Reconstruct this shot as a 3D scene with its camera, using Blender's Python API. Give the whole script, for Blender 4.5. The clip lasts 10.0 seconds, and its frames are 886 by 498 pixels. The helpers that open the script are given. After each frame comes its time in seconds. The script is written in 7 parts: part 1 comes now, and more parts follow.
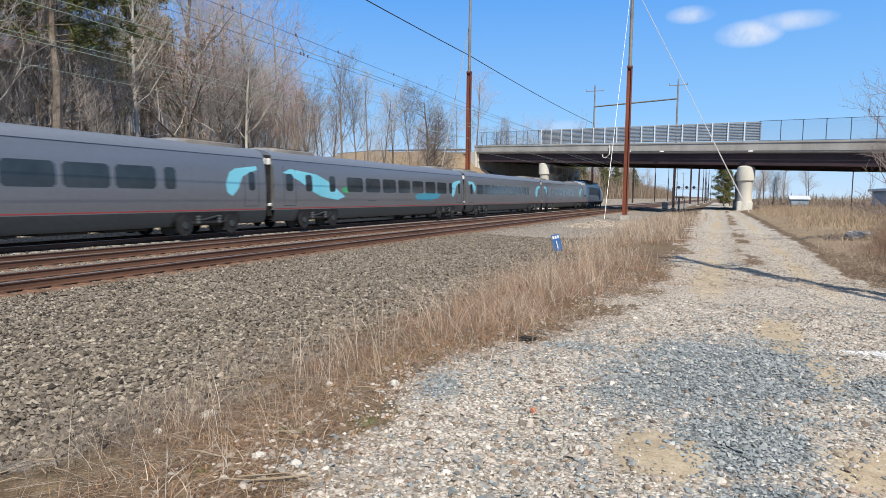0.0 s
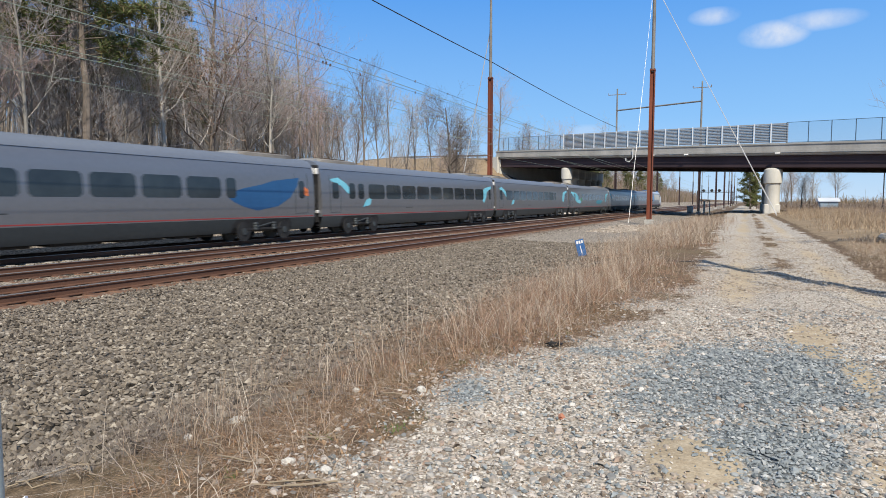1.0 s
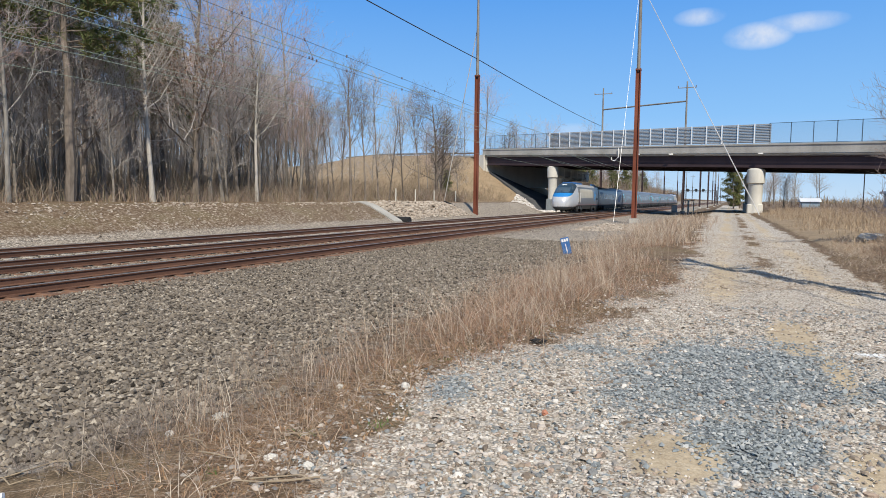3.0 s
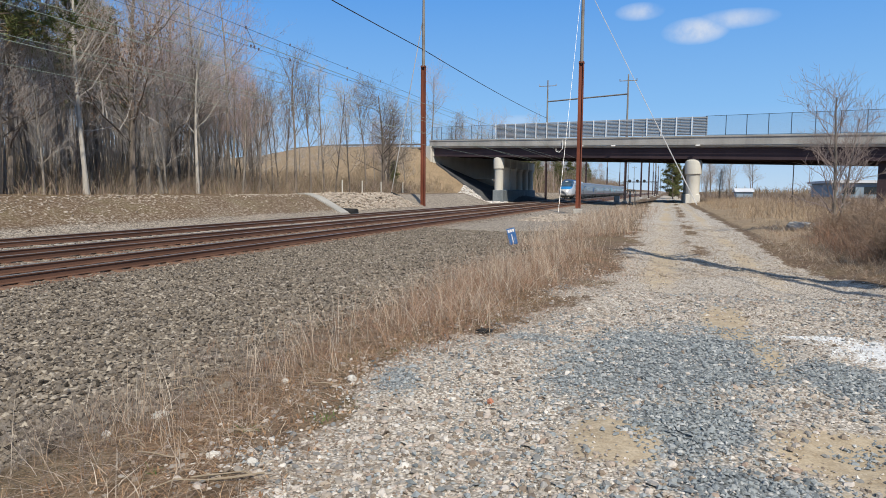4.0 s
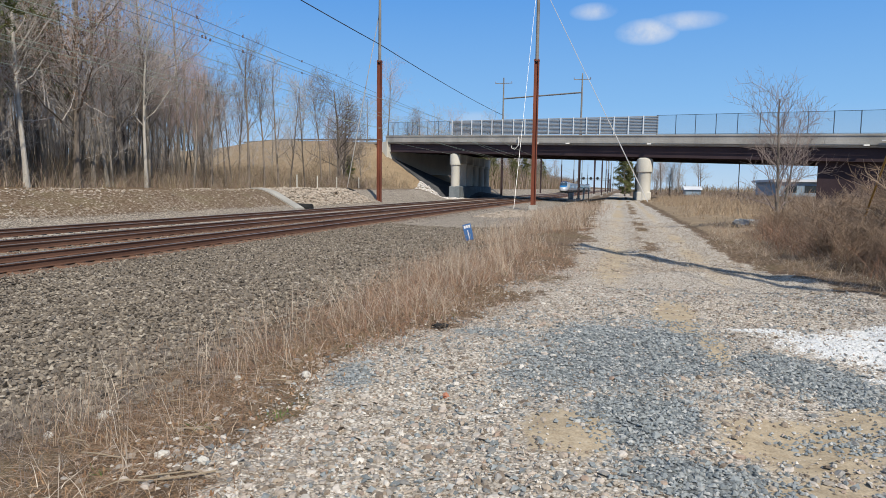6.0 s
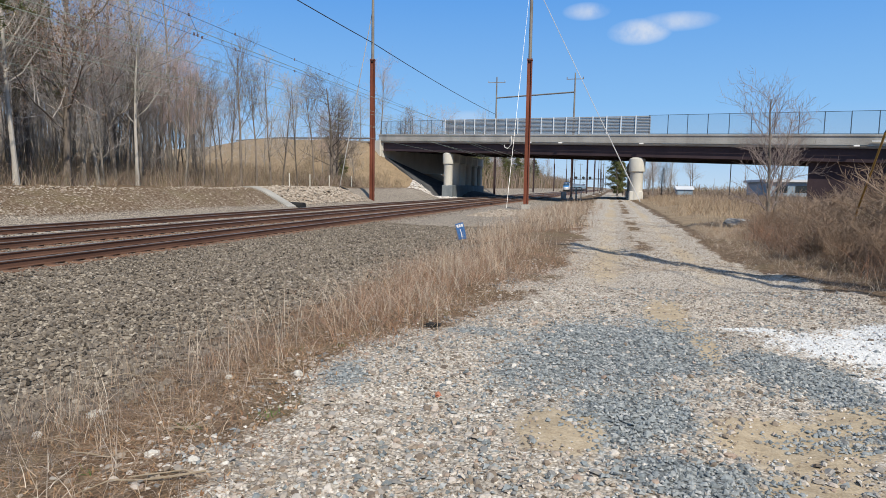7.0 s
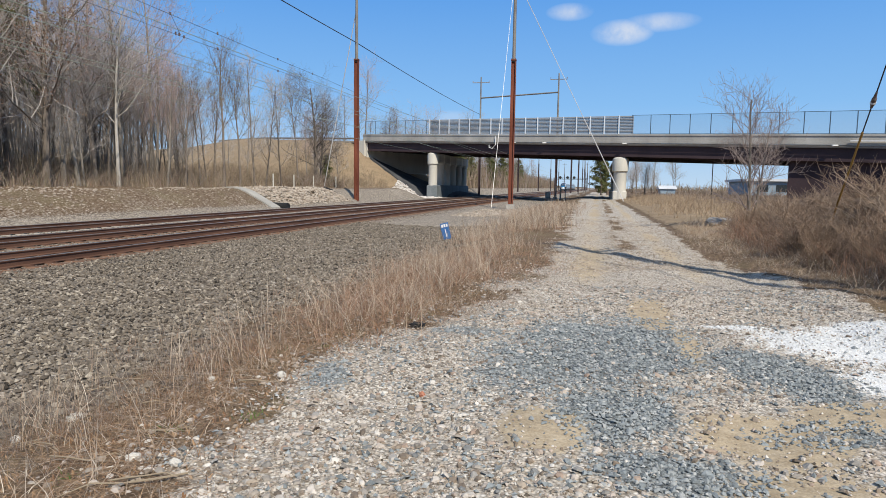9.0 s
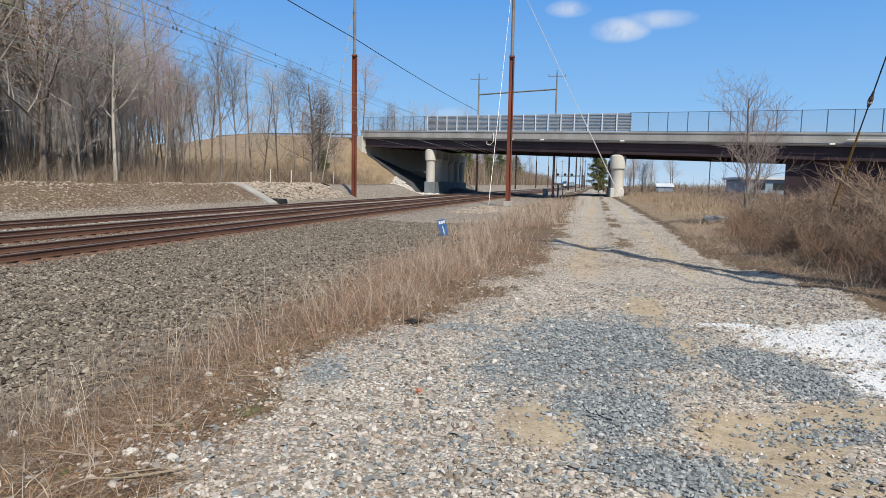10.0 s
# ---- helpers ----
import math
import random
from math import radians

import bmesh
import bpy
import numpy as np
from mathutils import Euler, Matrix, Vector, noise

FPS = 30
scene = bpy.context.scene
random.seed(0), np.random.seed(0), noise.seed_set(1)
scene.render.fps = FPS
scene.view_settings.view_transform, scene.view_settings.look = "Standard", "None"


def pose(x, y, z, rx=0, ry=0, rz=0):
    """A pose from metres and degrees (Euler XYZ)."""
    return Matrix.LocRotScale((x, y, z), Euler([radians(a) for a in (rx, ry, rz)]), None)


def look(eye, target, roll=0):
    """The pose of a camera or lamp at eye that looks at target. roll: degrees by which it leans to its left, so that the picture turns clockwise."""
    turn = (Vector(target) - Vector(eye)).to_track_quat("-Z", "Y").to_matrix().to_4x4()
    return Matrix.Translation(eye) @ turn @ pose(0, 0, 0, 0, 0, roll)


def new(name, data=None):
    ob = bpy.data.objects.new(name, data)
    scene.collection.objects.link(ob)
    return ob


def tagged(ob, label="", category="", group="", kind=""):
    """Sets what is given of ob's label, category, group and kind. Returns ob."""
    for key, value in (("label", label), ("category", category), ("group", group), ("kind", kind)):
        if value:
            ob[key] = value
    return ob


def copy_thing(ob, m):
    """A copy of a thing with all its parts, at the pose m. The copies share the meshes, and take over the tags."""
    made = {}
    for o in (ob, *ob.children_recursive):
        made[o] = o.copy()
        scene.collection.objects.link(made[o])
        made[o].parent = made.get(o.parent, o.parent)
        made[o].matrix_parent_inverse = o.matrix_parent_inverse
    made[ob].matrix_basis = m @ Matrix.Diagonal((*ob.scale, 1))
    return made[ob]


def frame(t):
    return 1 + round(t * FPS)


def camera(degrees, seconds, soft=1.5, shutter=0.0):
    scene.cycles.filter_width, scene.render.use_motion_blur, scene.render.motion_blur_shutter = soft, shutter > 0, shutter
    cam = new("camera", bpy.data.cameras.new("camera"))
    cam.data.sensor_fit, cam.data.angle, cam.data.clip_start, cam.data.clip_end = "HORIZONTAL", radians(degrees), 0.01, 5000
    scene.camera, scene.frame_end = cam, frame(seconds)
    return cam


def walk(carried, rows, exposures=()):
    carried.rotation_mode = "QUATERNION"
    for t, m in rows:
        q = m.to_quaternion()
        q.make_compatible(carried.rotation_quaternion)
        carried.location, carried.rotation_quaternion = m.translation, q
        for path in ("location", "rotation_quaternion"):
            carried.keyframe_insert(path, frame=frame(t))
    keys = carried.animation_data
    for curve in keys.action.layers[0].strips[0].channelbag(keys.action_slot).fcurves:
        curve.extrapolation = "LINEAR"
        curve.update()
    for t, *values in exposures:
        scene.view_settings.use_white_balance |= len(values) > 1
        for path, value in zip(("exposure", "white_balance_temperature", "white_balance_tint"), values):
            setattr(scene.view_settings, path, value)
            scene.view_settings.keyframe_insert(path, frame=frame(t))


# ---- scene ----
# camera: a person standing at the edge of a gravel lane turns on the spot
cam = camera(69.02, 10.0, soft=0.75, shutter=0.1)
PATH = [
    (0.0, -0.020, -0.007, 1.617, 23.150, -4.800, 0.712), (0.5, -0.026, -0.006, 1.617, 22.983, -4.639, 0.301),
    (1.0, -0.048, -0.016, 1.615, 25.146, -4.283, 0.113), (1.5, -0.050, -0.026, 1.614, 26.558, -3.912, 0.282),
    (2.0, -0.056, -0.028, 1.612, 27.466, -3.898, 0.630), (2.5, -0.050, -0.016, 1.605, 26.121, -4.063, 0.606),
    (4.0, -0.016, -0.008, 1.607, 19.250, -5.227, 0.361), (4.5, -0.007, -0.016, 1.607, 17.250, -5.155, 0.401),
    (5.0, -0.005, -0.019, 1.606, 16.041, -5.352, 0.857), (5.5, -0.011, -0.013, 1.601, 15.710, -5.506, 0.775),
    (7.0, -0.012, 0.004, 1.595, 14.705, -5.619, 0.962), (7.5, -0.007, -0.001, 1.597, 14.713, -5.722, 0.763),
    (8.0, 0.000, 0.000, 1.600, 14.428, -5.632, 0.722), (8.5, 0.001, 0.000, 1.599, 14.105, -5.636, 0.742),
    (9.0, 0.003, 0.002, 1.593, 13.378, -5.593, 0.824), (9.5, -0.002, -0.002, 1.591, 13.241, -5.700, 1.164),
    (10.0, 0.004, -0.008, 1.596, 13.130, -5.897, 1.115)]
walk(cam, [(t, pose(x, y, z, 90 + p, 0, yaw) @ pose(0, 0, 0, 0, 0, r)) for t, x, y, z, yaw, p, r in PATH],
     [(0.0, 0.24), (1.5, 0.13), (2.5, 0.16), (4.5, 0.0), (5.5, -0.01), (7.5, 0.05), (10.0, 0.04)])

# ---- light ----
SUN_TO = Vector((0.56, -0.83, 0)).normalized()
SUN_EL = radians(44)
sun_data = bpy.data.lights.new("sun", "SUN")
sun_data.energy, sun_data.angle, sun_data.color = 4.7, radians(0.53), (1.0, 0.93, 0.81)
sun = new("sun", sun_data)
sun_vec = Vector((SUN_TO.x * math.cos(SUN_EL), SUN_TO.y * math.cos(SUN_EL), math.sin(SUN_EL)))
sun.matrix_world = look(sun_vec * 100, (0, 0, 0))

world = bpy.data.worlds.new("sky")
scene.world = world
world.use_nodes = True
wt = world.node_tree
wt.nodes.clear()
w_out = wt.nodes.new("ShaderNodeOutputWorld")
w_bg = wt.nodes.new("ShaderNodeBackground")
w_sky = wt.nodes.new("ShaderNodeTexSky")
w_sky.sky_type = "NISHITA"
w_sky.sun_disc = False
w_sky.sun_elevation = SUN_EL
w_sky.sun_rotation = math.atan2(SUN_TO.x, SUN_TO.y)
w_sky.air_density, w_sky.dust_density, w_sky.ozone_density = 1.0, 0.0, 3.5
w_bg.inputs["Strength"].default_value = 0.1
wt.links.new(w_bg.outputs[0], w_out.inputs[0])


def sky_clouds():
    """Two small fair-weather clouds, soft-edged, in the sky itself."""
    co = wt.nodes.new("ShaderNodeTexCoord")
    nz = wt.nodes.new("ShaderNodeTexNoise")
    nz.inputs["Scale"].default_value, nz.inputs["Detail"].default_value = 21.0, 9.0
    nz.inputs["Roughness"].default_value = 0.62
    wt.links.new(co.outputs["Generated"], nz.inputs["Vector"])
    total = None
    for bearing, elev, half_w, half_h, weight in CLOUDS:
        b, e = radians(bearing), radians(elev)
        c = Vector((math.sin(b) * math.cos(e), math.cos(b) * math.cos(e), math.sin(e)))
        right = Vector((math.cos(b), -math.sin(b), 0))
        up = right.cross(c)
        up = up if up.z > 0 else -up
        parts = []
        for axis, half in ((right, half_w), (up, half_h)):
            sub = wt.nodes.new("ShaderNodeVectorMath")
            sub.operation = "SUBTRACT"
            sub.inputs[1].default_value = c
            wt.links.new(co.outputs["Generated"], sub.inputs[0])
            dot = wt.nodes.new("ShaderNodeVectorMath")
            dot.operation = "DOT_PRODUCT"
            dot.inputs[1].default_value = axis / math.tan(radians(half))
            wt.links.new(sub.outputs[0], dot.inputs[0])
            sq = wt.nodes.new("ShaderNodeMath")
            sq.operation = "POWER"
            ab = wt.nodes.new("ShaderNodeMath")
            ab.operation = "ABSOLUTE"
            wt.links.new(dot.outputs["Value"], ab.inputs[0])
            wt.links.new(ab.outputs[0], sq.inputs[0])
            sq.inputs[1].default_value = 2.0
            parts.append(sq.outputs[0])
        add = wt.nodes.new("ShaderNodeMath")
        add.operation = "ADD"
        wt.links.new(parts[0], add.inputs[0])
        wt.links.new(parts[1], add.inputs[1])
        inv = wt.nodes.new("ShaderNodeMath")
        inv.operation = "SUBTRACT"
        inv.use_clamp = True
        inv.inputs[0].default_value = 1.0
        wt.links.new(add.outputs[0], inv.inputs[1])
        faint = wt.nodes.new("ShaderNodeMath")
        faint.operation = "MULTIPLY"
        faint.inputs[1].default_value = weight
        wt.links.new(inv.outputs[0], faint.inputs[0])
        if total is None:
            total = faint.outputs[0]
        else:
            mx = wt.nodes.new("ShaderNodeMath")
            mx.operation = "MAXIMUM"
            wt.links.new(total, mx.inputs[0])
            wt.links.new(faint.outputs[0], mx.inputs[1])
            total = mx.outputs[0]
    mul = wt.nodes.new("ShaderNodeMath")
    mul.operation = "MULTIPLY"
    wt.links.new(total, mul.inputs[0])
    puff = wt.nodes.new("ShaderNodeValToRGB")
    puff.color_ramp.elements[0].position, puff.color_ramp.elements[1].position = 0.22, 0.74
    wt.links.new(nz.outputs[0], puff.inputs[0])
    wt.links.new(puff.outputs[0], mul.inputs[1])
    ramp = wt.nodes.new("ShaderNodeValToRGB")
    ramp.color_ramp.elements[0].position, ramp.color_ramp.elements[1].position = 0.0, 0.72
    wt.links.new(mul.outputs[0], ramp.inputs[0])
    mix = wt.nodes.new("ShaderNodeMix")
    mix.data_type = "RGBA"
    wt.links.new(ramp.outputs[0], mix.inputs["Factor"])
    sepz = wt.nodes.new("ShaderNodeSeparateXYZ")
    wt.links.new(co.outputs["Generated"], sepz.inputs[0])
    grad = wt.nodes.new("ShaderNodeValToRGB")
    el = grad.color_ramp.elements
    for _ in range(3):
        el.new(0.5)
    for e, (p, tone) in zip(el, ((0.0, (0.52, 0.72, 0.95)), (0.12, (0.26, 0.55, 0.96)), (0.32, (0.085, 0.34, 0.88)), (0.5, (0.17, 0.33, 0.64)), (1.0, (0.28, 0.32, 0.38)))):
        e.position, e.color = p, (*tone, 1)
    wt.links.new(sepz.outputs["Z"], grad.inputs[0])
    lift = wt.nodes.new("ShaderNodeVectorMath")
    lift.operation = "SCALE"
    lift.inputs["Scale"].default_value = 9.0
    wt.links.new(grad.outputs[0], lift.inputs[0])
    clear = wt.nodes.new("ShaderNodeMix")
    clear.data_type = "RGBA"
    clear.inputs["Factor"].default_value = 0.92
    wt.links.new(w_sky.outputs[0], clear.inputs["A"])
    wt.links.new(lift.outputs[0], clear.inputs["B"])
    wt.links.new(clear.outputs["Result"], mix.inputs["A"])
    mix.inputs["B"].default_value = (6.9, 7.4, 8.3, 1)
    wt.links.new(mix.outputs["Result"], w_bg.inputs["Color"])


CLOUDS = [(1.5, 12.75, 2.6, 1.1, 0.9), (4.5, 13.4, 3.2, 0.8, 0.55), (-2.85, 14.5, 2.0, 0.75, 0.6), (-12.6, 6.0, 2.0, 0.6, 0.3)]
sky_clouds()


# ---- materials ----
class Nodes:
    """A small way of writing node materials."""

    def __init__(self, name):
        self.mat = bpy.data.materials.new(name)
        self.mat.use_nodes = True
        self.t = self.mat.node_tree
        self.bsdf = self.t.nodes["Principled BSDF"]
        self.co = self.t.nodes.new("ShaderNodeTexCoord").outputs["Object"]

    def put(self, socket, value):
        if isinstance(value, bpy.types.NodeSocket):
            self.t.links.new(value, socket)
        elif isinstance(value, (tuple, list)) and len(value) == 3 and socket.type == "RGBA":
            socket.default_value = (*value, 1)
        else:
            socket.default_value = value

    def world(self):
        self.co = self.t.nodes.new("ShaderNodeNewGeometry").outputs["Position"]
        return self

    def noise(self, scale, detail=4.0, rough=0.55, stretch=None):
        n = self.t.nodes.new("ShaderNodeTexNoise")
        n.inputs["Scale"].default_value, n.inputs["Detail"].default_value = scale, detail
        n.inputs["Roughness"].default_value = rough
        src = self.co
        if stretch:
            m = self.t.nodes.new("ShaderNodeMapping")
            m.inputs["Scale"].default_value = stretch
            self.t.links.new(src, m.inputs["Vector"])
            src = m.outputs[0]
        self.t.links.new(src, n.inputs["Vector"])
        return n.outputs[0]

    def cells(self, scale, out="Color", feature="F1"):
        n = self.t.nodes.new("ShaderNodeTexVoronoi")
        n.feature = feature
        n.inputs["Scale"].default_value = scale
        self.t.links.new(self.co, n.inputs["Vector"])
        return n.outputs[out]

    def ramp(self, fac, *stops):
        n = self.t.nodes.new("ShaderNodeValToRGB")
        el = n.color_ramp.elements
        while len(el) < len(stops):
            el.new(0.5)
        for e, (p, c) in zip(el, stops):
            e.position = p
            e.color = (*c, 1) if isinstance(c, (tuple, list)) else (c, c, c, 1)
        self.put(n.inputs[0], fac)
        return n.outputs[0]

    def mix(self, fac, a, b, blend="MIX"):
        n = self.t.nodes.new("ShaderNodeMix")
        n.data_type, n.blend_type = "RGBA", blend
        self.put(n.inputs["Factor"], fac)
        self.put(n.inputs["A"], a)
        self.put(n.inputs["B"], b)
        return n.outputs["Result"]

    def math(self, op, a, b=0.0, clamp=False):
        n = self.t.nodes.new("ShaderNodeMath")
        n.operation, n.use_clamp = op, clamp
        self.put(n.inputs[0], a)
        self.put(n.inputs[1], b)
        return n.outputs[0]

    def attr(self, name):
        n = self.t.nodes.new("ShaderNodeAttribute")
        n.attribute_name = name
        return n.outputs["Fac"]

    def island(self):
        return self.t.nodes.new("ShaderNodeNewGeometry").outputs["Random Per Island"]

    def each(self):
        return self.t.nodes.new("ShaderNodeObjectInfo").outputs["Random"]

    def bump(self, height, strength=0.5, distance=0.02):
        n = self.t.nodes.new("ShaderNodeBump")
        n.inputs["Strength"].default_value, n.inputs["Distance"].default_value = strength, distance
        self.put(n.inputs["Height"], height)
        self.t.links.new(n.outputs[0], self.bsdf.inputs["Normal"])
        return self

    def done(self, color, rough=0.8, metal=0.0, spec=0.3):
        self.put(self.bsdf.inputs["Base Color"], color)
        self.put(self.bsdf.inputs["Roughness"], rough)
        self.put(self.bsdf.inputs["Metallic"], metal)
        self.put(self.bsdf.inputs["Specular IOR Level"], spec)
        return self.mat


def worn(name, a, b, scale=3.0, fine=40.0, rough=0.7, metal=0.0, bump=0.15, spec=0.3, stretch=None):
    """Two tones broken up by broad stains and fine grain."""
    n = Nodes(name)
    big = n.noise(scale, 5, 0.6, stretch)
    small = n.noise(fine, 3)
    f = n.math("ADD", n.math("MULTIPLY", big, 0.7), n.math("MULTIPLY", small, 0.3))
    c = n.ramp(f, (0.35, a), (0.68, b))
    n.bump(small, bump, 0.01)
    return n.done(c, rough, metal, spec)


def scatter(name, tones, rough=0.85, grain=60.0, spec=0.25):
    """For loose pieces joined in one mesh: each island takes its own tone."""
    n = Nodes(name)
    stops = [(i / (len(tones) - 1), c) for i, c in enumerate(tones)]
    c = n.ramp(n.island(), *stops)
    g = n.noise(grain, 3)
    c = n.mix(0.35, c, n.ramp(g, (0.3, 0.35), (0.7, 1.0)), "MULTIPLY")
    return n.done(c, rough, 0.0, spec)


def ground_material():
    n = Nodes("ground").world()
    fine, mid, broad = n.noise(55, 4, 0.65), n.noise(7, 5, 0.6), n.noise(0.6, 4)
    cell = n.cells(44)
    cell_d = n.cells(44, "Distance")
    cell_b = n.cells(19)
    cell_bd = n.cells(19, "Distance")
    # dead grass and litter
    dirt = n.ramp(n.math("ADD", n.math("MULTIPLY", mid, 0.6), n.math("MULTIPLY", fine, 0.4)),
                  (0.3, (0.065, 0.042, 0.028)), (0.5, (0.19, 0.13, 0.083)), (0.7, (0.38, 0.28, 0.185)))
    # shade between clods painted into the colour, darker towards cell edges
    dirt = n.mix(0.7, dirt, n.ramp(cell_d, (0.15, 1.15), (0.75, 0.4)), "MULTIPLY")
    dirt = n.mix(n.ramp(broad, (0.5, 0.0), (0.75, 0.35)), dirt, (0.2, 0.18, 0.09))
    # track ballast
    sep = n.t.nodes.new("ShaderNodeSeparateColor")
    n.put(sep.inputs[0], cell_b)
    bal = n.ramp(sep.outputs[0], (0.0, (0.15, 0.125, 0.1)), (0.5, (0.35, 0.3, 0.245)), (0.85, (0.49, 0.42, 0.34)), (1.0, (0.64, 0.57, 0.48)))
    # shaded gaps between ballast stones, darkened in the colour itself
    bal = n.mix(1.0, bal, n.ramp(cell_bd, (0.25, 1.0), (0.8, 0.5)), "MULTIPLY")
    # lane gravel
    sep2 = n.t.nodes.new("ShaderNodeSeparateColor")
    n.put(sep2.inputs[0], cell)
    road = n.ramp(sep2.outputs[0], (0.0, (0.25, 0.215, 0.175)), (0.4, (0.57, 0.505, 0.42)), (0.8, (0.76, 0.695, 0.6)), (1.0, (0.88, 0.85, 0.8)))
    soil = n.ramp(n.math("ADD", n.math("MULTIPLY", mid, 0.5), n.math("MULTIPLY", fine, 0.5)), (0.3, (0.37, 0.305, 0.24)), (0.7, (0.73, 0.65, 0.55)))
    road = n.mix(n.ramp(n.math("ADD", n.math("MULTIPLY", mid, 0.6), n.math("MULTIPLY", broad, 0.4)), (0.38, 0.12), (0.62, 0.7)), road, soil)
    # gap shade between lane pebbles multiplied into their tone
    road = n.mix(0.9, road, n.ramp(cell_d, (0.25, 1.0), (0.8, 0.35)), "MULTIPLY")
    blue = n.ramp(sep2.outputs[1], (0.0, (0.12, 0.13, 0.135)), (0.5, (0.26, 0.28, 0.285)), (0.9, (0.38, 0.4, 0.4)), (1.0, (0.6, 0.59, 0.56)))
    # the same painted gap shade for the blue gravel
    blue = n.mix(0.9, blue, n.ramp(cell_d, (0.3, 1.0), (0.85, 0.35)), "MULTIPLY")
    sand = n.ramp(n.math("ADD", n.math("MULTIPLY", mid, 0.5), n.math("MULTIPLY", fine, 0.5)), (0.32, (0.27, 0.205, 0.13)), (0.68, (0.56, 0.465, 0.335)))
    white = n.ramp(fine, (0.3, (0.45, 0.45, 0.44)), (0.6, (0.8, 0.8, 0.79)))
    hay = n.ramp(n.math("ADD", n.math("MULTIPLY", mid, 0.5), n.math("MULTIPLY", fine, 0.5)), (0.3, (0.19, 0.135, 0.085)), (0.7, (0.4, 0.305, 0.2)))
    hay = n.mix(n.ramp(broad, (0.42, 0.0), (0.62, 0.55)), hay, (0.2, 0.155, 0.1))
    rust = n.ramp(n.math("ADD", n.math("MULTIPLY", mid, 0.4), n.math("MULTIPLY", fine, 0.6)), (0.3, (0.09, 0.045, 0.028)), (0.7, (0.27, 0.15, 0.095)))
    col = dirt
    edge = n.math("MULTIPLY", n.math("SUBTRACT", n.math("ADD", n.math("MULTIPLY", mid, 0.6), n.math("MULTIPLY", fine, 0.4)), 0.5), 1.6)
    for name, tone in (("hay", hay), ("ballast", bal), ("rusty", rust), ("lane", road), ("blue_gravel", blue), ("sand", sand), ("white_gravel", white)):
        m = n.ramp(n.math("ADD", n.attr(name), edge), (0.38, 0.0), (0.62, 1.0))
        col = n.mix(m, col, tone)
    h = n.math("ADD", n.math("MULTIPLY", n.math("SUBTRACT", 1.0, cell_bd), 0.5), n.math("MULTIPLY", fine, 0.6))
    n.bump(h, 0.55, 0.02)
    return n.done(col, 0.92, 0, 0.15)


M = {}
M["ground"] = ground_material()
M["ballast"] = scatter("ballast_stone", [(0.036, 0.03, 0.023), (0.125, 0.103, 0.082), (0.245, 0.205, 0.16), (0.175, 0.152, 0.128), (0.205, 0.167, 0.125), (0.44, 0.385, 0.31)])
M["gravel"] = scatter("gravel_stone", [(0.09, 0.073, 0.056), (0.36, 0.3, 0.235), (0.22, 0.165, 0.12), (0.2, 0.207, 0.205), (0.58, 0.51, 0.44), (0.3, 0.255, 0.22), (0.5, 0.41, 0.345), (0.63, 0.575, 0.5), (0.76, 0.715, 0.645)])
M["bluestone"] = scatter("blue_gravel_stone", [(0.13, 0.145, 0.15), (0.23, 0.255, 0.262), (0.33, 0.355, 0.36), (0.28, 0.3, 0.3), (0.52, 0.52, 0.5)])
M["gravel_white"] = worn("whitish_stone", (0.45, 0.42, 0.37), (0.72, 0.69, 0.63), 12, 60, 0.9)
M["whitestone"] = scatter("white_stone", [(0.6, 0.6, 0.6), (0.8, 0.8, 0.79), (0.86, 0.86, 0.85)])
M["straw"] = scatter("dry_stalk", [(0.24, 0.14, 0.088), (0.42, 0.31, 0.215), (0.58, 0.48, 0.365), (0.32, 0.205, 0.14), (0.7, 0.62, 0.51), (0.29, 0.195, 0.135)], 0.8, 8)
M["red_grass"] = scatter("russet_grass", [(0.2, 0.1, 0.062), (0.34, 0.195, 0.125), (0.44, 0.275, 0.18), (0.27, 0.145, 0.095), (0.53, 0.37, 0.255)], 0.85, 8)
M["verge_stone"] = scatter("verge_stone", [(0.153, 0.123, 0.099), (0.306, 0.242, 0.181), (0.225, 0.229, 0.224), (0.45, 0.37, 0.288), (0.324, 0.308, 0.288), (0.6, 0.54, 0.47), (0.37, 0.27, 0.205), (0.72, 0.675, 0.61), (0.5, 0.43, 0.37)])
M["hay"] = scatter("golden_grass", [(0.28, 0.185, 0.115), (0.42, 0.31, 0.2), (0.52, 0.42, 0.3), (0.22, 0.15, 0.105)], 0.8, 8)
M["bramble"] = scatter("bramble_stem", [(0.12, 0.082, 0.06), (0.24, 0.18, 0.135), (0.36, 0.295, 0.235), (0.18, 0.118, 0.083), (0.27, 0.215, 0.175)], 0.8, 8)
M["russet_bush"] = scatter("russet_bush_stem", [(0.24, 0.115, 0.07), (0.36, 0.2, 0.13), (0.44, 0.31, 0.22), (0.28, 0.17, 0.12)], 0.8, 8)
M["olive_brush"] = scatter("olive_brush_stem", [(0.17, 0.145, 0.085), (0.26, 0.21, 0.145), (0.34, 0.26, 0.2), (0.27, 0.18, 0.135), (0.41, 0.35, 0.31)], 0.85, 6)
M["brush"] = scatter("brush_stem", [(0.2, 0.145, 0.1), (0.31, 0.235, 0.165), (0.42, 0.33, 0.24), (0.23, 0.2, 0.12), (0.3, 0.2, 0.13)], 0.85, 6)
M["deep_wood"] = scatter("deep_wood_stem", [(0.24, 0.195, 0.16), (0.42, 0.36, 0.3), (0.56, 0.49, 0.42), (0.36, 0.295, 0.24)], 0.9, 4)
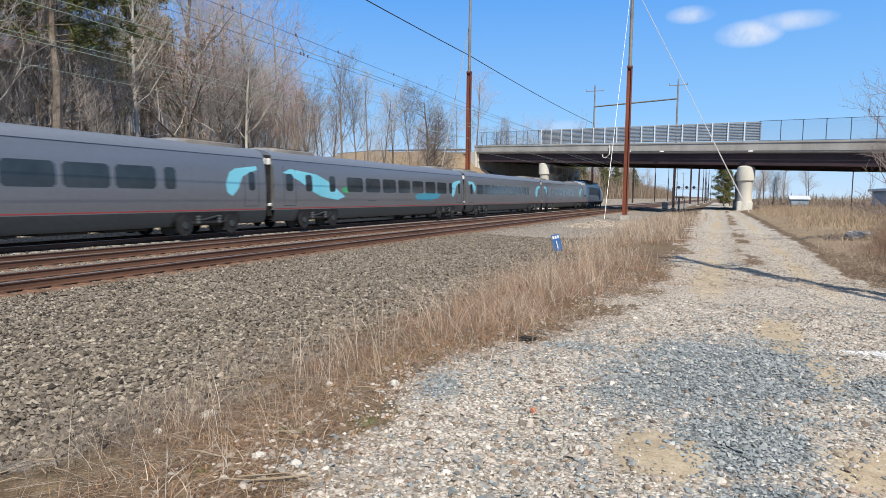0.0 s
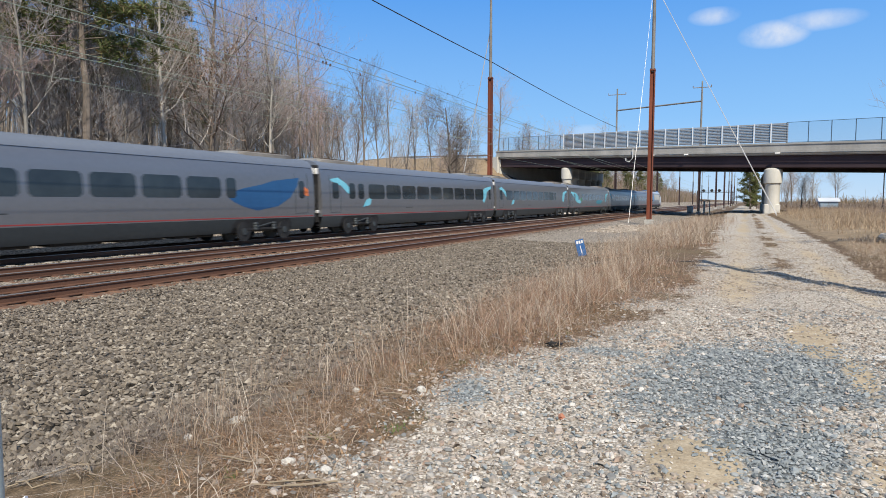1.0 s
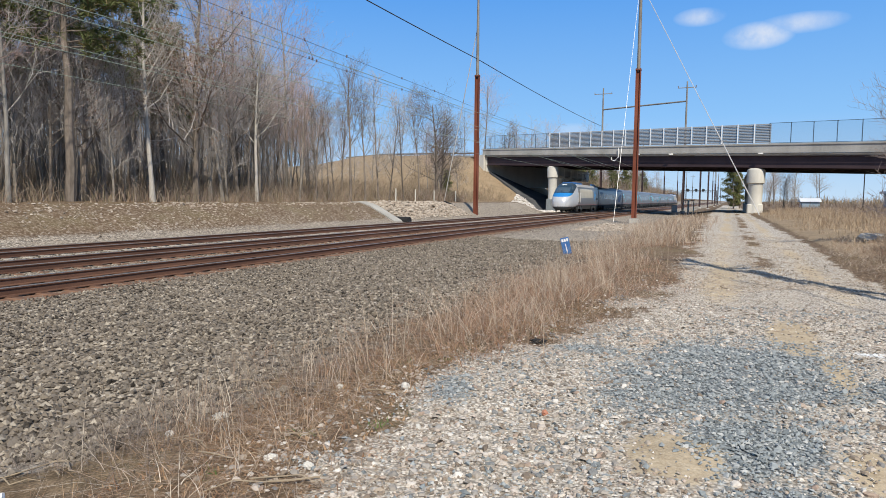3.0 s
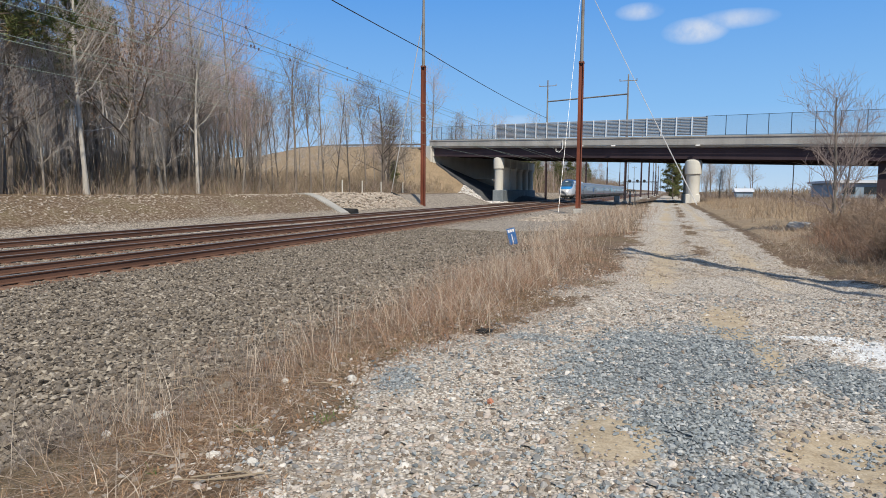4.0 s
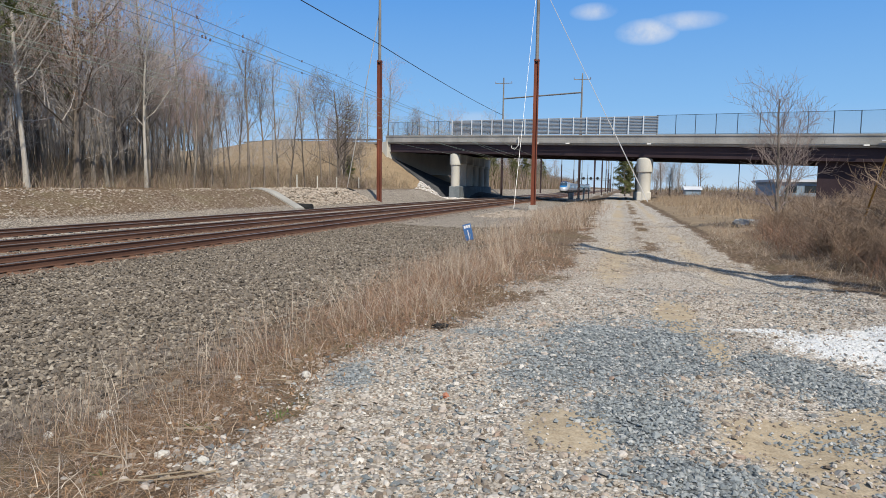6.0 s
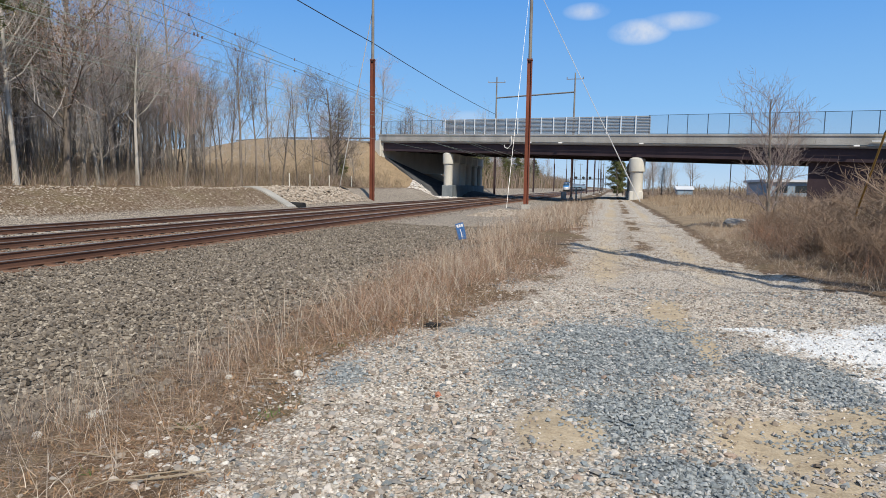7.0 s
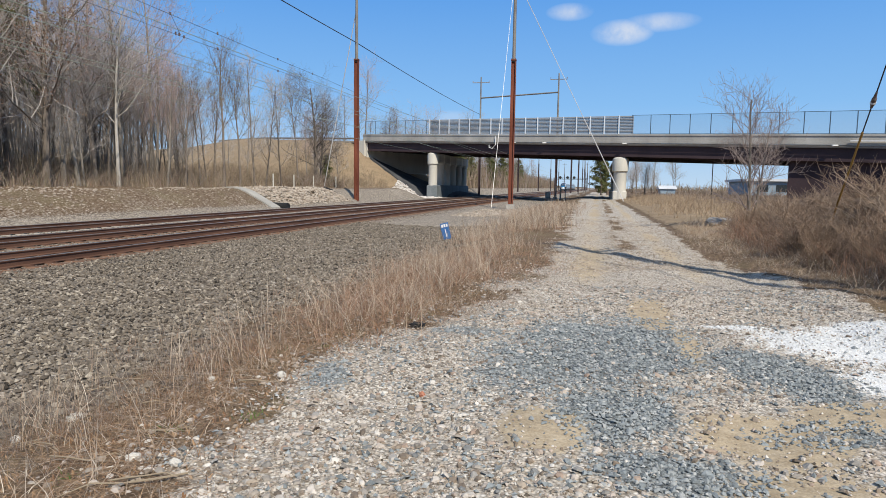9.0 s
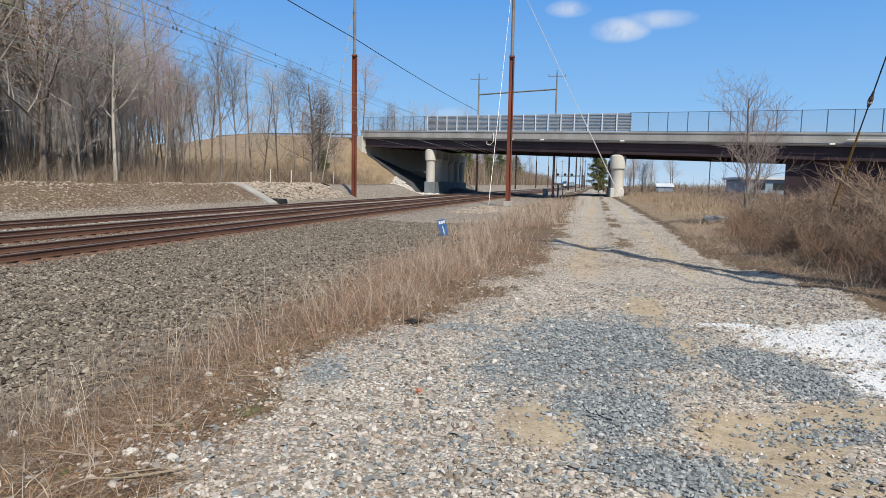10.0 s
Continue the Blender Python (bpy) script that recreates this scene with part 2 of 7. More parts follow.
M["litter"] = scatter("dead_leaf", [(0.2, 0.1, 0.05), (0.33, 0.2, 0.11), (0.45, 0.31, 0.19)], 0.8, 8)
M["grey_stem"] = scatter("grey_dead_stem", [(0.1, 0.075, 0.06), (0.2, 0.16, 0.135), (0.32, 0.27, 0.235), (0.15, 0.11, 0.09)], 0.85, 8)
M["weed"] = scatter("green_weed", [(0.06, 0.11, 0.025), (0.1, 0.16, 0.04), (0.14, 0.19, 0.06)], 0.7, 8)
M["rail"] = worn("rusted_rail", (0.085, 0.042, 0.028), (0.19, 0.1, 0.065), 2.0, 30, 0.75, 0.2, stretch=(1, 0.15, 1))
M["rail_top"] = worn("polished_rail_head", (0.3, 0.24, 0.2), (0.5, 0.45, 0.4), 1.0, 20, 0.42, 0.7, 0.05, stretch=(1, 0.1, 1))
M["tie"] = worn("weathered_tie", (0.09, 0.05, 0.033), (0.22, 0.125, 0.08), 3, 25, 0.9)
M["tie_c"] = worn("concrete_tie", (0.24, 0.21, 0.18), (0.42, 0.38, 0.33), 3, 25, 0.9)
M["steel_rust"] = worn("rust_brown_steel", (0.12, 0.035, 0.02), (0.26, 0.085, 0.05), 0.8, 12, 0.75, 0.1, stretch=(1, 1, 0.3))
# weathered steel of girders and masts; also the painted shade of the right abutment
M["steel_dark"] = worn("dark_weathered_steel_and_wall_shade", (0.045, 0.03, 0.033), (0.08, 0.052, 0.055), 0.3, 6, 0.7, 0.1)
M["steel_grey"] = worn("grey_weathered_steel", (0.16, 0.14, 0.12), (0.3, 0.28, 0.25), 0.8, 12, 0.7, 0.2)
M["concrete"] = worn("aged_concrete", (0.3, 0.285, 0.255), (0.52, 0.495, 0.45), 0.35, 8, 0.9, stretch=(1, 1, 0.35))
M["concrete_pale"] = worn("pale_concrete", (0.48, 0.46, 0.4), (0.66, 0.63, 0.56), 0.5, 8, 0.9, stretch=(1, 1, 0.35))
M["crash_wall"] = worn("stained_crash_wall", (0.1, 0.12, 0.13), (0.22, 0.24, 0.25), 0.5, 6, 0.9, stretch=(1, 1, 0.3))
M["slope_paving"] = worn("slope_paving", (0.05, 0.052, 0.058), (0.12, 0.12, 0.125), 0.5, 6, 0.95)
M["panel"] = worn("louvred_noise_panel", (0.25, 0.25, 0.25), (0.35, 0.35, 0.345), 0.6, 8, 0.6, 0.3)
M["fence_blue"] = worn("blue_fence_post", (0.05, 0.09, 0.13), (0.1, 0.15, 0.2), 1, 8, 0.5, 0.2)
M["galv"] = worn("galvanised_tube", (0.286, 0.344, 0.365), (0.386, 0.447, 0.466), 3, 30, 0.42, 0.3, 0.04, 0.5, stretch=(1, 1, 0.2))
M["wire"] = worn("dark_wire", (0.03, 0.03, 0.03), (0.07, 0.065, 0.06), 1, 8, 0.6, 0.3)
M["wire_green"] = worn("bronze_wire", (0.26, 0.32, 0.25), (0.4, 0.46, 0.37), 1, 8, 0.6, 0.3)
M["guy"] = worn("bright_guy_wire", (0.567, 0.553, 0.527), (0.783, 0.769, 0.743), 1, 8, 0.5, 0.3)
M["yellow"] = worn("yellow_guy_guard", (0.32, 0.17, 0.045), (0.45, 0.26, 0.07), 1, 12, 0.6)
M["white_paint"] = worn("white_paint", (0.62, 0.61, 0.58), (0.82, 0.81, 0.78), 1, 12, 0.5)
M["porcelain"] = worn("brown_porcelain", (0.1, 0.07, 0.06), (0.2, 0.15, 0.13), 1, 12, 0.25)
M["wood_pole"] = worn("grey_wood_pole", (0.14, 0.11, 0.085), (0.27, 0.22, 0.17), 2, 20, 0.9, stretch=(1, 1, 0.1))
M["rubble"] = scatter("pale_rubble", [(0.27, 0.22, 0.17), (0.42, 0.355, 0.285), (0.54, 0.47, 0.39), (0.34, 0.27, 0.21)], 0.9, 20)
M["rubble_white"] = scatter("white_rubble", [(0.5, 0.46, 0.42), (0.68, 0.64, 0.6), (0.8, 0.77, 0.73), (0.6, 0.54, 0.48)], 0.9, 20)
M["bag_black"] = worn("black_rag", (0.012, 0.012, 0.012), (0.04, 0.038, 0.036), 8, 40, 0.6)
M["bag_white"] = worn("white_bag", (0.7, 0.7, 0.7), (0.85, 0.85, 0.85), 8, 40, 0.5)
M["brick_red"] = worn("red_brick_bit", (0.4, 0.17, 0.1), (0.5, 0.25, 0.17), 8, 40, 0.9)
M["sign_blue"] = worn("blue_sign_sheet", (0.03, 0.1, 0.27), (0.06, 0.16, 0.36), 3, 20, 0.45)
M["black"] = worn("black_rubber", (0.012, 0.012, 0.013), (0.035, 0.034, 0.034), 2, 20, 0.7)
M["bldg"] = worn("pale_metal_cladding", (0.5, 0.52, 0.54), (0.68, 0.7, 0.72), 0.2, 3, 0.6)
M["bldg_blue"] = worn("blue_grey_cladding", (0.22, 0.29, 0.35), (0.32, 0.4, 0.46), 0.2, 3, 0.6)
M["windscreen"] = worn("tinted_windscreen", (0.035, 0.06, 0.09), (0.06, 0.095, 0.13), 0.5, 3, 0.1, 0.0, 0.0, 0.6)
M["dark_glass"] = worn("dark_window", (0.02, 0.025, 0.03), (0.04, 0.05, 0.055), 0.5, 3, 0.12, 0.0, 0.0, 0.5)
# train
M["silver"] = worn("brushed_silver_body", (0.22, 0.219, 0.225), (0.28, 0.278, 0.285), 0.4, 6, 0.36, 0.6, 0.02, 0.5, stretch=(1, 0.1, 1))
M["roof_grey"] = worn("blue_grey_roof", (0.16, 0.184, 0.228), (0.216, 0.242, 0.288), 0.5, 6, 0.5, 0.3, 0.03, stretch=(1, 0.1, 1))
M["skirt"] = worn("dark_grey_skirt", (0.03, 0.036, 0.04), (0.058, 0.066, 0.07), 0.6, 6, 0.6, 0.0, stretch=(1, 0.1, 1))
M["red_line"] = worn("red_line", (0.27, 0.04, 0.04), (0.34, 0.06, 0.055), 1, 6, 0.5)
M["train_white"] = worn("pearl_nose_paint", (0.533, 0.542, 0.559), (0.619, 0.628, 0.645), 0.5, 6, 0.3, 0.25, 0.02, 0.5)
M["train_blue"] = worn("bright_blue_paint", (0.012, 0.17, 0.46), (0.02, 0.22, 0.54), 0.5, 6, 0.35, 0, 0.02, 0.5)
M["train_navy"] = worn("navy_roof_paint", (0.01, 0.028, 0.05), (0.018, 0.045, 0.075), 0.5, 6, 0.35, 0, 0.02, 0.5)
M["cream"] = worn("cream_panel", (0.448, 0.435, 0.388), (0.528, 0.514, 0.464), 0.5, 6, 0.6)
M["teal"] = worn("pale_teal_decal", (0.16, 0.5, 0.62), (0.22, 0.58, 0.7), 0.5, 6, 0.45)
M["teal_dark"] = worn("deep_teal_decal", (0.05, 0.24, 0.34), (0.08, 0.3, 0.4), 0.5, 6, 0.45)
M["hatch_blue"] = worn("roof_blue_paint", (0.02, 0.09, 0.26), (0.03, 0.13, 0.34), 0.5, 6, 0.5)
M["sky_blue"] = worn("bright_sky_blue_decal", (0.02, 0.3, 0.68), (0.04, 0.4, 0.8), 0.5, 6, 0.4)
M["navy"] = worn("navy_decal", (0.02, 0.08, 0.2), (0.03, 0.11, 0.25), 0.5, 6, 0.45)
M["orange"] = worn("orange_decal", (0.6, 0.14, 0.04), (0.7, 0.2, 0.06), 0.5, 6, 0.45)
M["green"] = worn("green_decal", (0.05, 0.3, 0.12), (0.08, 0.38, 0.16), 0.5, 6, 0.45)
M["brown_kit"] = worn("brown_roof_gear", (0.06, 0.045, 0.035), (0.13, 0.1, 0.075), 1.5, 8, 0.8)


def bark(name, a, b):
    n = Nodes(name)
    f = n.noise(5, 5, 0.65, (1, 1, 0.25))
    g = n.noise(0.7, 3)
    c = n.mix(n.each(), n.ramp(f, (0.3, a), (0.7, b)), n.ramp(f, (0.3, tuple(v * 0.62 for v in a)), (0.7, tuple(v * 0.66 for v in b))))
    c = n.mix(0.4, c, n.ramp(g, (0.35, 0.6), (0.65, 1.0)), "MULTIPLY")
    n.bump(f, 0.4, 0.02)
    return n.done(c, 0.92, 0, 0.15)


def twig(name, a, b):
    n = Nodes(name)
    return n.done(n.mix(n.each(), a, b), 0.9, 0, 0.15)


M["bark"] = bark("grey_brown_bark", (0.23, 0.196, 0.16), (0.42, 0.375, 0.32))
M["bark_pale"] = bark("pale_bark", (0.336, 0.308, 0.268), (0.544, 0.504, 0.448))
M["bark_dark"] = bark("dark_bark", (0.149, 0.121, 0.098), (0.31, 0.259, 0.213))
M["twig"] = twig("grey_twigs", (0.39, 0.35, 0.32), (0.49, 0.45, 0.415))
M["twig_red"] = twig("budding_twigs", (0.44, 0.31, 0.275), (0.47, 0.37, 0.33))
M["twig_dark"] = twig("dark_twigs", (0.17, 0.14, 0.115), (0.25, 0.21, 0.175))
M["sapling_twig"] = twig("sapling_twigs", (0.27, 0.215, 0.19), (0.31, 0.25, 0.225))
M["bush_twig"] = twig("brown_bush_twigs", (0.2, 0.135, 0.095), (0.33, 0.25, 0.185))
M["leaf_brown"] = scatter("clinging_dead_leaf", [(0.22, 0.13, 0.085), (0.3, 0.19, 0.13), (0.26, 0.16, 0.11)], 0.8, 5)
M["needles"] = scatter("pine_needles", [(0.075, 0.1, 0.034), (0.125, 0.155, 0.052), (0.19, 0.21, 0.08), (0.23, 0.155, 0.078)], 0.7, 5)


def mesh_fence_material():
    """Chain-link seen from far off: mostly gaps."""
    n = Nodes("chain_link_mesh")
    n.bsdf.inputs["Alpha"].default_value = 0.16
    return n.done(n.ramp(n.noise(3, 3), (0.3, (0.08, 0.12, 0.17)), (0.7, (0.14, 0.19, 0.25))), 0.6, 0.2)


M["mesh_fence"] = mesh_fence_material()


# ---- mesh building ----
class Form:
    """Gathers vertices and faces of one mesh."""

    def __init__(self):
        self.v, self.f = [], []

    def add(self, verts, faces):
        k = len(self.v)
        self.v += [tuple(p) for p in verts]
        self.f += [tuple(k + i for i in q) for q in faces]
        return self

    def box(self, x0, y0, z0, x1, y1, z1, bevel=0.0):
        b = min(bevel, (x1 - x0) / 3, (y1 - y0) / 3, (z1 - z0) / 3)
        if b <= 0:
            v = [(x, y, z) for z in (z0, z1) for x, y in ((x0, y0), (x1, y0), (x1, y1), (x0, y1))]
            return self.add(v, [(3, 2, 1, 0), (4, 5, 6, 7), (0, 1, 5, 4), (1, 2, 6, 5), (2, 3, 7, 6), (3, 0, 4, 7)])
        rings = []
        for z, i in ((z0, b), (z0 + b, 0), (z1 - b, 0), (z1, b)):
            a, c, d, e = x0 + i, x1 - i, y0 + i, y1 - i
            rings.append([(a + b, d, z), (c - b, d, z), (c, d + b, z), (c, e - b, z), (c - b, e, z), (a + b, e, z), (a, e - b, z), (a, d + b, z)])
        return self.loft(rings, True)

    def loft(self, rings, caps=False):
        n = len(rings[0])
        v = [p for r in rings for p in r]
        f = []
        for j in range(len(rings) - 1):
            for i in range(n):
                a, b = j * n + i, j * n + (i + 1) % n
                f.append((a, b, b + n, a + n))
        if caps:
            f.append(tuple(reversed(range(n))))
            f.append(tuple(range((len(rings) - 1) * n, len(rings) * n)))
        return self.add(v, f)

    def tube(self, pts, radii, sides=8, caps=True):
        pts = [Vector(p) for p in pts]
        if not isinstance(radii, (list, tuple)):
            radii = [radii] * len(pts)
        rings = []
        for i, p in enumerate(pts):
            d = (pts[min(i + 1, len(pts) - 1)] - pts[max(i - 1, 0)]).normalized()
            side = d.cross(Vector((0, 0, 1)) if abs(d.z) < 0.9 else Vector((1, 0, 0))).normalized()
            up = side.cross(d)
            rings.append([p + (side * math.cos(2 * math.pi * k / sides) + up * math.sin(2 * math.pi * k / sides)) * radii[i] for k in range(sides)])
        return self.loft(rings, caps)

    def turned(self, cx, cy, profile, sides=16):
        """Round about an upright axis; profile of (radius, z)."""
        rings = [[(cx + r * math.cos(2 * math.pi * k / sides), cy + r * math.sin(2 * math.pi * k / sides), z) for k in range(sides)] for r, z in profile]
        return self.loft(rings, True)

    def disc_y(self, cx, y0, y1, cz, r, sides=20):
        return self.tube([(cx, y0, cz), (cx, y1, cz)], r, sides)

    def disc_x(self, x0, x1, cy, cz, r, sides=20):
        return self.tube([(x0, cy, cz), (x1, cy, cz)], r, sides)

    def mesh(self, name, mat, smooth=False):
        me = bpy.data.meshes.new(name)
        me.from_pydata(self.v, [], self.f)
        me.materials.append(mat)
        if smooth:
            me.shade_smooth()
            me.set_sharp_from_angle(angle=radians(38))
        return me


def part(name, form, mat, parent=None, label="", smooth=False):
    """One mesh object, under a thing or a part of it."""
    ob = new(name, form.mesh(name, mat, smooth) if isinstance(form, Form) else form)
    if parent:
        ob.parent = parent
    if label:
        ob["label"] = label
    return ob


def raw(name, V, F, mat):
    me = bpy.data.meshes.new(name)
    me.from_pydata(V, [], F) if isinstance(V, list) else me.from_pydata(V.tolist(), [], F.tolist())
    me.materials.append(mat)
    return me


def lattice(ix, iy, seed):
    h = (ix * 374761393 + iy * 668265263 + seed * 974634777) & 0x7FFFFFFF
    h = ((h ^ (h >> 13)) * 1274126177) & 0x7FFFFFFF
    return ((h ^ (h >> 16)) & 0xFFFF) / 65535.0


def vnoise(x, y, seed=0):
    """Smooth value noise, 0 to 1, on arrays."""
    x, y = np.asarray(x, float), np.asarray(y, float)
    ix, iy = np.floor(x).astype(np.int64), np.floor(y).astype(np.int64)
    fx, fy = x - ix, y - iy
    fx, fy = fx * fx * (3 - 2 * fx), fy * fy * (3 - 2 * fy)
    a, b = lattice(ix, iy, seed), lattice(ix + 1, iy, seed)
    c, d = lattice(ix, iy + 1, seed), lattice(ix + 1, iy + 1, seed)
    return (a * (1 - fx) + b * fx) * (1 - fy) + (c * (1 - fx) + d * fx) * fy


# ---- the lie of the land ----
RAIL_Z = -0.26
TRACKS = (-22.15, -17.87, -14.0)
SLOPE = 0.525          # the bridge crosses at a skew: y = 95.7 - SLOPE * x
BRIDGE_C = 95.7
BRIDGE_W = 25.0
KN = math.sqrt(1 + SLOPE * SLOPE)
PX = [-3000, -400, -120, -60, -40, -33, -29.4, -28.2, -25.3, -24.4, -12.2, -11.4, -8, -5.2, -3.4, -2.3, 2.7, 3.3, 5, 30, 80, 3000]
PZ = [20, 14, 7, 2.8, 1.5, 1.2, 1.15, 0.85, -0.46, -0.47, -0.47, -0.56, -0.62, -0.5, -0.16, 0.0, 0.0, 0.1, 0.2, 0.1, 0, -2]


def deck_z(x):
    """Underside of the bridge's concrete edge: the road falls to one side."""
    return 8.05 - 0.0456 * np.clip(np.asarray(x, float), -75, 60)


def skew(x, y):
    """Distance behind the bridge's near edge."""
    return (SLOPE * x + y - BRIDGE_C) / KN


def ease(v, a, b):
    u = np.clip((v - a) / (b - a), 0, 1)
    return u * u * (3 - 2 * u)


def height(x, y, rough=True):
    x, y = np.asarray(x, float), np.asarray(y, float)
    z = np.interp(x, PX, PZ)
    d = skew(x, y)
    out = np.maximum(0, -d) + np.maximum(0, d - BRIDGE_W)
    # the bank is cut back where the bridge's pier and slope stand
    cut = ease(d, -16, -7) * (1 - ease(d, BRIDGE_W, BRIDGE_W + 8)) * ease(x, -42, -36) * (x < -24.5)
    z = z + cut * (np.minimum(z, -0.5) - z)
    emb = deck_z(x) - 0.2 - out / 1.9 - np.interp(x, [-47, -43.4, -34.9, -30.6, -24], [0, 2.75, 7.6, 10.2, 14])
    z = np.where(x < -24.5, np.maximum(z, emb), z)
    emb_r = deck_z(x) - 0.2 - out / 1.9 - np.maximum(0, 44 - x) * 0.6
    z = np.where(x > 20, np.maximum(z, emb_r), z)
    if rough:
        flat = np.where((x > -24.6) & (x < -12.0), 0.25, 1.0)
        z = z + flat * ((vnoise(x * 0.7, y * 0.7, 1) - 0.5) * 0.1 + (vnoise(x * 2.9, y * 2.9, 2) - 0.5) * 0.045 + (vnoise(x * 9, y * 9, 3) - 0.5) * 0.018)
        away = np.clip((np.abs(x) - 30) / 60, 0, 1)
        z = z + away * (vnoise(x * 0.05, y * 0.05, 4) - 0.5) * 2.5
        # wheel ruts of the lane
        lane = np.clip((y - 9) / 8, 0, 1)
        for c in (-0.15, 1.75):
            z = z - 0.05 * lane * np.exp(-((x - c - 0.25 * np.sin(y * 0.05)) / 0.32) ** 2)
    return z


def lane_left(y):
    """The lane's edge towards the railway."""
    return np.interp(y, [1, 2.6, 3.3, 4.2, 5.6, 6.6, 9, 13, 20, 36, 95, 200], [-1.7, -1.9, -2.15, -2.4, -2.45, -2.1, -1.5, -0.95, -1.05, -1.4, -2.4, -2.4])


def lane_right(y):
    return np.interp(y, [-30, 1, 8.6, 12, 16.5, 30, 54, 99, 200], [6.5, 5.5, 3.6, 3.0, 2.55, 2.65, 2.55, 2.2, 2.4])


def blob(x, y, cx, cy, rx, ry, turn=0.0):
    c, s = math.cos(turn), math.sin(turn)
    u, v = ((x - cx) * c + (y - cy) * s) / rx, (-(x - cx) * s + (y - cy) * c) / ry
    return np.clip(1.5 - np.sqrt(u * u + v * v), 0, 1)


def soils(x, y):
    """How much of each kind of ground lies where."""
    wob = (vnoise(x * 1.3, y * 1.3, 7) - 0.5) * 0.8 + (vnoise(x * 4.1, y * 4.1, 17) - 0.5) * 0.45
    lane = ease(x - lane_left(y) + wob, -0.45, 0.5) * ease(lane_right(y) - x + wob * 0.6, -0.3, 0.3)
    lane = lane * (y < 260) * (y > -60)
    middle = np.exp(-((x - 0.8) / 0.38) ** 2) * ease(y, 10, 20)
    edge_b = np.interp(y, [-40, 3, 6, 10, 17, 40, 60, 100], [-4.6, -4.4, -4.4, -4.9, -4.4, -5.4, -6.0, -7.2])
    ballast = ease(edge_b - x + wob * 1.6, -0.9, 0.9) * ease(x, -26.4, -25.4)
    ballast = np.maximum(ballast, (0.38 + 0.3 * (y > 62)) * ease(-25.5 - x, 0, 0.3) * ease(x, -30.5, -28.6))
    blue = np.maximum.reduce([blob(x, y, 0.05, 6.4, 0.95, 1.75, -0.25), blob(x, y, 0.15, 4.6, 0.45, 0.7), blob(x, y, 1.6, 6.1, 0.5, 0.9, 0.5), blob(x, y, 0.45, 3.6, 0.5, 0.3), blob(x, y, 1.55, 4.6, 0.55, 0.22, 0.35), 0.85 * blob(x, y, -2.15, 4.9, 0.2, 0.34, 0.4), 0.8 * blob(x, y, -2.6, 4.15, 0.16, 0.14), blob(x, y, -1.4, 6.9, 0.4, 0.25)])
    sand = np.maximum.reduce([blob(x, y, -0.3, 4.1, 0.3, 0.42), blob(x, y, 0.72, 8.6, 0.28, 1.1), blob(x, y, 0.95, 6.9, 0.12, 0.8), blob(x, y, 1.15, 4.4, 0.5, 0.5), blob(x, y, 2.1, 5.1, 0.8, 0.35, 0.4), blob(x, y, 1.3, 3.4, 0.6, 0.5), blob(x, y, 2.9, 4.2, 0.8, 0.9)])
    sand = np.maximum(sand, (0.3 + 0.5 * vnoise(x * 0.9, y * 0.4, 23)) * np.maximum(np.exp(-((x + 0.15) / 0.55) ** 2), np.exp(-((x - 1.75) / 0.45) ** 2)) * ease(y, 8, 14))
    white = np.maximum.reduce([blob(x, y, 2.5, 7.3, 0.95, 0.75, -0.25), blob(x, y, 3.2, 8.1, 0.9, 0.5), blob(x, y, 2.6, 6.0, 0.5, 0.6), blob(x, y, 1.6, 8.0, 0.4, 0.2)])
    blue = blue * (0.55 + 0.6 * vnoise(x * 2.3, y * 2.3, 19))
    keep = lane
    lane = lane * (1 - 0.8 * middle * ease(vnoise(x * 2.3, y * 0.6, 9) + 0.7 * (vnoise(x * 6, y * 2.5, 29) - 0.5), 0.22, 0.6))
    hay = ease(x, 2.6, 3.4) * ease(14 - x, 0, 3) * ease(y, 16, 26) * (y < 130)
    d = skew(x, y)
    hay = np.maximum(hay, 0.95 * ease(-30.8 - x, 0, 2) * ease(d, -32, -24) * (d < 60))
    rusty = 0.62 * np.exp(-((x + 13.6) / 1.75) ** 4) + 0.5 * np.exp(-((x + 17.87) / 1.2) ** 4)
    lane = np.maximum(lane, (0.1 + 0.35 * vnoise(x * 0.5, y * 0.3, 37)) * ease(-25.5 - x, 0, 0.6) * ease(x, -31.5, -30.0) * (y > -60) * (y < 92))
    return dict(lane=lane, ballast=ballast, blue_gravel=blue * keep, sand=sand * keep, white_gravel=0.8 * white * keep, hay=hay, rusty=rusty)


def steps(*spans):
    out = []
    for a, b, s in spans:
        out += list(np.arange(a, b - 1e-6, s))
    return np.array(sorted(set(np.round(out + [spans[-1][1]], 4))))


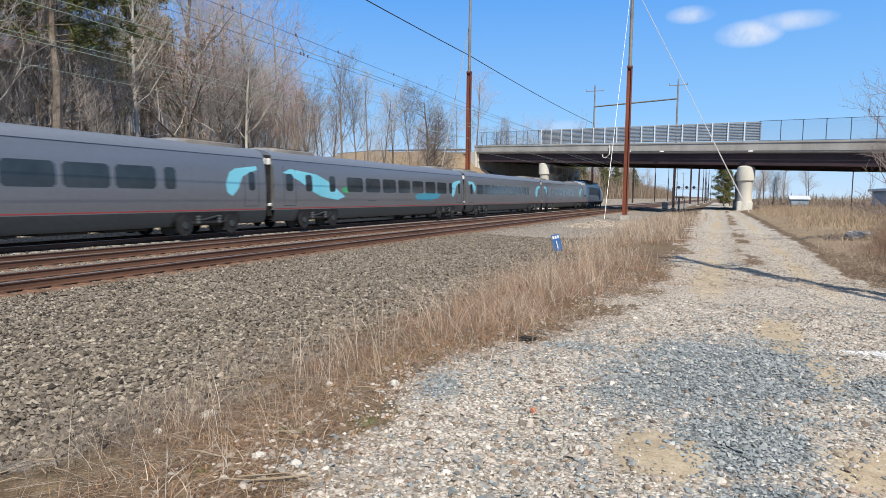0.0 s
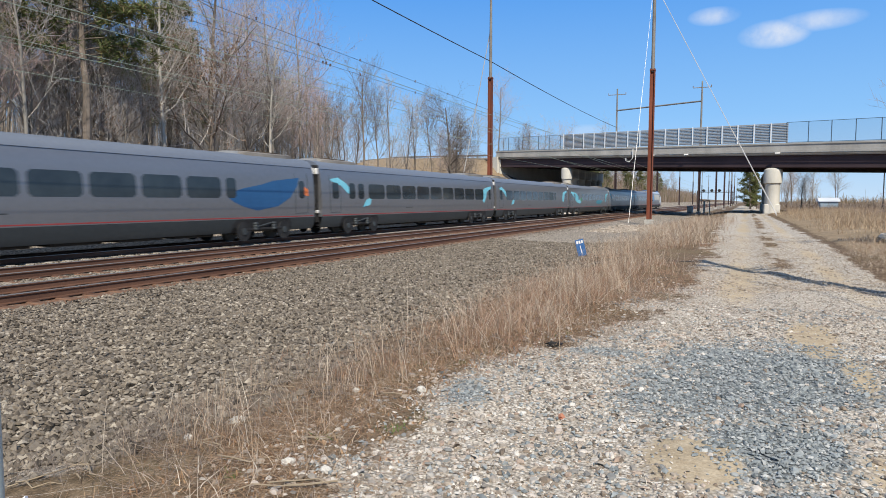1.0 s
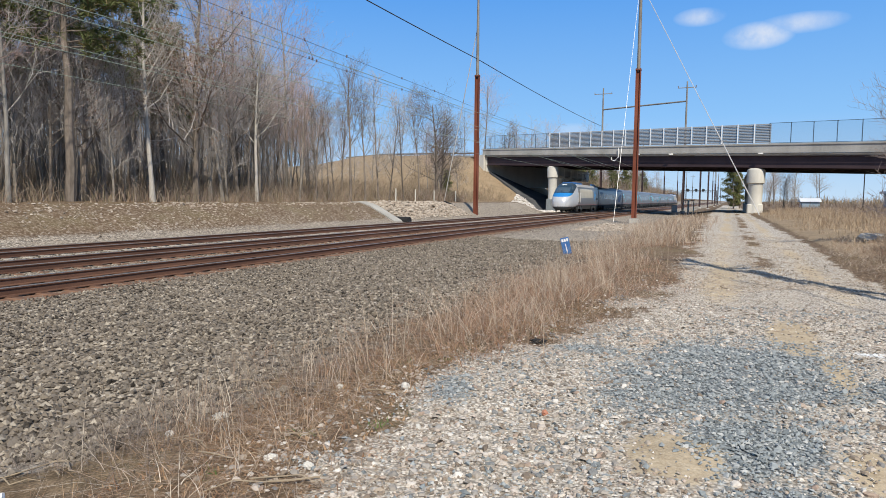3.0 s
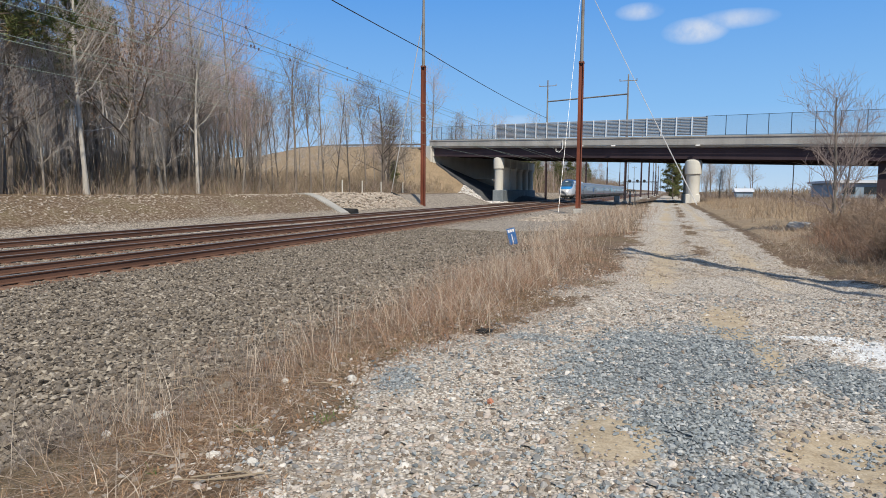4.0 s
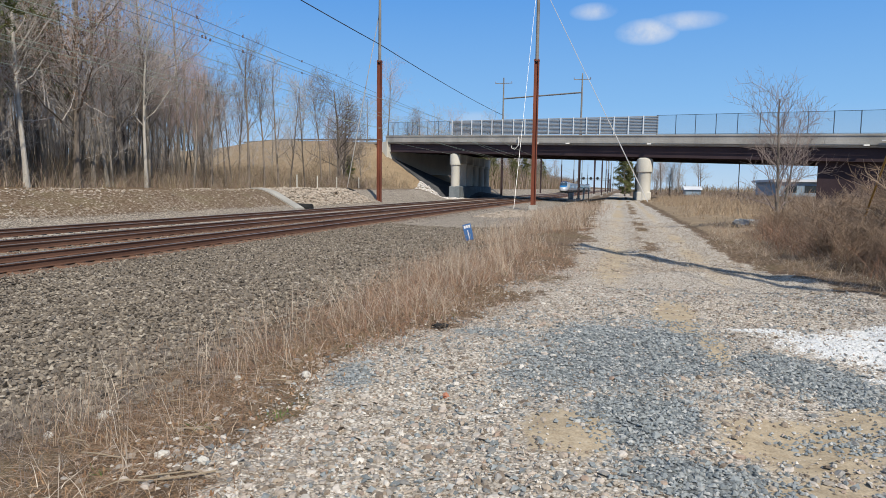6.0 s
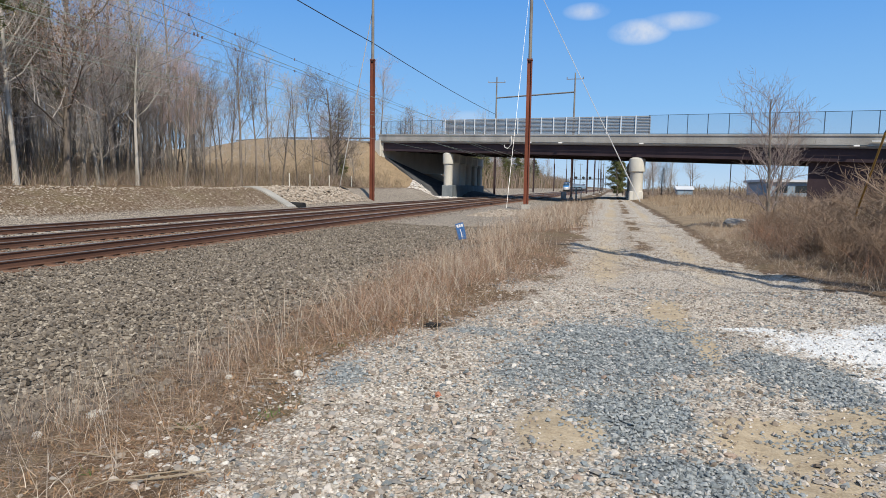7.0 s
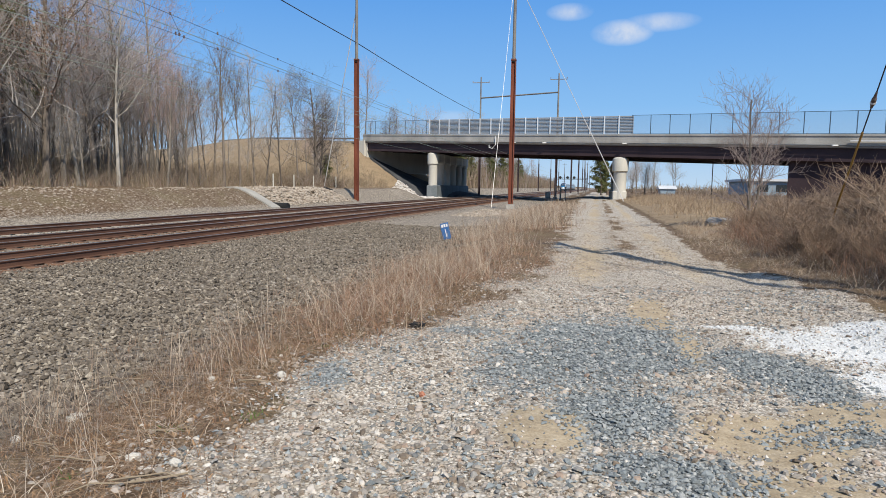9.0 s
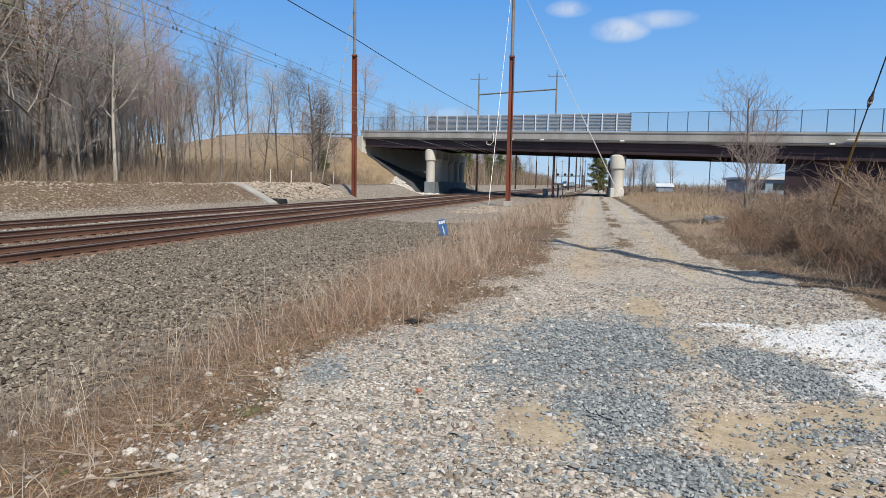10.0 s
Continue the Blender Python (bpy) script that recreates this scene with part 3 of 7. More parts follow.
def build_ground():
    xs = steps((-3000, -600, 600), (-600, -130, 47), (-130, -46, 2.0), (-46, -24, 0.55), (-24, -12, 0.6), (-12, -6, 0.3), (-6, 5, 0.11), (5, 12, 0.5), (12, 60, 2), (60, 300, 24), (300, 3000, 540))
    ys = steps((-3000, -300, 675), (-300, -20, 20), (-20, 1, 1.0), (1, 13, 0.11), (13, 40, 0.3), (40, 100, 0.9), (100, 180, 1.6), (180, 700, 13), (700, 4500, 760))
    X, Y = np.meshgrid(xs, ys)
    Z = height(X, Y)
    nx, ny = len(xs), len(ys)
    V = np.stack([X.ravel(), Y.ravel(), Z.ravel()], 1)
    i = np.arange(ny - 1)[:, None] * nx + np.arange(nx - 1)[None, :]
    F = np.stack([i, i + 1, i + 1 + nx, i + nx], -1).reshape(-1, 4)
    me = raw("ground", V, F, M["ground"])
    me.shade_smooth()
    for name, w in soils(V[:, 0], V[:, 1]).items():
        at = me.attributes.new(name, "FLOAT", "POINT")
        at.data.foreach_set("value", np.asarray(w, np.float32))
    return tagged(new("ground", me), "gravel lane, ballast bed and dead grass verge", "ground", kind="structure")


build_ground()

# ---- railway ----
TIE_GAP = 0.62


def rail_form(x, y0, y1):
    """Flat-bottomed rail: foot, web and head, in one length."""
    half = [(-0.075, 0.0), (-0.075, 0.012), (-0.012, 0.03), (-0.01, 0.13), (-0.036, 0.145), (-0.036, 0.168)]
    prof = half + [(-a, b) for a, b in reversed(half)]
    f = Form()
    rings = [[(x + a, y, RAIL_Z - 0.18 + b) for a, b in prof] for y in (y0, y1)]
    f.loft(rings, True)
    return f


def railhead_form(x, y0, y1):
    f = Form()
    prof = [(-0.036, 0.169), (0.036, 0.169), (0.034, 0.178), (0.022, 0.182), (-0.022, 0.182), (-0.034, 0.178)]
    f.loft([[(x + a, y, RAIL_Z - 0.18 + b) for a, b in prof] for y in (y0, y1)], True)
    return f


def build_track(cx, tie_mat, label, y0=-60, y1=900):
    root = tagged(new("railway_track"), label, "railway track", "parallel railway tracks")
    for sx in (-0.7525, 0.7525):
        r = part("rail", rail_form(cx + sx, y0, y1), M["rail"], root, "rust-brown steel rail")
        part("rail_head", railhead_form(cx + sx, y0, y1), M["rail_top"], r, "worn shiny running surface")
    tie = Form().box(-1.3, -0.125, -0.2, 1.3, 0.125, 0.0, 0.02).mesh("tie", tie_mat)
    plate = Form()
    plate.box(-0.19, -0.09, -0.002, 0.19, 0.09, 0.018, 0.006)
    plate_me = plate.mesh("tie_plate", M["rail"])
    rnd = random.Random(int(-cx * 10))
    far = Form()
    y = y0
    while y < 330:
        z = RAIL_Z - 0.185 + rnd.uniform(-0.008, 0.004)
        if 6 < y < 90:
            t = new("tie", tie)
            t.parent = root
            t.matrix_basis = pose(cx + rnd.uniform(-0.03, 0.03), y, z, 0, 0, rnd.uniform(-0.7, 0.7))
            if y < 42:
                for sx in (-0.7525, 0.7525):
                    p = new("tie_plate", plate_me)
                    p.parent = t
                    p.location = (sx, 0, 0)
        else:
            far.box(cx - 1.3, y - 0.125, z - 0.2, cx + 1.3, y + 0.125, z)
        y += TIE_GAP
    o = part("distant_ties", far, tie_mat, root)
    o["kind"] = "stuff"


build_track(TRACKS[0], M["tie_c"], "railway track with concrete ties and rusty rails on ballast")
build_track(TRACKS[1], M["tie"], "railway track with brown rails between two others")
build_track(TRACKS[2], M["tie"], "rust-stained railway track beside the ballast shoulder")


# ---- train ----
COACH, POWER = 26.64, 21.2
SPEED, FRONT = 55.26, 127.28
HALF = [(1.40, 0.42), (1.50, 0.62), (1.565, 1.02), (1.58, 1.5), (1.58, 1.95), (1.56, 2.4), (1.52, 2.95), (1.47, 3.3), (1.40, 3.56)]
ROOF = [(1.43, 3.565), (1.37, 3.72), (1.18, 3.9), (0.8, 4.02), (0.35, 4.07), (0.0, 4.08)]


def side_x(z):
    zs = [p[1] for p in HALF]
    return float(np.interp(z, zs, [p[0] for p in HALF]))


def section(y, pts):
    right = [(a, y, b) for a, b in pts]
    left = [(-a, y, b) for a, b in reversed(pts) if a > 0]
    return right + left


def side_panel(f, y0, y1, z0, z1, proud=0.004, corner=0.1, sign=1, thick=0.02):
    """A rounded rectangular panel lying on the body's side."""
    pts = []
    for cy, cz, a0 in ((y1 - corner, z1 - corner, 0), (y0 + corner, z1 - corner, 90), (y0 + corner, z0 + corner, 180), (y1 - corner, z0 + corner, 270)):
        for k in range(5):
            a = radians(a0 + k * 22.5)
            pts.append((cy + corner * math.cos(a), cz + corner * math.sin(a)))
    return side_outline(f, pts, proud, sign, thick)


def side_outline(f, pts, proud=0.004, sign=1, thick=0.02):
    pts = pts if sign > 0 else list(reversed(pts))
    # rows between the outline's low and high edges follow the bowed side
    zs = np.linspace(min(p[1] for p in pts), max(p[1] for p in pts), 9)
    n = len(pts)
    rows = []
    for z in zs:
        hits = []
        for i in range(n):
            (ya, za), (yb, zb) = pts[i], pts[(i + 1) % n]
            if (za - z) * (zb - z) <= 0 and za != zb:
                hits.append(ya + (z - za) / (zb - za) * (yb - ya))
        if hits:
            rows.append((min(hits), max(hits), z))
    rings = []
    for a, b, z in rows:
        xo, xi = sign * (side_x(z) + proud), sign * (side_x(z) - thick)
        rings.append([(xo, a, z), (xo, b, z), (xi, b, z), (xi, a, z)] if sign > 0 else [(xi, a, z), (xi, b, z), (xo, b, z), (xo, a, z)])
    f.loft(rings, True)
    return f


def build_bogie(parent, y, name="bogie"):
    """Truck with side frames, springs and four wheels."""
    b = Form()
    for s in (-1, 1):
        b.box(s * 1.12 - 0.09, y - 1.75, 0.42, s * 1.12 + 0.09, y + 1.75, 0.68, 0.05)
        b.box(s * 1.14 - 0.12, y - 0.35, 0.62, s * 1.14 + 0.12, y + 0.35, 0.95, 0.04)
        for e in (-1.4, 1.4):
            b.box(s * 1.14 - 0.12, y + e - 0.22, 0.3, s * 1.14 + 0.12, y + e + 0.22, 0.62, 0.05)
        b.tube([(s * 1.28, y - 0.9, 0.55), (s * 1.28, y + 0.9, 0.7)], 0.05, 8)
    b.box(-1.1, y - 0.3, 0.45, 1.1, y + 0.3, 0.7, 0.03)
    o = part(name, b, M["black"], parent, "dark running gear with springs and side frames")
    for e in (-1.4, 1.4):
        for s in (-1, 1):
            w = Form()
            w.disc_x(s * 0.72 - 0.065, s * 0.72 + 0.065, y + e, 0.46, 0.455, 24)
            w.disc_x(s * 0.66 - 0.02, s * 0.66 + 0.02, y + e, 0.46, 0.48, 24)
            w.disc_x(s * 0.8 - 0.02, s * 0.8 + 0.05, y + e, 0.46, 0.17, 14)
            part("wheel", w, M["skirt"], o)
    return o


def bogie_side(root, bogie, y):
    """A black panel painted in for the skirt's shaded notch, and what shows of the running gear in it."""
    for s in (-1, 1):
        # lies proud of an uncut skirt; its black is the recess's shade
        part("bogie_recess", side_outline(Form(), [(y - 2.05, 0.43), (y + 2.05, 0.43), (y + 2.05, 0.8), (y + 1.85, 1.0), (y - 1.85, 1.0), (y - 2.05, 0.8)], 0.006, s), M["black"], root)
        for e in (-1.4, 1.4):
            part("tread", Form().disc_x(s * 1.56 - 0.03, s * 1.56 + 0.03, y + e, 0.46, 0.44, 22), M["black"], bogie, "dark steel wheel")
            part("axle_box", Form().disc_x(s * 1.6 - 0.03, s * 1.6 + 0.03, y + e, 0.46, 0.15, 12), M["skirt"], bogie)
            part("spring", Form().turned(s * 1.58, y + e * 0.45, [(0.1, 0.5), (0.12, 0.56), (0.1, 0.62), (0.12, 0.68), (0.1, 0.74), (0.12, 0.8), (0.1, 0.86)], 10), M["skirt"], bogie)
        beam = Form().box(s * 1.57 - 0.03, y - 1.25, 0.5, s * 1.57 + 0.03, y + 1.25, 0.62, 0.02)
        part("side_beam", beam, M["black"], bogie)
        part("damper", Form().tube([(s * 1.6, y - 0.75, 0.62), (s * 1.6, y + 0.6, 0.84)], [0.03, 0.04], 8), M["skirt"], bogie)


def build_coach(layout):
    root = new("passenger_coach")
    h = COACH / 2 - 0.32
    ys = np.linspace(-h, h, 12)
    skirt = Form().loft([section(y, HALF[:3]) for y in ys], False)
    part("skirt", skirt, M["skirt"], root, "dark grey lower skirt", True)
    body = Form().loft([section(y, [(1.567, 1.02)] + HALF[3:]) for y in ys], True)
    part("body", body, M["silver"], root, "brushed silver side walls", True)
    under = Form().box(-1.3, -h + 0.1, 0.5, 1.3, h - 0.1, 1.0)
    for k in range(5):
        under.box(-1.15, -6.2 + k * 2.6, 0.3, 1.15, -4.2 + k * 2.6, 0.55, 0.04)
    part("underframe", under, M["black"], root)
    part("roof", Form().loft([section(y, ROOF) for y in ys], True), M["roof_grey"], root, "blue-grey curved roof with drip edge", True)
    for s in (-1, 1):
        part("stripe", side_panel(Form(), -h + 0.1, h - 0.1, 1.06, 1.105, 0.004, 0.02, s), M["red_line"], root, "thin red line")
        # windows, metres from the trailing end: narrow ones at the ends, broad ones between
        small, first, count, pitch, tail = layout
        spots = [(e, e + 0.62) for e in small] + [(first + k * pitch, first + k * pitch + 1.88) for k in range(count)] + [(25.06, 25.5)]
        if tail:
            spots.append((tail, tail + 0.6))
        for a, b in spots:
            part("window", side_panel(Form(), a - COACH / 2, b - COACH / 2, 1.98, 2.86, 0.006, 0.15 if b - a > 1 else 0.1, s), M["dark_glass"], root)
        for y in (-11.7, 11.95):
            d = Form()
            for a, b, z0, z1 in ((y - 0.5, y + 0.5, 1.22, 1.25), (y - 0.52, y - 0.49, 1.22, 3.25), (y + 0.49, y + 0.52, 1.22, 3.25)):
                side_panel(d, a, b, z0, z1, 0.004, 0.008, s)
            part("door", d, M["skirt"], root, "door joint lines")
        part("grille", side_panel(Form(), -3.6, -2.6, 1.42, 1.46, 0.004, 0.01, s), M["skirt"], root)
    for y in (-9.1, 9.1):
        bogie = build_bogie(root, y)
        bogie_side(root, bogie, y)
        u = y + math.copysign(1.2, y)
        hv = Form()
        hv.loft([section(u + a, [(0.95 * k, 3.9), (0.92 * k, 4.0 + 0.12 * q), (0.6 * k, 4.06 + 0.14 * q), (0.0, 4.09 + 0.14 * q)]) for a, k, q in ((-1.9, 0.85, 0), (-1.6, 1, 1), (1.6, 1, 1), (1.9, 0.85, 0))], True)
        part("roof_unit", hv, M["steel_grey"], root, "low roof-mounted cooling unit", True)
        part("roof_cowl", Form().loft([section(u + a, [(0.75 * k, 3.95), (0.7 * k, 4.0 + q), (0.0, 4.06 + q)]) for a, k, q in ((-2.5, 0.8, 0.0), (-2.15, 1, 0.13), (-1.92, 1, 0.15))], True), M["panel"], root, "pale roof cowl", True)
        for k in range(5):
            part("roof_vent", Form().box(-0.5, u - 1.4 + k * 0.55, 4.22, 0.5, u - 1.1 + k * 0.55, 4.27, 0.02), M["brown_kit"], root)
    for s in (-1, 1):
        g = Form()
        for k in range(3):
            y = s * (h + 0.02 + 0.09 * k)
            a = 1.36 - 0.05 * (k % 2)
            g.box(-a, y, 0.7, a, y + 0.08, 3.75 - 0.05 * (k % 2), 0.02)
        part("gangway", g, M["black"], root, "black corrugated gangway bellows")
        part("cable_box", Form().box(1.28, s * (h + 0.12) - 0.08, 1.2, 1.46, s * (h + 0.12) + 0.08, 1.36, 0.03), M["white_paint"], root)
        part("marker_box", Form().box(1.2, s * (h + 0.12) - 0.1, 3.25, 1.4, s * (h + 0.12) + 0.1, 3.6, 0.04), M["white_paint"], root)
    return root


def build_power_car():
    """Nose towards -y, from -L/2."""
    root = new("power_car")
    L = POWER
    tip = -L / 2
    back = L / 2 - 0.3
    upper = HALF[3:] + [(1.375, 3.75)]
    crest = [(1.40, 3.755), (1.34, 3.95), (1.18, 4.12), (0.8, 4.27), (0.35, 4.34), (0.0, 4.36)]
    ys = np.linspace(tip + 4.9, back, 8)
    part("body", Form().loft([section(y, [(1.567, 1.02)] + upper) for y in ys], True), M["silver"], root, "silver-grey machine room sides", True)
    part("skirt", Form().loft([section(y, HALF[:3]) for y in ys], False), M["skirt"], root, "dark grey lower skirt", True)
    part("roof", Form().loft([section(y, crest) for y in ys], True), M["train_white"], root, "pale curved roof", True)
    part("underframe", Form().box(-1.2, tip + 2.5, 0.45, 1.2, back - 0.1, 1.0), M["black"], root)
    # nose: sections shrink and drop towards the tip
    NOSE, FORE = 4.9, -0.38
    st = np.concatenate([np.linspace(FORE, 0.15, 16), np.linspace(0.19, NOSE, 150)])
    groups = {"nose_shell": Form(), "blue_band": Form(), "windscreen": Form(), "pane": Form(), "nose_skirt": Form()}
    K = 220
    grid = []
    for s in st:
        wide = np.interp(s, [FORE, -0.32, -0.2, 0.1, 0.5, 1.2, 2.3, NOSE], [0.25, 0.6, 0.86, 1.13, 1.32, 1.47, 1.55, 1.58])
        top = np.interp(s, [FORE, -0.32, -0.18, 0.1, 0.45, 0.95, 1.55, 2.2, 2.9, 3.8, NOSE], [1.45, 1.78, 2.06, 2.4, 2.74, 3.05, 3.42, 3.8, 4.1, 4.3, 4.36])
        bot = np.interp(s, [FORE, -0.25, 0.1, 0.9, NOSE], [0.95, 0.6, 0.34, 0.36, 0.42])
        mid = np.interp(s, [FORE, 0.4, 2.2, NOSE], [1.25, 1.3, 1.5, 1.7])
        sharp = np.interp(s, [FORE, 1.4, NOSE], [2.3, 2.7, 3.5])
        row = []
        for k in range(K):
            a = 2 * math.pi * k / K - math.pi / 2
            c, d = math.cos(a), math.sin(a)
            x = wide * math.copysign(abs(c) ** (2 / sharp), c)
            z = mid + (top - mid if d > 0 else mid - bot) * math.copysign(abs(d) ** (2 / sharp), d)
            row.append(Vector((x, tip + s, z)))
        grid.append(row)
    grid.insert(0, [Vector((p.x * 0.05, tip + FORE - 0.02, 1.25 + (p.z - 1.25) * 0.05)) for p in grid[0]])
    for j in range(len(grid) - 1):
        for k in range(K):
            q = [grid[j][k], grid[j][(k + 1) % K], grid[j + 1][(k + 1) % K], grid[j + 1][k]]
            c = sum(q, Vector()) / 4
            s = c.y - tip
            low = np.interp(s, [FORE, 0.4, 1.2, 2.0, 3.3, NOSE], [2.22, 2.28, 2.45, 2.76, 3.32, 3.86])
            high = np.interp(s, [0, 1.0, 2.0, 2.8], [2.84, 2.82, 2.8, 2.8])
            if c.z < 0.86:
                g = "nose_skirt"
            elif c.z < low:
                g = "nose_shell"
            elif c.z < high:
                g = "blue_band"
            elif 2.95 < c.z < 3.62 and 0.05 < abs(c.x) < 1.02 and s < 2.4:
                g = "pane"
            elif low + 0.14 < c.z < 3.78 and 2.3 < s < 4.3 and abs(c.x) > 1.1:
                g = "pane"
            else:
                g = "windscreen"
            groups[g].add(q, [(0, 1, 2, 3)])
    mats = {"nose_shell": (M["train_white"], "pearl white rounded nose"), "blue_band": (M["train_blue"], "bright blue band below the windscreen"),
            "windscreen": (M["train_navy"], "dark navy cab roof and windscreen surround"), "pane": (M["windscreen"], "tinted windscreen panes"), "nose_skirt": (M["skirt"], "dark grey nose skirt")}
    for g, f in groups.items():
        me = f.mesh(g, mats[g][0])
        bm = bmesh.new()
        bm.from_mesh(me)
        bmesh.ops.remove_doubles(bm, verts=bm.verts, dist=0.0005)
        bm.to_mesh(me)
        bm.free()
        me.shade_smooth()
        part(g, me, None, root, mats[g][1])
    # panes of the windscreen, lights, number
    for s in (-1, 1):
        part("headlight", Form().box(s * 0.8 - 0.13, tip - 0.14, 1.62, s * 0.8 + 0.13, tip + 0.4, 1.73, 0.04), M["white_paint"], root)
        part("door", side_panel(Form(), tip + 5.1, tip + 6.15, 1.3, 3.42, 0.005, 0.06, s), M["steel_grey"], root, "grey cab door")
        for e in (5.04, 6.2):
            part("handrail", Form().tube([(s * 1.6, tip + e, 1.5), (s * 1.63, tip + e, 1.6), (s * 1.6, tip + e, 2.9)], 0.035, 6), M["white_paint"], root)
        part("cream_panel", side_panel(Form(), tip + 6.45, tip + 16.0, 2.12, 3.5, 0.004, 0.04, s), M["cream"], root, "large cream side panel")
        part("stripe", side_panel(Form(), tip + 4.4, back - 0.1, 1.06, 1.105, 0.004, 0.02, s), M["red_line"], root, "thin red line")
        for tone, pts in (("train_blue", [(16.95, 2.3), (17.1, 1.7), (17.4, 1.58), (17.5, 2.1), (17.75, 2.7), (18.85, 3.42), (18.0, 3.36), (17.3, 2.95)]),
                          ("sky_blue", [(17.5, 2.3), (17.62, 2.72), (18.7, 2.92), (18.25, 2.38)]), ("sky_blue", [(17.48, 1.9), (17.52, 2.18), (18.2, 2.26), (17.95, 1.95)])):
            part("emblem", side_outline(Form(), [(tip + y, z) for y, z in pts], 0.005, s), M[tone], root, "bright blue feathered emblem")
        part("mark", side_panel(Form(), tip + 18.5, tip + 20.4, 1.9, 2.12, 0.004, 0.03, s), M["skirt"], root)
        part("emblem", side_panel(Form(), tip + 4.5, tip + 4.8, 2.3, 2.72, 0.012, 0.05, s), M["sky_blue"], root)
    part("number_bar", Form().add([(-0.34, tip + 2.5, 3.96), (0.34, tip + 2.5, 3.96), (0.32, tip + 2.8, 4.085), (-0.32, tip + 2.8, 4.085)], [(0, 1, 2, 3)]), M["white_paint"], root)
    gear = Form()
    for k in range(7):
        gear.box(-1.1, tip + 10.3 + k * 0.8, 4.0, 1.1, tip + 10.95 + k * 0.8, 4.6 + 0.06 * (k % 3), 0.05)
    gear.tube([(-0.8, tip + 10.5, 4.7), (0.8, tip + 15.5, 4.76)], 0.03, 6).tube([(0.8, tip + 10.5, 4.7), (-0.8, tip + 15.5, 4.76)], 0.03, 6)
    part("roof_gear", gear, M["brown_kit"], root, "brown pantograph gear on the roof")
    # raised single-arm pantograph
    part("pantograph", Form().tube([(0.35, tip + 15.4, 4.5), (0.1, tip + 17.1, 5.3), (0, tip + 15.9, 6.05)], [0.05, 0.045, 0.03], 6).tube([(-0.35, tip + 15.4, 4.5), (-0.1, tip + 17.1, 5.3), (0, tip + 15.9, 6.05)], [0.05, 0.045, 0.03], 6)
         .tube([(-0.95, tip + 15.9, 5.92), (-0.6, tip + 15.9, 6.08), (0.6, tip + 15.9, 6.08), (0.95, tip + 15.9, 5.92)], 0.04, 6), M["wire"], root, "raised dark pantograph")
    for a, b in ((4.7, 10.2), (16.2, 20.6)):
        part("roof_hatch", Form().loft([section(tip + y, [(1.1 * k, 4.05), (1.05 * k, 4.42 * q), (0, 4.5 * q)]) for y, k, q in ((a, 0.9, 0.965), (a + 0.6, 1, 1.0), (b - 0.9, 1, 1.0), (b, 0.9, 0.96))], True), M["hatch_blue"], root, "blue roof hatch", True)
    for y in (tip + 5.6, tip + 16.6):
        bogie = build_bogie(root, y)
        bogie_side(root, bogie, y)
    part("gangway", Form().box(-1.3, back + 0.01, 0.7, 1.3, back + 0.25, 3.7, 0.03), M["black"], root)
    return root


def decal(coach, mat, pts, label=""):
    f = Form()
    side_outline(f, pts, 0.0045, 1)
    # laid on the wall but under the window glass
    part("decal", f, mat, coach, label)


def oval(cy, cz, ry, rz, lean=0.0, n=22, tail=0.0):
    return [(cy + ry * math.cos(a) + lean * math.sin(a) + tail * max(0, math.cos(a)) ** 2, cz + rz * math.sin(a) - 0.35 * rz * max(0, math.cos(a)) * (1 if tail else 0)) for a in (2 * math.pi * k / n for k in range(n))]


TRAIN = []


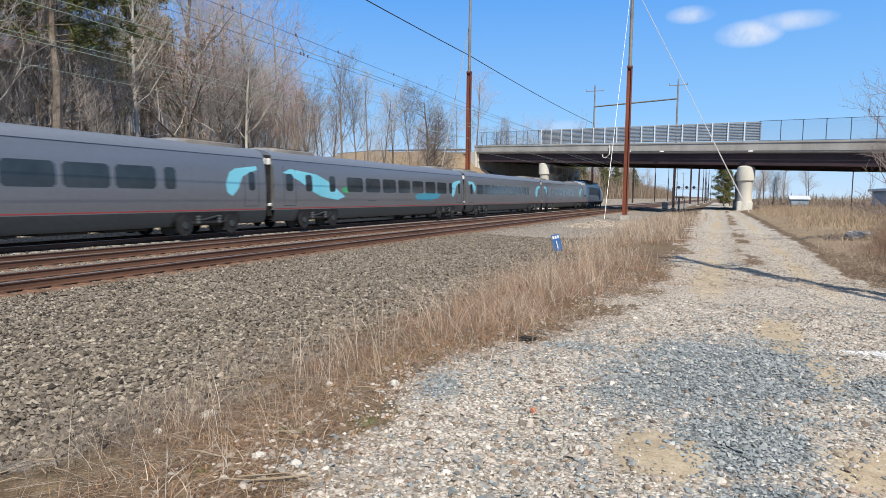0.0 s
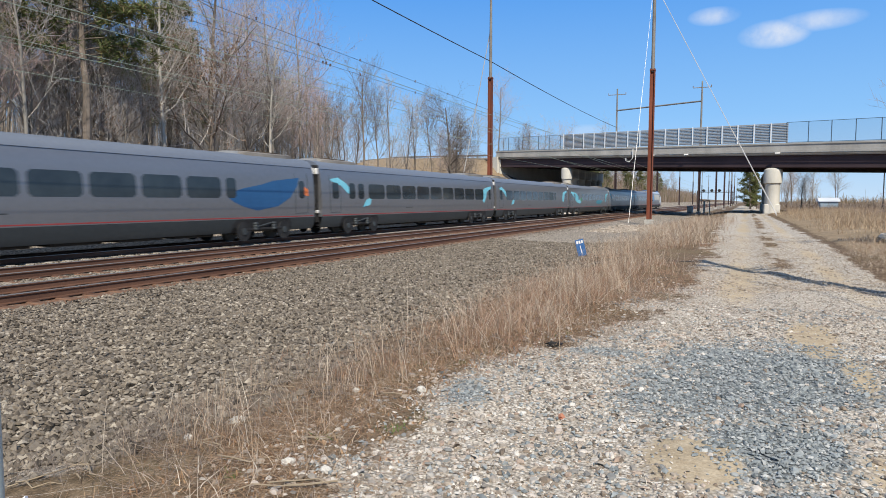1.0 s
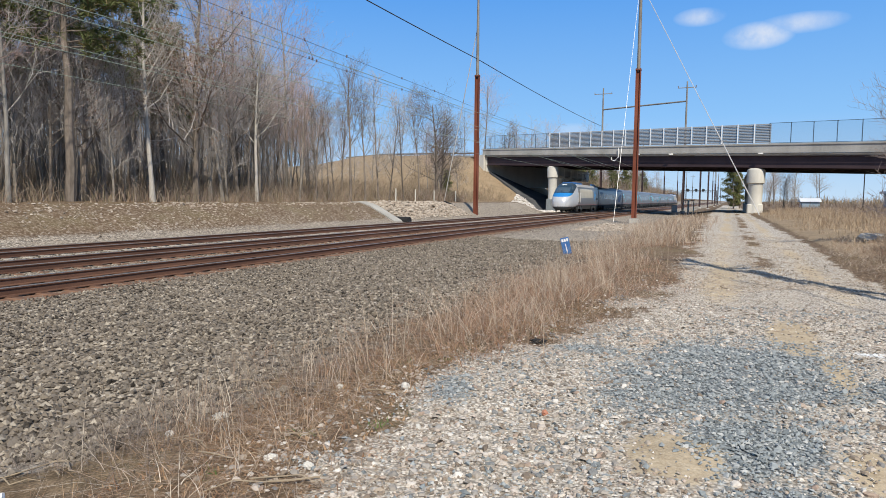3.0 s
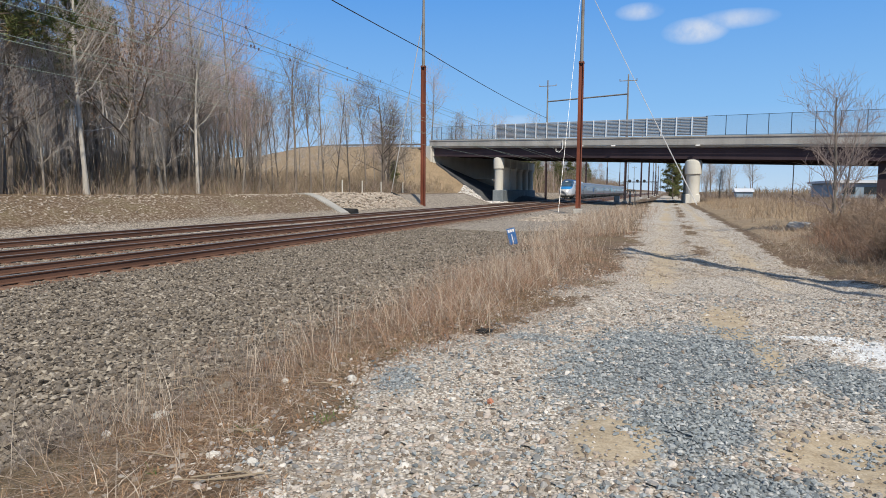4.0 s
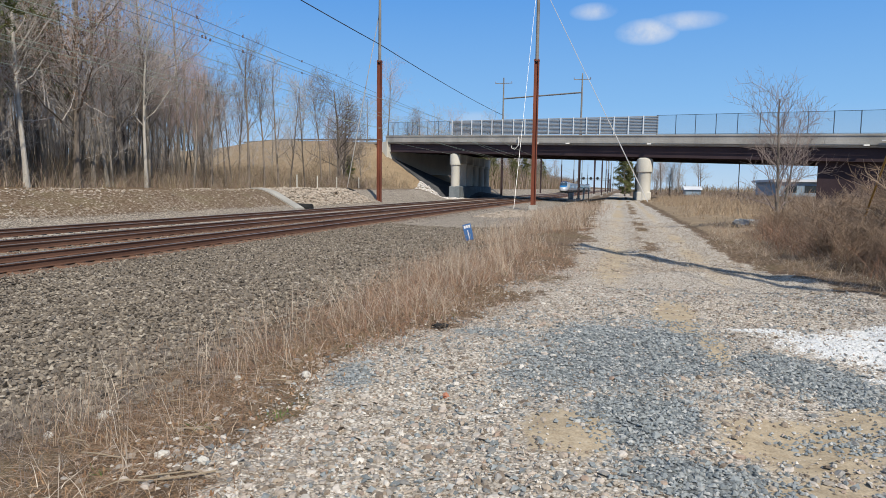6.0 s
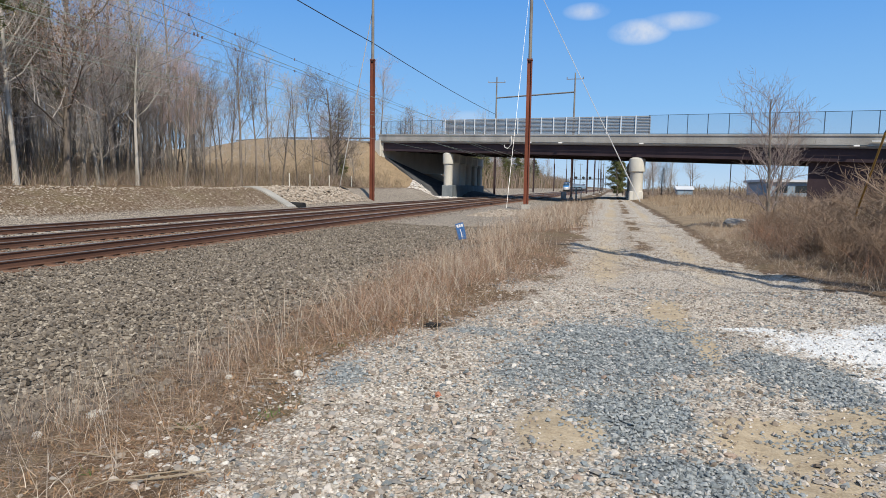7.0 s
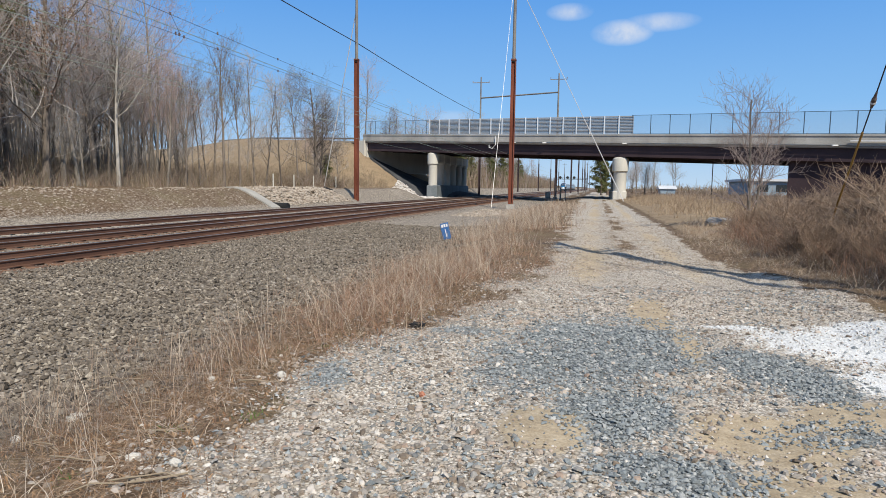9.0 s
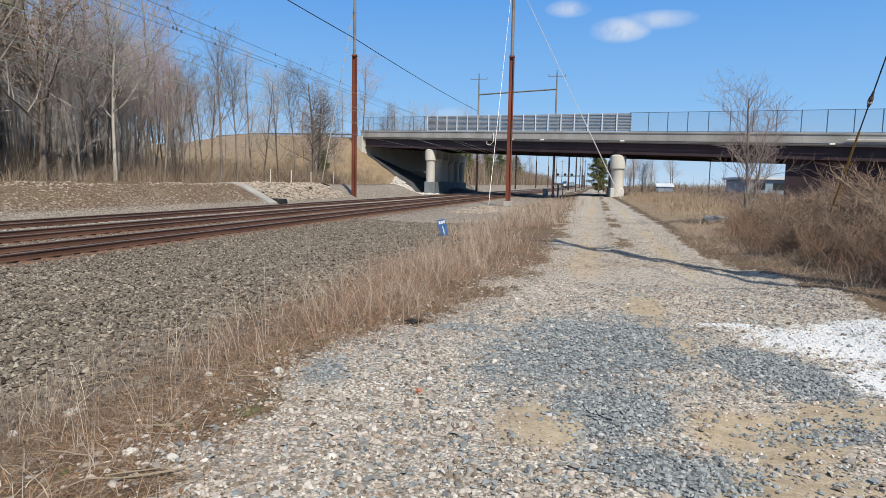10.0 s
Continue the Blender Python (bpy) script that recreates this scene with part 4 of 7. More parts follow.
def build_train():
    club = build_coach(((1.3, 2.75, 4.95, 6.1), 7.1, 6, 2.14, 20.0))
    full = build_coach(((1.34, 3.0, 3.95), 5.1, 9, 2.1, 0))
    cafe = build_coach(((1.28, 3.0, 5.3), 7.2, 7, 2.24, 23.1))
    plain = build_coach(((1.34,), 3.0, 8, 2.1, 20.0))
    cars = [club, plain, cafe, copy_thing(plain, Matrix()), full, copy_thing(club, Matrix())]
    gaps = [POWER + COACH * (k + 0.5) for k in range(6)]
    for k, (c, back) in enumerate(zip(cars, gaps)):
        TRAIN.append((c, -back, 0))
        tagged(c, "silver passenger coach with dark windows and teal decals" if k != 5 else "silver passenger coach with navy and orange decals", "train car", "coaches of the train")
    for k, c in enumerate(cars):
        # +y is the leading end
        if k < 5:
            decal(c, M["teal"], [(12.35, 3.15), (11.2, 3.1), (10.5, 2.85), (10.2, 2.3), (10.25, 1.8), (10.6, 1.7), (11.0, 2.05), (11.3, 2.6), (12.0, 2.9), (12.4, 2.95)], "pale teal wave by the door")
        if k == 2:
            decal(c, M["teal"], [(-12.3, 2.9), (-11.6, 3.12), (-10.6, 3.1), (-9.4, 2.95), (-8.2, 2.6), (-7.1, 2.05), (-6.2, 1.62), (-7.2, 1.5), (-8.6, 1.62), (-9.8, 2.0), (-10.8, 2.5), (-11.6, 2.75)], "broad pale teal wave over small windows")
            decal(c, M["green"], oval(-6.2, 2.1, 0.45, 0.2))
            decal(c, M["teal_dark"], [(3.2, 1.85), (4.4, 2.0), (6.0, 2.05), (8.2, 1.95), (7.4, 1.6), (5.6, 1.42), (3.6, 1.45)])
        elif k in (3, 4):
            decal(c, M["teal"], [(-12.2, 3.1), (-11.4, 3.15), (-10.6, 2.85), (-9.9, 2.3), (-10.4, 2.25), (-11.2, 2.75), (-12.0, 2.9)])
            decal(c, M["teal"], [(-8.9, 1.5), (-8.5, 1.95), (-7.9, 2.05), (-8.1, 1.6)])
        elif k in (0, 1):
            decal(c, M["teal"], [(-12.4, 3.1), (-11.3, 3.1), (-10.5, 2.6), (-10.9, 2.1), (-11.5, 2.6), (-12.3, 2.85)])
        else:
            decal(c, M["navy"], [(6.6, 2.1), (7.4, 2.36), (9.0, 2.62), (10.4, 2.95), (11.8, 3.02), (11.6, 2.6), (11.0, 2.0), (10.0, 1.56), (8.6, 1.4), (7.3, 1.68)], "large navy flourish")
            decal(c, M["orange"], [(11.75, 2.35), (12.1, 2.62), (12.5, 2.42), (12.5, 2.1), (12.0, 2.12)])
            decal(c, M["navy"], [(-12.3, 2.6), (-12.1, 3.1), (-11.0, 3.25), (-9.2, 3.2), (-8.6, 3.05), (-10.2, 2.75), (-11.4, 2.5)], "navy flourish")
            decal(c, M["orange"], oval(-8.3, 2.75, 0.3, 0.14, 0.1))
    rear = build_power_car()
    lead = copy_thing(rear, Matrix())
    for c, y, turn in ((lead, -POWER / 2, 180), (rear, -(POWER * 1.5 + COACH * 6), 0)):
        TRAIN.append((c, y, turn))
        tagged(c, "streamlined power car with white nose and blue band", "train car", "power cars of the train")


build_train()


# ---- bridge ----
def on_bridge(x, back=0.0, z=0.0):
    """A point on the bridge's near edge line, set back across its width."""
    return Vector((x + back * SLOPE / KN, BRIDGE_C - SLOPE * x + back / KN, z))


def slab(f, x0, x1, b0, b1, lo, hi, n=12):
    """A bar along the bridge; lo and hi are heights over the deck line."""
    rings = []
    for x in np.linspace(x0, x1, n):
        z = float(deck_z(x))
        rings.append([on_bridge(x, b0, z + lo), on_bridge(x, b1, z + lo), on_bridge(x, b1, z + hi), on_bridge(x, b0, z + hi)])
    return f.loft(rings, True)


def build_bridge():
    root = tagged(new("road_bridge"), "concrete and steel road bridge skewed over the railway", "bridge")
    part("deck", slab(Form(), -75, 75, 0.25, BRIDGE_W - 0.25, -0.35, -0.02, 24), M["concrete"], root, "concrete deck slab")
    for b0, b1 in ((0.0, 0.42), (BRIDGE_W - 0.42, BRIDGE_W)):
        p = part("parapet", slab(slab(Form(), -44.5, 75, b0, b1, 0.0, 0.98, 24), -44.5, 75, b0 - 0.09, b1 + 0.09, 0.98, 1.2, 24), M["concrete"], root, "weathered concrete parapet with coping")
        q = slab(Form(), -44.5, 75, b0 - 0.06, b1 + 0.06, 0.0, 0.3, 24)
        part("fascia", q, M["concrete"], p)
    for k in range(8):
        b = 0.5 + k * (BRIDGE_W - 1.0) / 7
        web = part("girder", slab(Form(), -44, 60, b - 0.02, b + 0.02, -1.85, -0.352, 24), M["steel_dark"], root, "dark brown steel girder")
        part("flange", slab(Form(), -44, 60, b - 0.25, b + 0.25, -1.9, -1.855, 24), M["steel_dark"], web)
        part("flange", slab(Form(), -44, 60, b - 0.22, b + 0.22, -0.40, -0.357, 24), M["steel_dark"], web)
        if k == 0:
            continue
        g = Form()
        for x in np.arange(-42, 60, 2.4):
            z = float(deck_z(x))
            a, c = on_bridge(x, b - 0.2, 0), on_bridge(x + 0.03, b + 0.2, 0)
            g.box(min(a.x, c.x), min(a.y, c.y), z - 1.85, min(a.x, c.x) + 0.03, max(a.y, c.y), z - 0.4)
        part("stiffeners", g, M["steel_dark"], web)["kind"] = "stuff"
    cross = Form()
    for x in np.arange(-40, 58, 6.0):
        z = float(deck_z(x))
        cross.tube([on_bridge(x, 0.6, z - 0.6), on_bridge(x, BRIDGE_W - 0.6, z - 0.6)], 0.09, 5)
        cross.tube([on_bridge(x, 0.6, z - 1.6), on_bridge(x, BRIDGE_W - 0.6, z - 1.6)], 0.09, 5)
    o = part("cross_frames", cross, M["steel_dark"], root)
    o["kind"] = "stuff"
    # conduits under the edge
    for dz in (-0.16,):
        part("conduit", slab(Form(), -44, 60, -0.14, -0.02, dz - 0.06, dz + 0.02, 24), M["steel_grey"], root)
    for x in (-13, -8, 3.5, 26):
        z = float(deck_z(x))
        p = on_bridge(x, -0.3, z - 0.1)
        part("lamp_box", Form().box(p.x - 0.3, p.y - 0.15, p.z - 0.1, p.x + 0.3, p.y + 0.15, p.z + 0.08, 0.03), M["white_paint"], root)

    part("white_pipe", slab(Form(), 27.3, 36, -0.42, -0.2, 0.36, 0.5, 4), M["white_paint"], root, "long white pipe along the parapet")
    # piers: round columns in a row along the railway, on a crash wall, under a cap
    def pier(x, base_z, wall_h, wall_mat, wide):
        pr = new("pier")
        pr.parent = root
        pr["label"] = "row of pale round concrete columns"
        yb = BRIDGE_C - SLOPE * x
        ys = np.linspace(1.0, 28.0, 6)
        top = float(deck_z(x)) - 1.95
        for k, y in enumerate(ys):
            r = wide if k == 0 else wide * 0.85
            f = Form().turned(x, yb + y, [(r, base_z), (r, top - 2.1), (r * 1.02, top - 2.05), (r * 1.26, top - 1.95), (r * 1.28, top - 0.5), (r * 1.2, top - 0.2), (r * 0.8, top)], 22)
            part("column", f, M["concrete_pale"], pr, "", True)
        part("cap", Form().box(x - 0.75, yb + 1.2, top - 1.6, x + 0.75, yb + 29, top, 0.08), M["concrete"], pr)
        part("crash_wall", Form().box(x - 0.95, yb + 0.2, base_z, x + 0.95, yb + 29, base_z + wall_h, 0.1), wall_mat, pr, "stained concrete crash wall")

    pier(-28.6, -0.9, 2.6, M["crash_wall"], 0.78)
    pier(3.0, -0.25, 1.5, M["concrete_pale"], 0.88)
    # abutments
    ab = Form()
    a0, a1 = on_bridge(-44.8, 0.2, 0), on_bridge(-44.8, BRIDGE_W - 0.2, 0)
    d = (a1 - a0).normalized()
    s = Vector((1, -SLOPE, 0)).normalized()
    def wall(f, p, q, thick, z0, z1):
        return f.loft([[p + s * 0 + Vector((0, 0, z)), p + s * thick + Vector((0, 0, z)), q + s * thick + Vector((0, 0, z)), q + Vector((0, 0, z))] for z in (z0, z1)], True)
    wall(ab, a0, a1, 1.2, 4.0, float(deck_z(-44)) - 0.4)
    part("abutment", ab, M["concrete_pale"], root, "pale concrete abutment wall")
    wing = Form()
    w0 = on_bridge(-46.5, -0.35, 0)
    wall(wing, w0, w0 + d * 0.5, 2.9, 4.6, float(deck_z(-44)) + 0.05)
    part("wing_wall", wing, M["concrete_pale"], root)
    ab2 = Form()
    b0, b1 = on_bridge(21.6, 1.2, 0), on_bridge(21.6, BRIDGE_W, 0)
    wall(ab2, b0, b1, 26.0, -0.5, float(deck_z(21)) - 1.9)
    # dark steel tone stands in for the shade on this wall
    part("abutment", ab2, M["steel_dark"], root, "abutment under the deck, its shade put into a dark colour")
    # paved slope under the left span
    pv = Form()
    rows = []
    for x in np.linspace(-43.4, -31.2, 10):
        a, c = on_bridge(x, 0.6, 0), on_bridge(x, BRIDGE_W - 0.6, 0)
        za, zc = float(height(a.x, a.y, False)) + 0.14, float(height(c.x, c.y, False)) + 0.14
        rows.append([Vector((a.x, a.y, za)), Vector((c.x, c.y, zc)), Vector((c.x, c.y, zc - 0.5)), Vector((a.x, a.y, za - 0.5))])
    pv.loft(rows, True)
    part("slope_paving", pv, M["slope_paving"], root, "dark stone slope paving")
    # fence on the near parapet: louvred panels over the tracks, chain-link beyond
    top = 1.22
    def post(x, back, mat, high):
        z = float(deck_z(x)) + top
        p = on_bridge(x, back, z)
        return part("fence_post", Form().tube([p, p + Vector((0, 0, high))], 0.055, 6), mat, root)
    panels = np.arange(-29.2, 2.5, 1.98)
    for x in panels:
        z = float(deck_z(x)) + top
        f = Form()
        n = 12
        for k in range(n):
            zz = z + 0.06 + k * 0.205
            a, b = on_bridge(x + 0.08, 0.14, zz), on_bridge(x + 1.9, 0.14, zz - 0.0456 * 1.9)
            o = Vector((0.1 * SLOPE / KN, 0.1 / KN, 0))
            f.add([a, b, b + o + Vector((0, 0, 0.19)), a + o + Vector((0, 0, 0.19)), a - o * 0.2, b - o * 0.2, b + o * 0.8 + Vector((0, 0, 0.19)), a + o * 0.8 + Vector((0, 0, 0.19))],
                  [(0, 1, 2, 3), (7, 6, 5, 4), (4, 5, 1, 0), (3, 2, 6, 7)])
        part("louvre_panel", f, M["panel"], root)
        p0 = on_bridge(x, 0.12, z)
        part("panel_post", Form().box(p0.x - 0.07, p0.y - 0.1, p0.z, p0.x + 0.07, p0.y + 0.1, p0.z + 2.56, 0.01), M["bldg"], root)
    for back, x0, x1, high in ((0.2, 4.2, 62, 2.6), (0.2, -44, -29.3, 2.5), (BRIDGE_W - 0.2, -44, 60, 1.5)):
        xs = np.arange(x0, x1, 2.35 if back < 1 else 2.6)
        for x in xs:
            post(x, back, M["fence_blue"], high)
        for dz in ((high - 0.04, 0.05) if back < 1 else (high - 0.04,)):
            f = Form()
            f.tube([on_bridge(x, back, float(deck_z(x)) + top + dz) for x in np.linspace(x0, x1, 20)], 0.03, 5)
            part("fence_rail", f, M["fence_blue"], root)
        f = Form()
        xx = np.linspace(x0, x1, 20)
        f.add([on_bridge(x, back, float(deck_z(x)) + top + dz) for x in xx for dz in (0.05, high - 0.05)], [(2 * i, 2 * i + 2, 2 * i + 3, 2 * i + 1) for i in range(19)])
        part("chain_link", f, M["mesh_fence"], root, "blue-grey chain-link mesh")
    # white catenary bracket hung on the near edge
    z = float(deck_z(-16.6))
    p = on_bridge(-16.6, -0.5, z)
    part("bracket", Form().tube([p + Vector((0.55, 0, 0.9)), p + Vector((0.55, 0, -0.5)), p + Vector((0.0, 0, -1.1)), p + Vector((-0.5, 0, -0.9)), p + Vector((-0.5, 0, -0.5))], 0.07, 6), M["white_paint"], root, "white hanger bracket")
    # guard rail on the approach fill
    for x in np.arange(-92, -46, 3.0):
        p = on_bridge(x, 0.4, float(deck_z(x)) - 0.3)
        part("guard_post", Form().box(p.x - 0.08, p.y - 0.08, p.z, p.x + 0.08, p.y + 0.08, p.z + 0.85), M["steel_grey"], root)
    part("guard_rail", slab(Form(), -92, -46, 0.28, 0.34, 0.25, 0.58, 20), M["steel_grey"], root)


build_bridge()


# ---- catenary masts and wires ----
def build_mast(x, y, base, top, split, r0=0.2, r1=0.14, arm=None):
    root = tagged(new("catenary_mast"), "tall rust-brown steel mast with grey upper pole", "mast", "catenary masts")
    f = Form()
    # H-section lower mast
    for s in (-1, 1):
        f.box(x + s * r0 - 0.03, y - r0, base, x + s * r0 + 0.03, y + r0, split)
    f.box(x - r0, y - 0.02, base, x + r0, y + 0.02, split - 0.01)
    part("lower_mast", f, M["steel_rust"] if y < 100 else M["steel_dark"], root, "rust-brown steel column" if y < 100 else "dark brown steel column")
    part("upper_pole", Form().tube([(x, y, split - 0.3), (x, y, (split + top) / 2), (x, y, top)], [r1 * 1.2, r1 * 1.1, r1 * 0.8], 10), M["steel_grey"], root, "grey weathered upper pole", True)
    part("footing", Form().box(x - 0.42, y - 0.42, base - 0.6, x + 0.42, y + 0.42, base - 0.06, 0.05), M["concrete"], root)
    for z in (split - 0.2,):
        part("band", Form().box(x - r0 - 0.05, y - r0 - 0.05, z, x + r0 + 0.05, y + r0 + 0.05, z + 0.12), M["steel_rust"] if y < 100 else M["steel_dark"], root)
    if arm:
        part("cross_arm", Form().box(x - arm, y - 0.06, top - 1.3, x + arm, y + 0.06, top - 1.16, 0.02), M["steel_grey"], root)
        for s in (-1, 1):
            part("insulator", Form().turned(x + s * arm * 0.95, y, [(0.03, top - 1.16), (0.09, top - 1.1), (0.05, top - 1.0), (0.09, top - 0.92), (0.04, top - 0.8)], 8), M["porcelain"], root)
    return root


def sag(p, q, drop, n=14):
    p, q = Vector(p), Vector(q)
    return [p.lerp(q, i / n) - Vector((0, 0, 4 * drop * (i / n) * (1 - i / n))) for i in range(n + 1)]


def build_wire(name, pts, r, mat, label, cat="wire", group="overhead wires", sides=5):
    return tagged(new(name, Form().tube(pts, r, sides).mesh(name, mat, True)), label, cat, group)


LEFT_X, RIGHT_X = -26.0, -8.4
SPANS = [-12, 67.5, 141, 216, 292, 368, 444, 520]
build_mast(LEFT_X, 67.5, -0.4, 24, 15.2)
build_mast(RIGHT_X, 64.0, -0.1, 24, 14.0)
for k, y in enumerate(SPANS[2:]):
    if k == 0:
        a = build_mast(LEFT_X, 143.5, -0.3, 25.7, 13, 0.2, 0.16, 1.9)
        b = build_mast(RIGHT_X, 134.0, -0.3, 24.5, 13, 0.2, 0.16, 1.7)
        beam = Form()
        for z in (21.1, 9.0):
            beam.tube([(LEFT_X, 143.5, z), (RIGHT_X, 134.0, z - 0.4)], 0.16, 6)
        tagged(new("cross_beam", beam.mesh("cross_beam", M["steel_grey"])), "thin steel beams between two masts over the tracks", "beam")
    else:
        build_mast(LEFT_X, y, -0.2, 21, 12, 0.22, 0.15, 1.6)
        build_mast(RIGHT_X, y - 6, -0.2, 21, 12, 0.22, 0.15, 1.6)
for y in (180, 255, 330, 410):
    build_mast(RIGHT_X + 3.2, y, -0.2, 15, 9, 0.1, 0.09)


def build_gantry(y):
    g = tagged(new("signal_gantry"), "dark signal gantry with round signal heads over the tracks", "signal gantry")
    x0, x1, z = -25.5, -7.0, 6.6
    f = Form()
    for dz in (0, 0.8):
        f.tube([(x0, y, z + dz), (x1, y, z + dz)], 0.1, 5)
    for k, x in enumerate(np.linspace(x0, x1, 15)):
        f.tube([(x, y, z + 0.8 * (k % 2)), (x + (x1 - x0) / 14, y, z + 0.8 * ((k + 1) % 2))], 0.05, 4)
    part("truss", f, M["wire"], g)
    for x in (x0, x1):
        part("leg", Form().box(x - 0.2, y - 0.2, -0.6, x + 0.2, y + 0.2, z + 0.9), M["wire"], g)
    for x in TRACKS:
        part("signal_head", Form().disc_y(x, y - 0.3, y - 0.15, z + 1.0, 0.85, 16), M["black"], g, "round black signal head")


build_gantry(395)
# feeder along the left masts, thick and dark
FEED = [(LEFT_X, -14, 17.3), (LEFT_X, 67.5, 16.9), (LEFT_X, 143.5, 17.5)]
build_wire("feeder_wire", sag(FEED[0], FEED[1], 0.45), 0.045, M["wire"], "thick dark feeder wire running along the masts")
build_wire("feeder_wire", sag(FEED[1], FEED[2], 0.35), 0.045, M["wire"], "thick dark feeder wire running along the masts")
LINE_X = LEFT_X - 3.6
for z, end, r in ((14.0, 13.1, 0.016), (12.1, 12.2, 0.014)):
    build_wire("line_wire", sag((LINE_X, -12, z), (LINE_X, 67.5, end), 0.12), r, M["wire"], "thin dark line wire along the railway")
    build_wire("line_wire", sag((LINE_X, 67.5, end), (LINE_X, 143, end + 0.4), 0.5), r, M["wire"], "thin dark line wire along the railway")
for cx in TRACKS:
    for a, b in zip(SPANS[:5], SPANS[1:6]):
        build_wire("messenger_wire", sag((cx, a, 7.3), (cx, b, 7.3), 0.6, 10), 0.013, M["wire_green"], "catenary messenger wire over a track")
        build_wire("contact_wire", [(cx, a, 5.9), (cx, b, 5.9)], 0.01, M["wire_green"], "contact wire over a track")
def build_dropper():
    """A slanting link between the two line wires, with insulators at its foot."""
    g = tagged(new("wire_dropper"), "slanting link with dark insulators between two line wires", "dropper", "line insulators")
    head, foot = Vector((LINE_X, 40.8, 13.38)), Vector((LINE_X, 41.9, 12.14))
    part("link", Form().tube([head, foot], 0.014, 5), M["wire"], g)
    for y, z in ((40.8, 13.36), (41.35, 12.14), (41.75, 12.14), (42.3, 12.1)):
        part("insulator", Form().turned(LINE_X, y, [(0.03, z - 0.12), (0.075, z - 0.06), (0.045, z), (0.075, z + 0.05), (0.03, z + 0.1)], 8), M["porcelain"], g)


build_dropper()
for y, z in ((46.6, 13.3), (56.5, 13.2), (64.1, 13.15), (46.6, 12.12), (56.5, 12.13), (34.0, 13.55)):
    tagged(new("line_insulator", Form().turned(LINE_X, y, [(0.03, z - 0.12), (0.07, z - 0.06), (0.045, z), (0.07, z + 0.05), (0.03, z + 0.1)], 8).mesh("line_insulator", M["porcelain"])), "small dark insulator on a line wire", "insulator", "line insulators")

# guy wires
GUYS = [((LEFT_X, 67.5, 20.5), (-32.0, 72.4, 1.35), 0.05), ((RIGHT_X, 64, 23), (-8.35, 51.8, -0.1), 0.017), ((RIGHT_X + 0.1, 64, 21.5), (2.6, 68.5, 0.3), 0.032)]
for a, b, r in GUYS:
    build_wire("guy_wire", [a, b], r, M["guy"], "bright steel guy wire staying a mast", "guy wire", "guy wires")
_a, _b = Vector(GUYS[2][0]), Vector(GUYS[2][1])
build_wire("guy_guard", [_a.lerp(_b, 0.62), _b], 0.05, M["guy"], "pale plastic guard tube on a guy wire", "guy guard")


# roadside pole outside the view, whose stay and shadow cross the lane
def build_utility_pole():
    x, y, h = 5.2, 9.3, 10.9
    root = tagged(new("utility_pole"), "grey wooden utility pole with a crossarm beside the lane", "utility pole")
    part("pole", Form().tube([(x, y, -0.5), (x, y, 5), (x, y, h)], [0.25, 0.22, 0.18], 12), M["wood_pole"], root, "", True)
    part("crossarm", Form().box(x - 1.2, y - 0.06, h - 0.7, x + 1.2, y + 0.06, h - 0.58, 0.01), M["wood_pole"], root)
    part("crossarm", Form().box(x - 1.0, y - 0.06, h - 1.6, x + 1.0, y + 0.06, h - 1.48, 0.01), M["wood_pole"], root)
    g = tagged(new("stay_wire"), "dark stay wire with insulator and yellow guard", "stay wire")
    foot, head = Vector((5.35, 17.4, 0.1)), Vector((x, y, h - 0.7))
    part("wire", Form().tube([foot, head], 0.014, 6), M["wire"], g)
    d = (head - foot)
    part("guard", Form().tube([foot + d * 0.0, foot + d * 0.27], 0.024, 8), M["yellow"], g, "yellow plastic guard")
    c = foot + d * 0.315
    u = d.normalized()
    part("insulator", Form().tube([c, c + u * 0.06, c + u * 0.09, c + u * 0.2, c + u * 0.24, c + u * 0.36], [0.025, 0.035, 0.05, 0.05, 0.035, 0.02], 8), M["porcelain"], g, "dark strain insulator")
    part("insulator_band", Form().tube([c + u * 0.1, c + u * 0.14], 0.056, 8), M["white_paint"], g)

    # lines running on to the next pole, whose shadows fall across the lane
    for dx, z, r in ((-1.1, h - 0.5, 0.02), (0.0, h - 0.5, 0.02), (1.1, h - 0.5, 0.02), (-0.3, h - 2.6, 0.06), (-0.25, h - 3.4, 0.05)):
        build_wire("power_line", sag((x + dx, y, z), (x + dx + 20, y - 36, z - 0.4), 0.5), r, M["wire"], "dark overhead line running from the wooden pole", "power line", "power lines")


build_utility_pole()


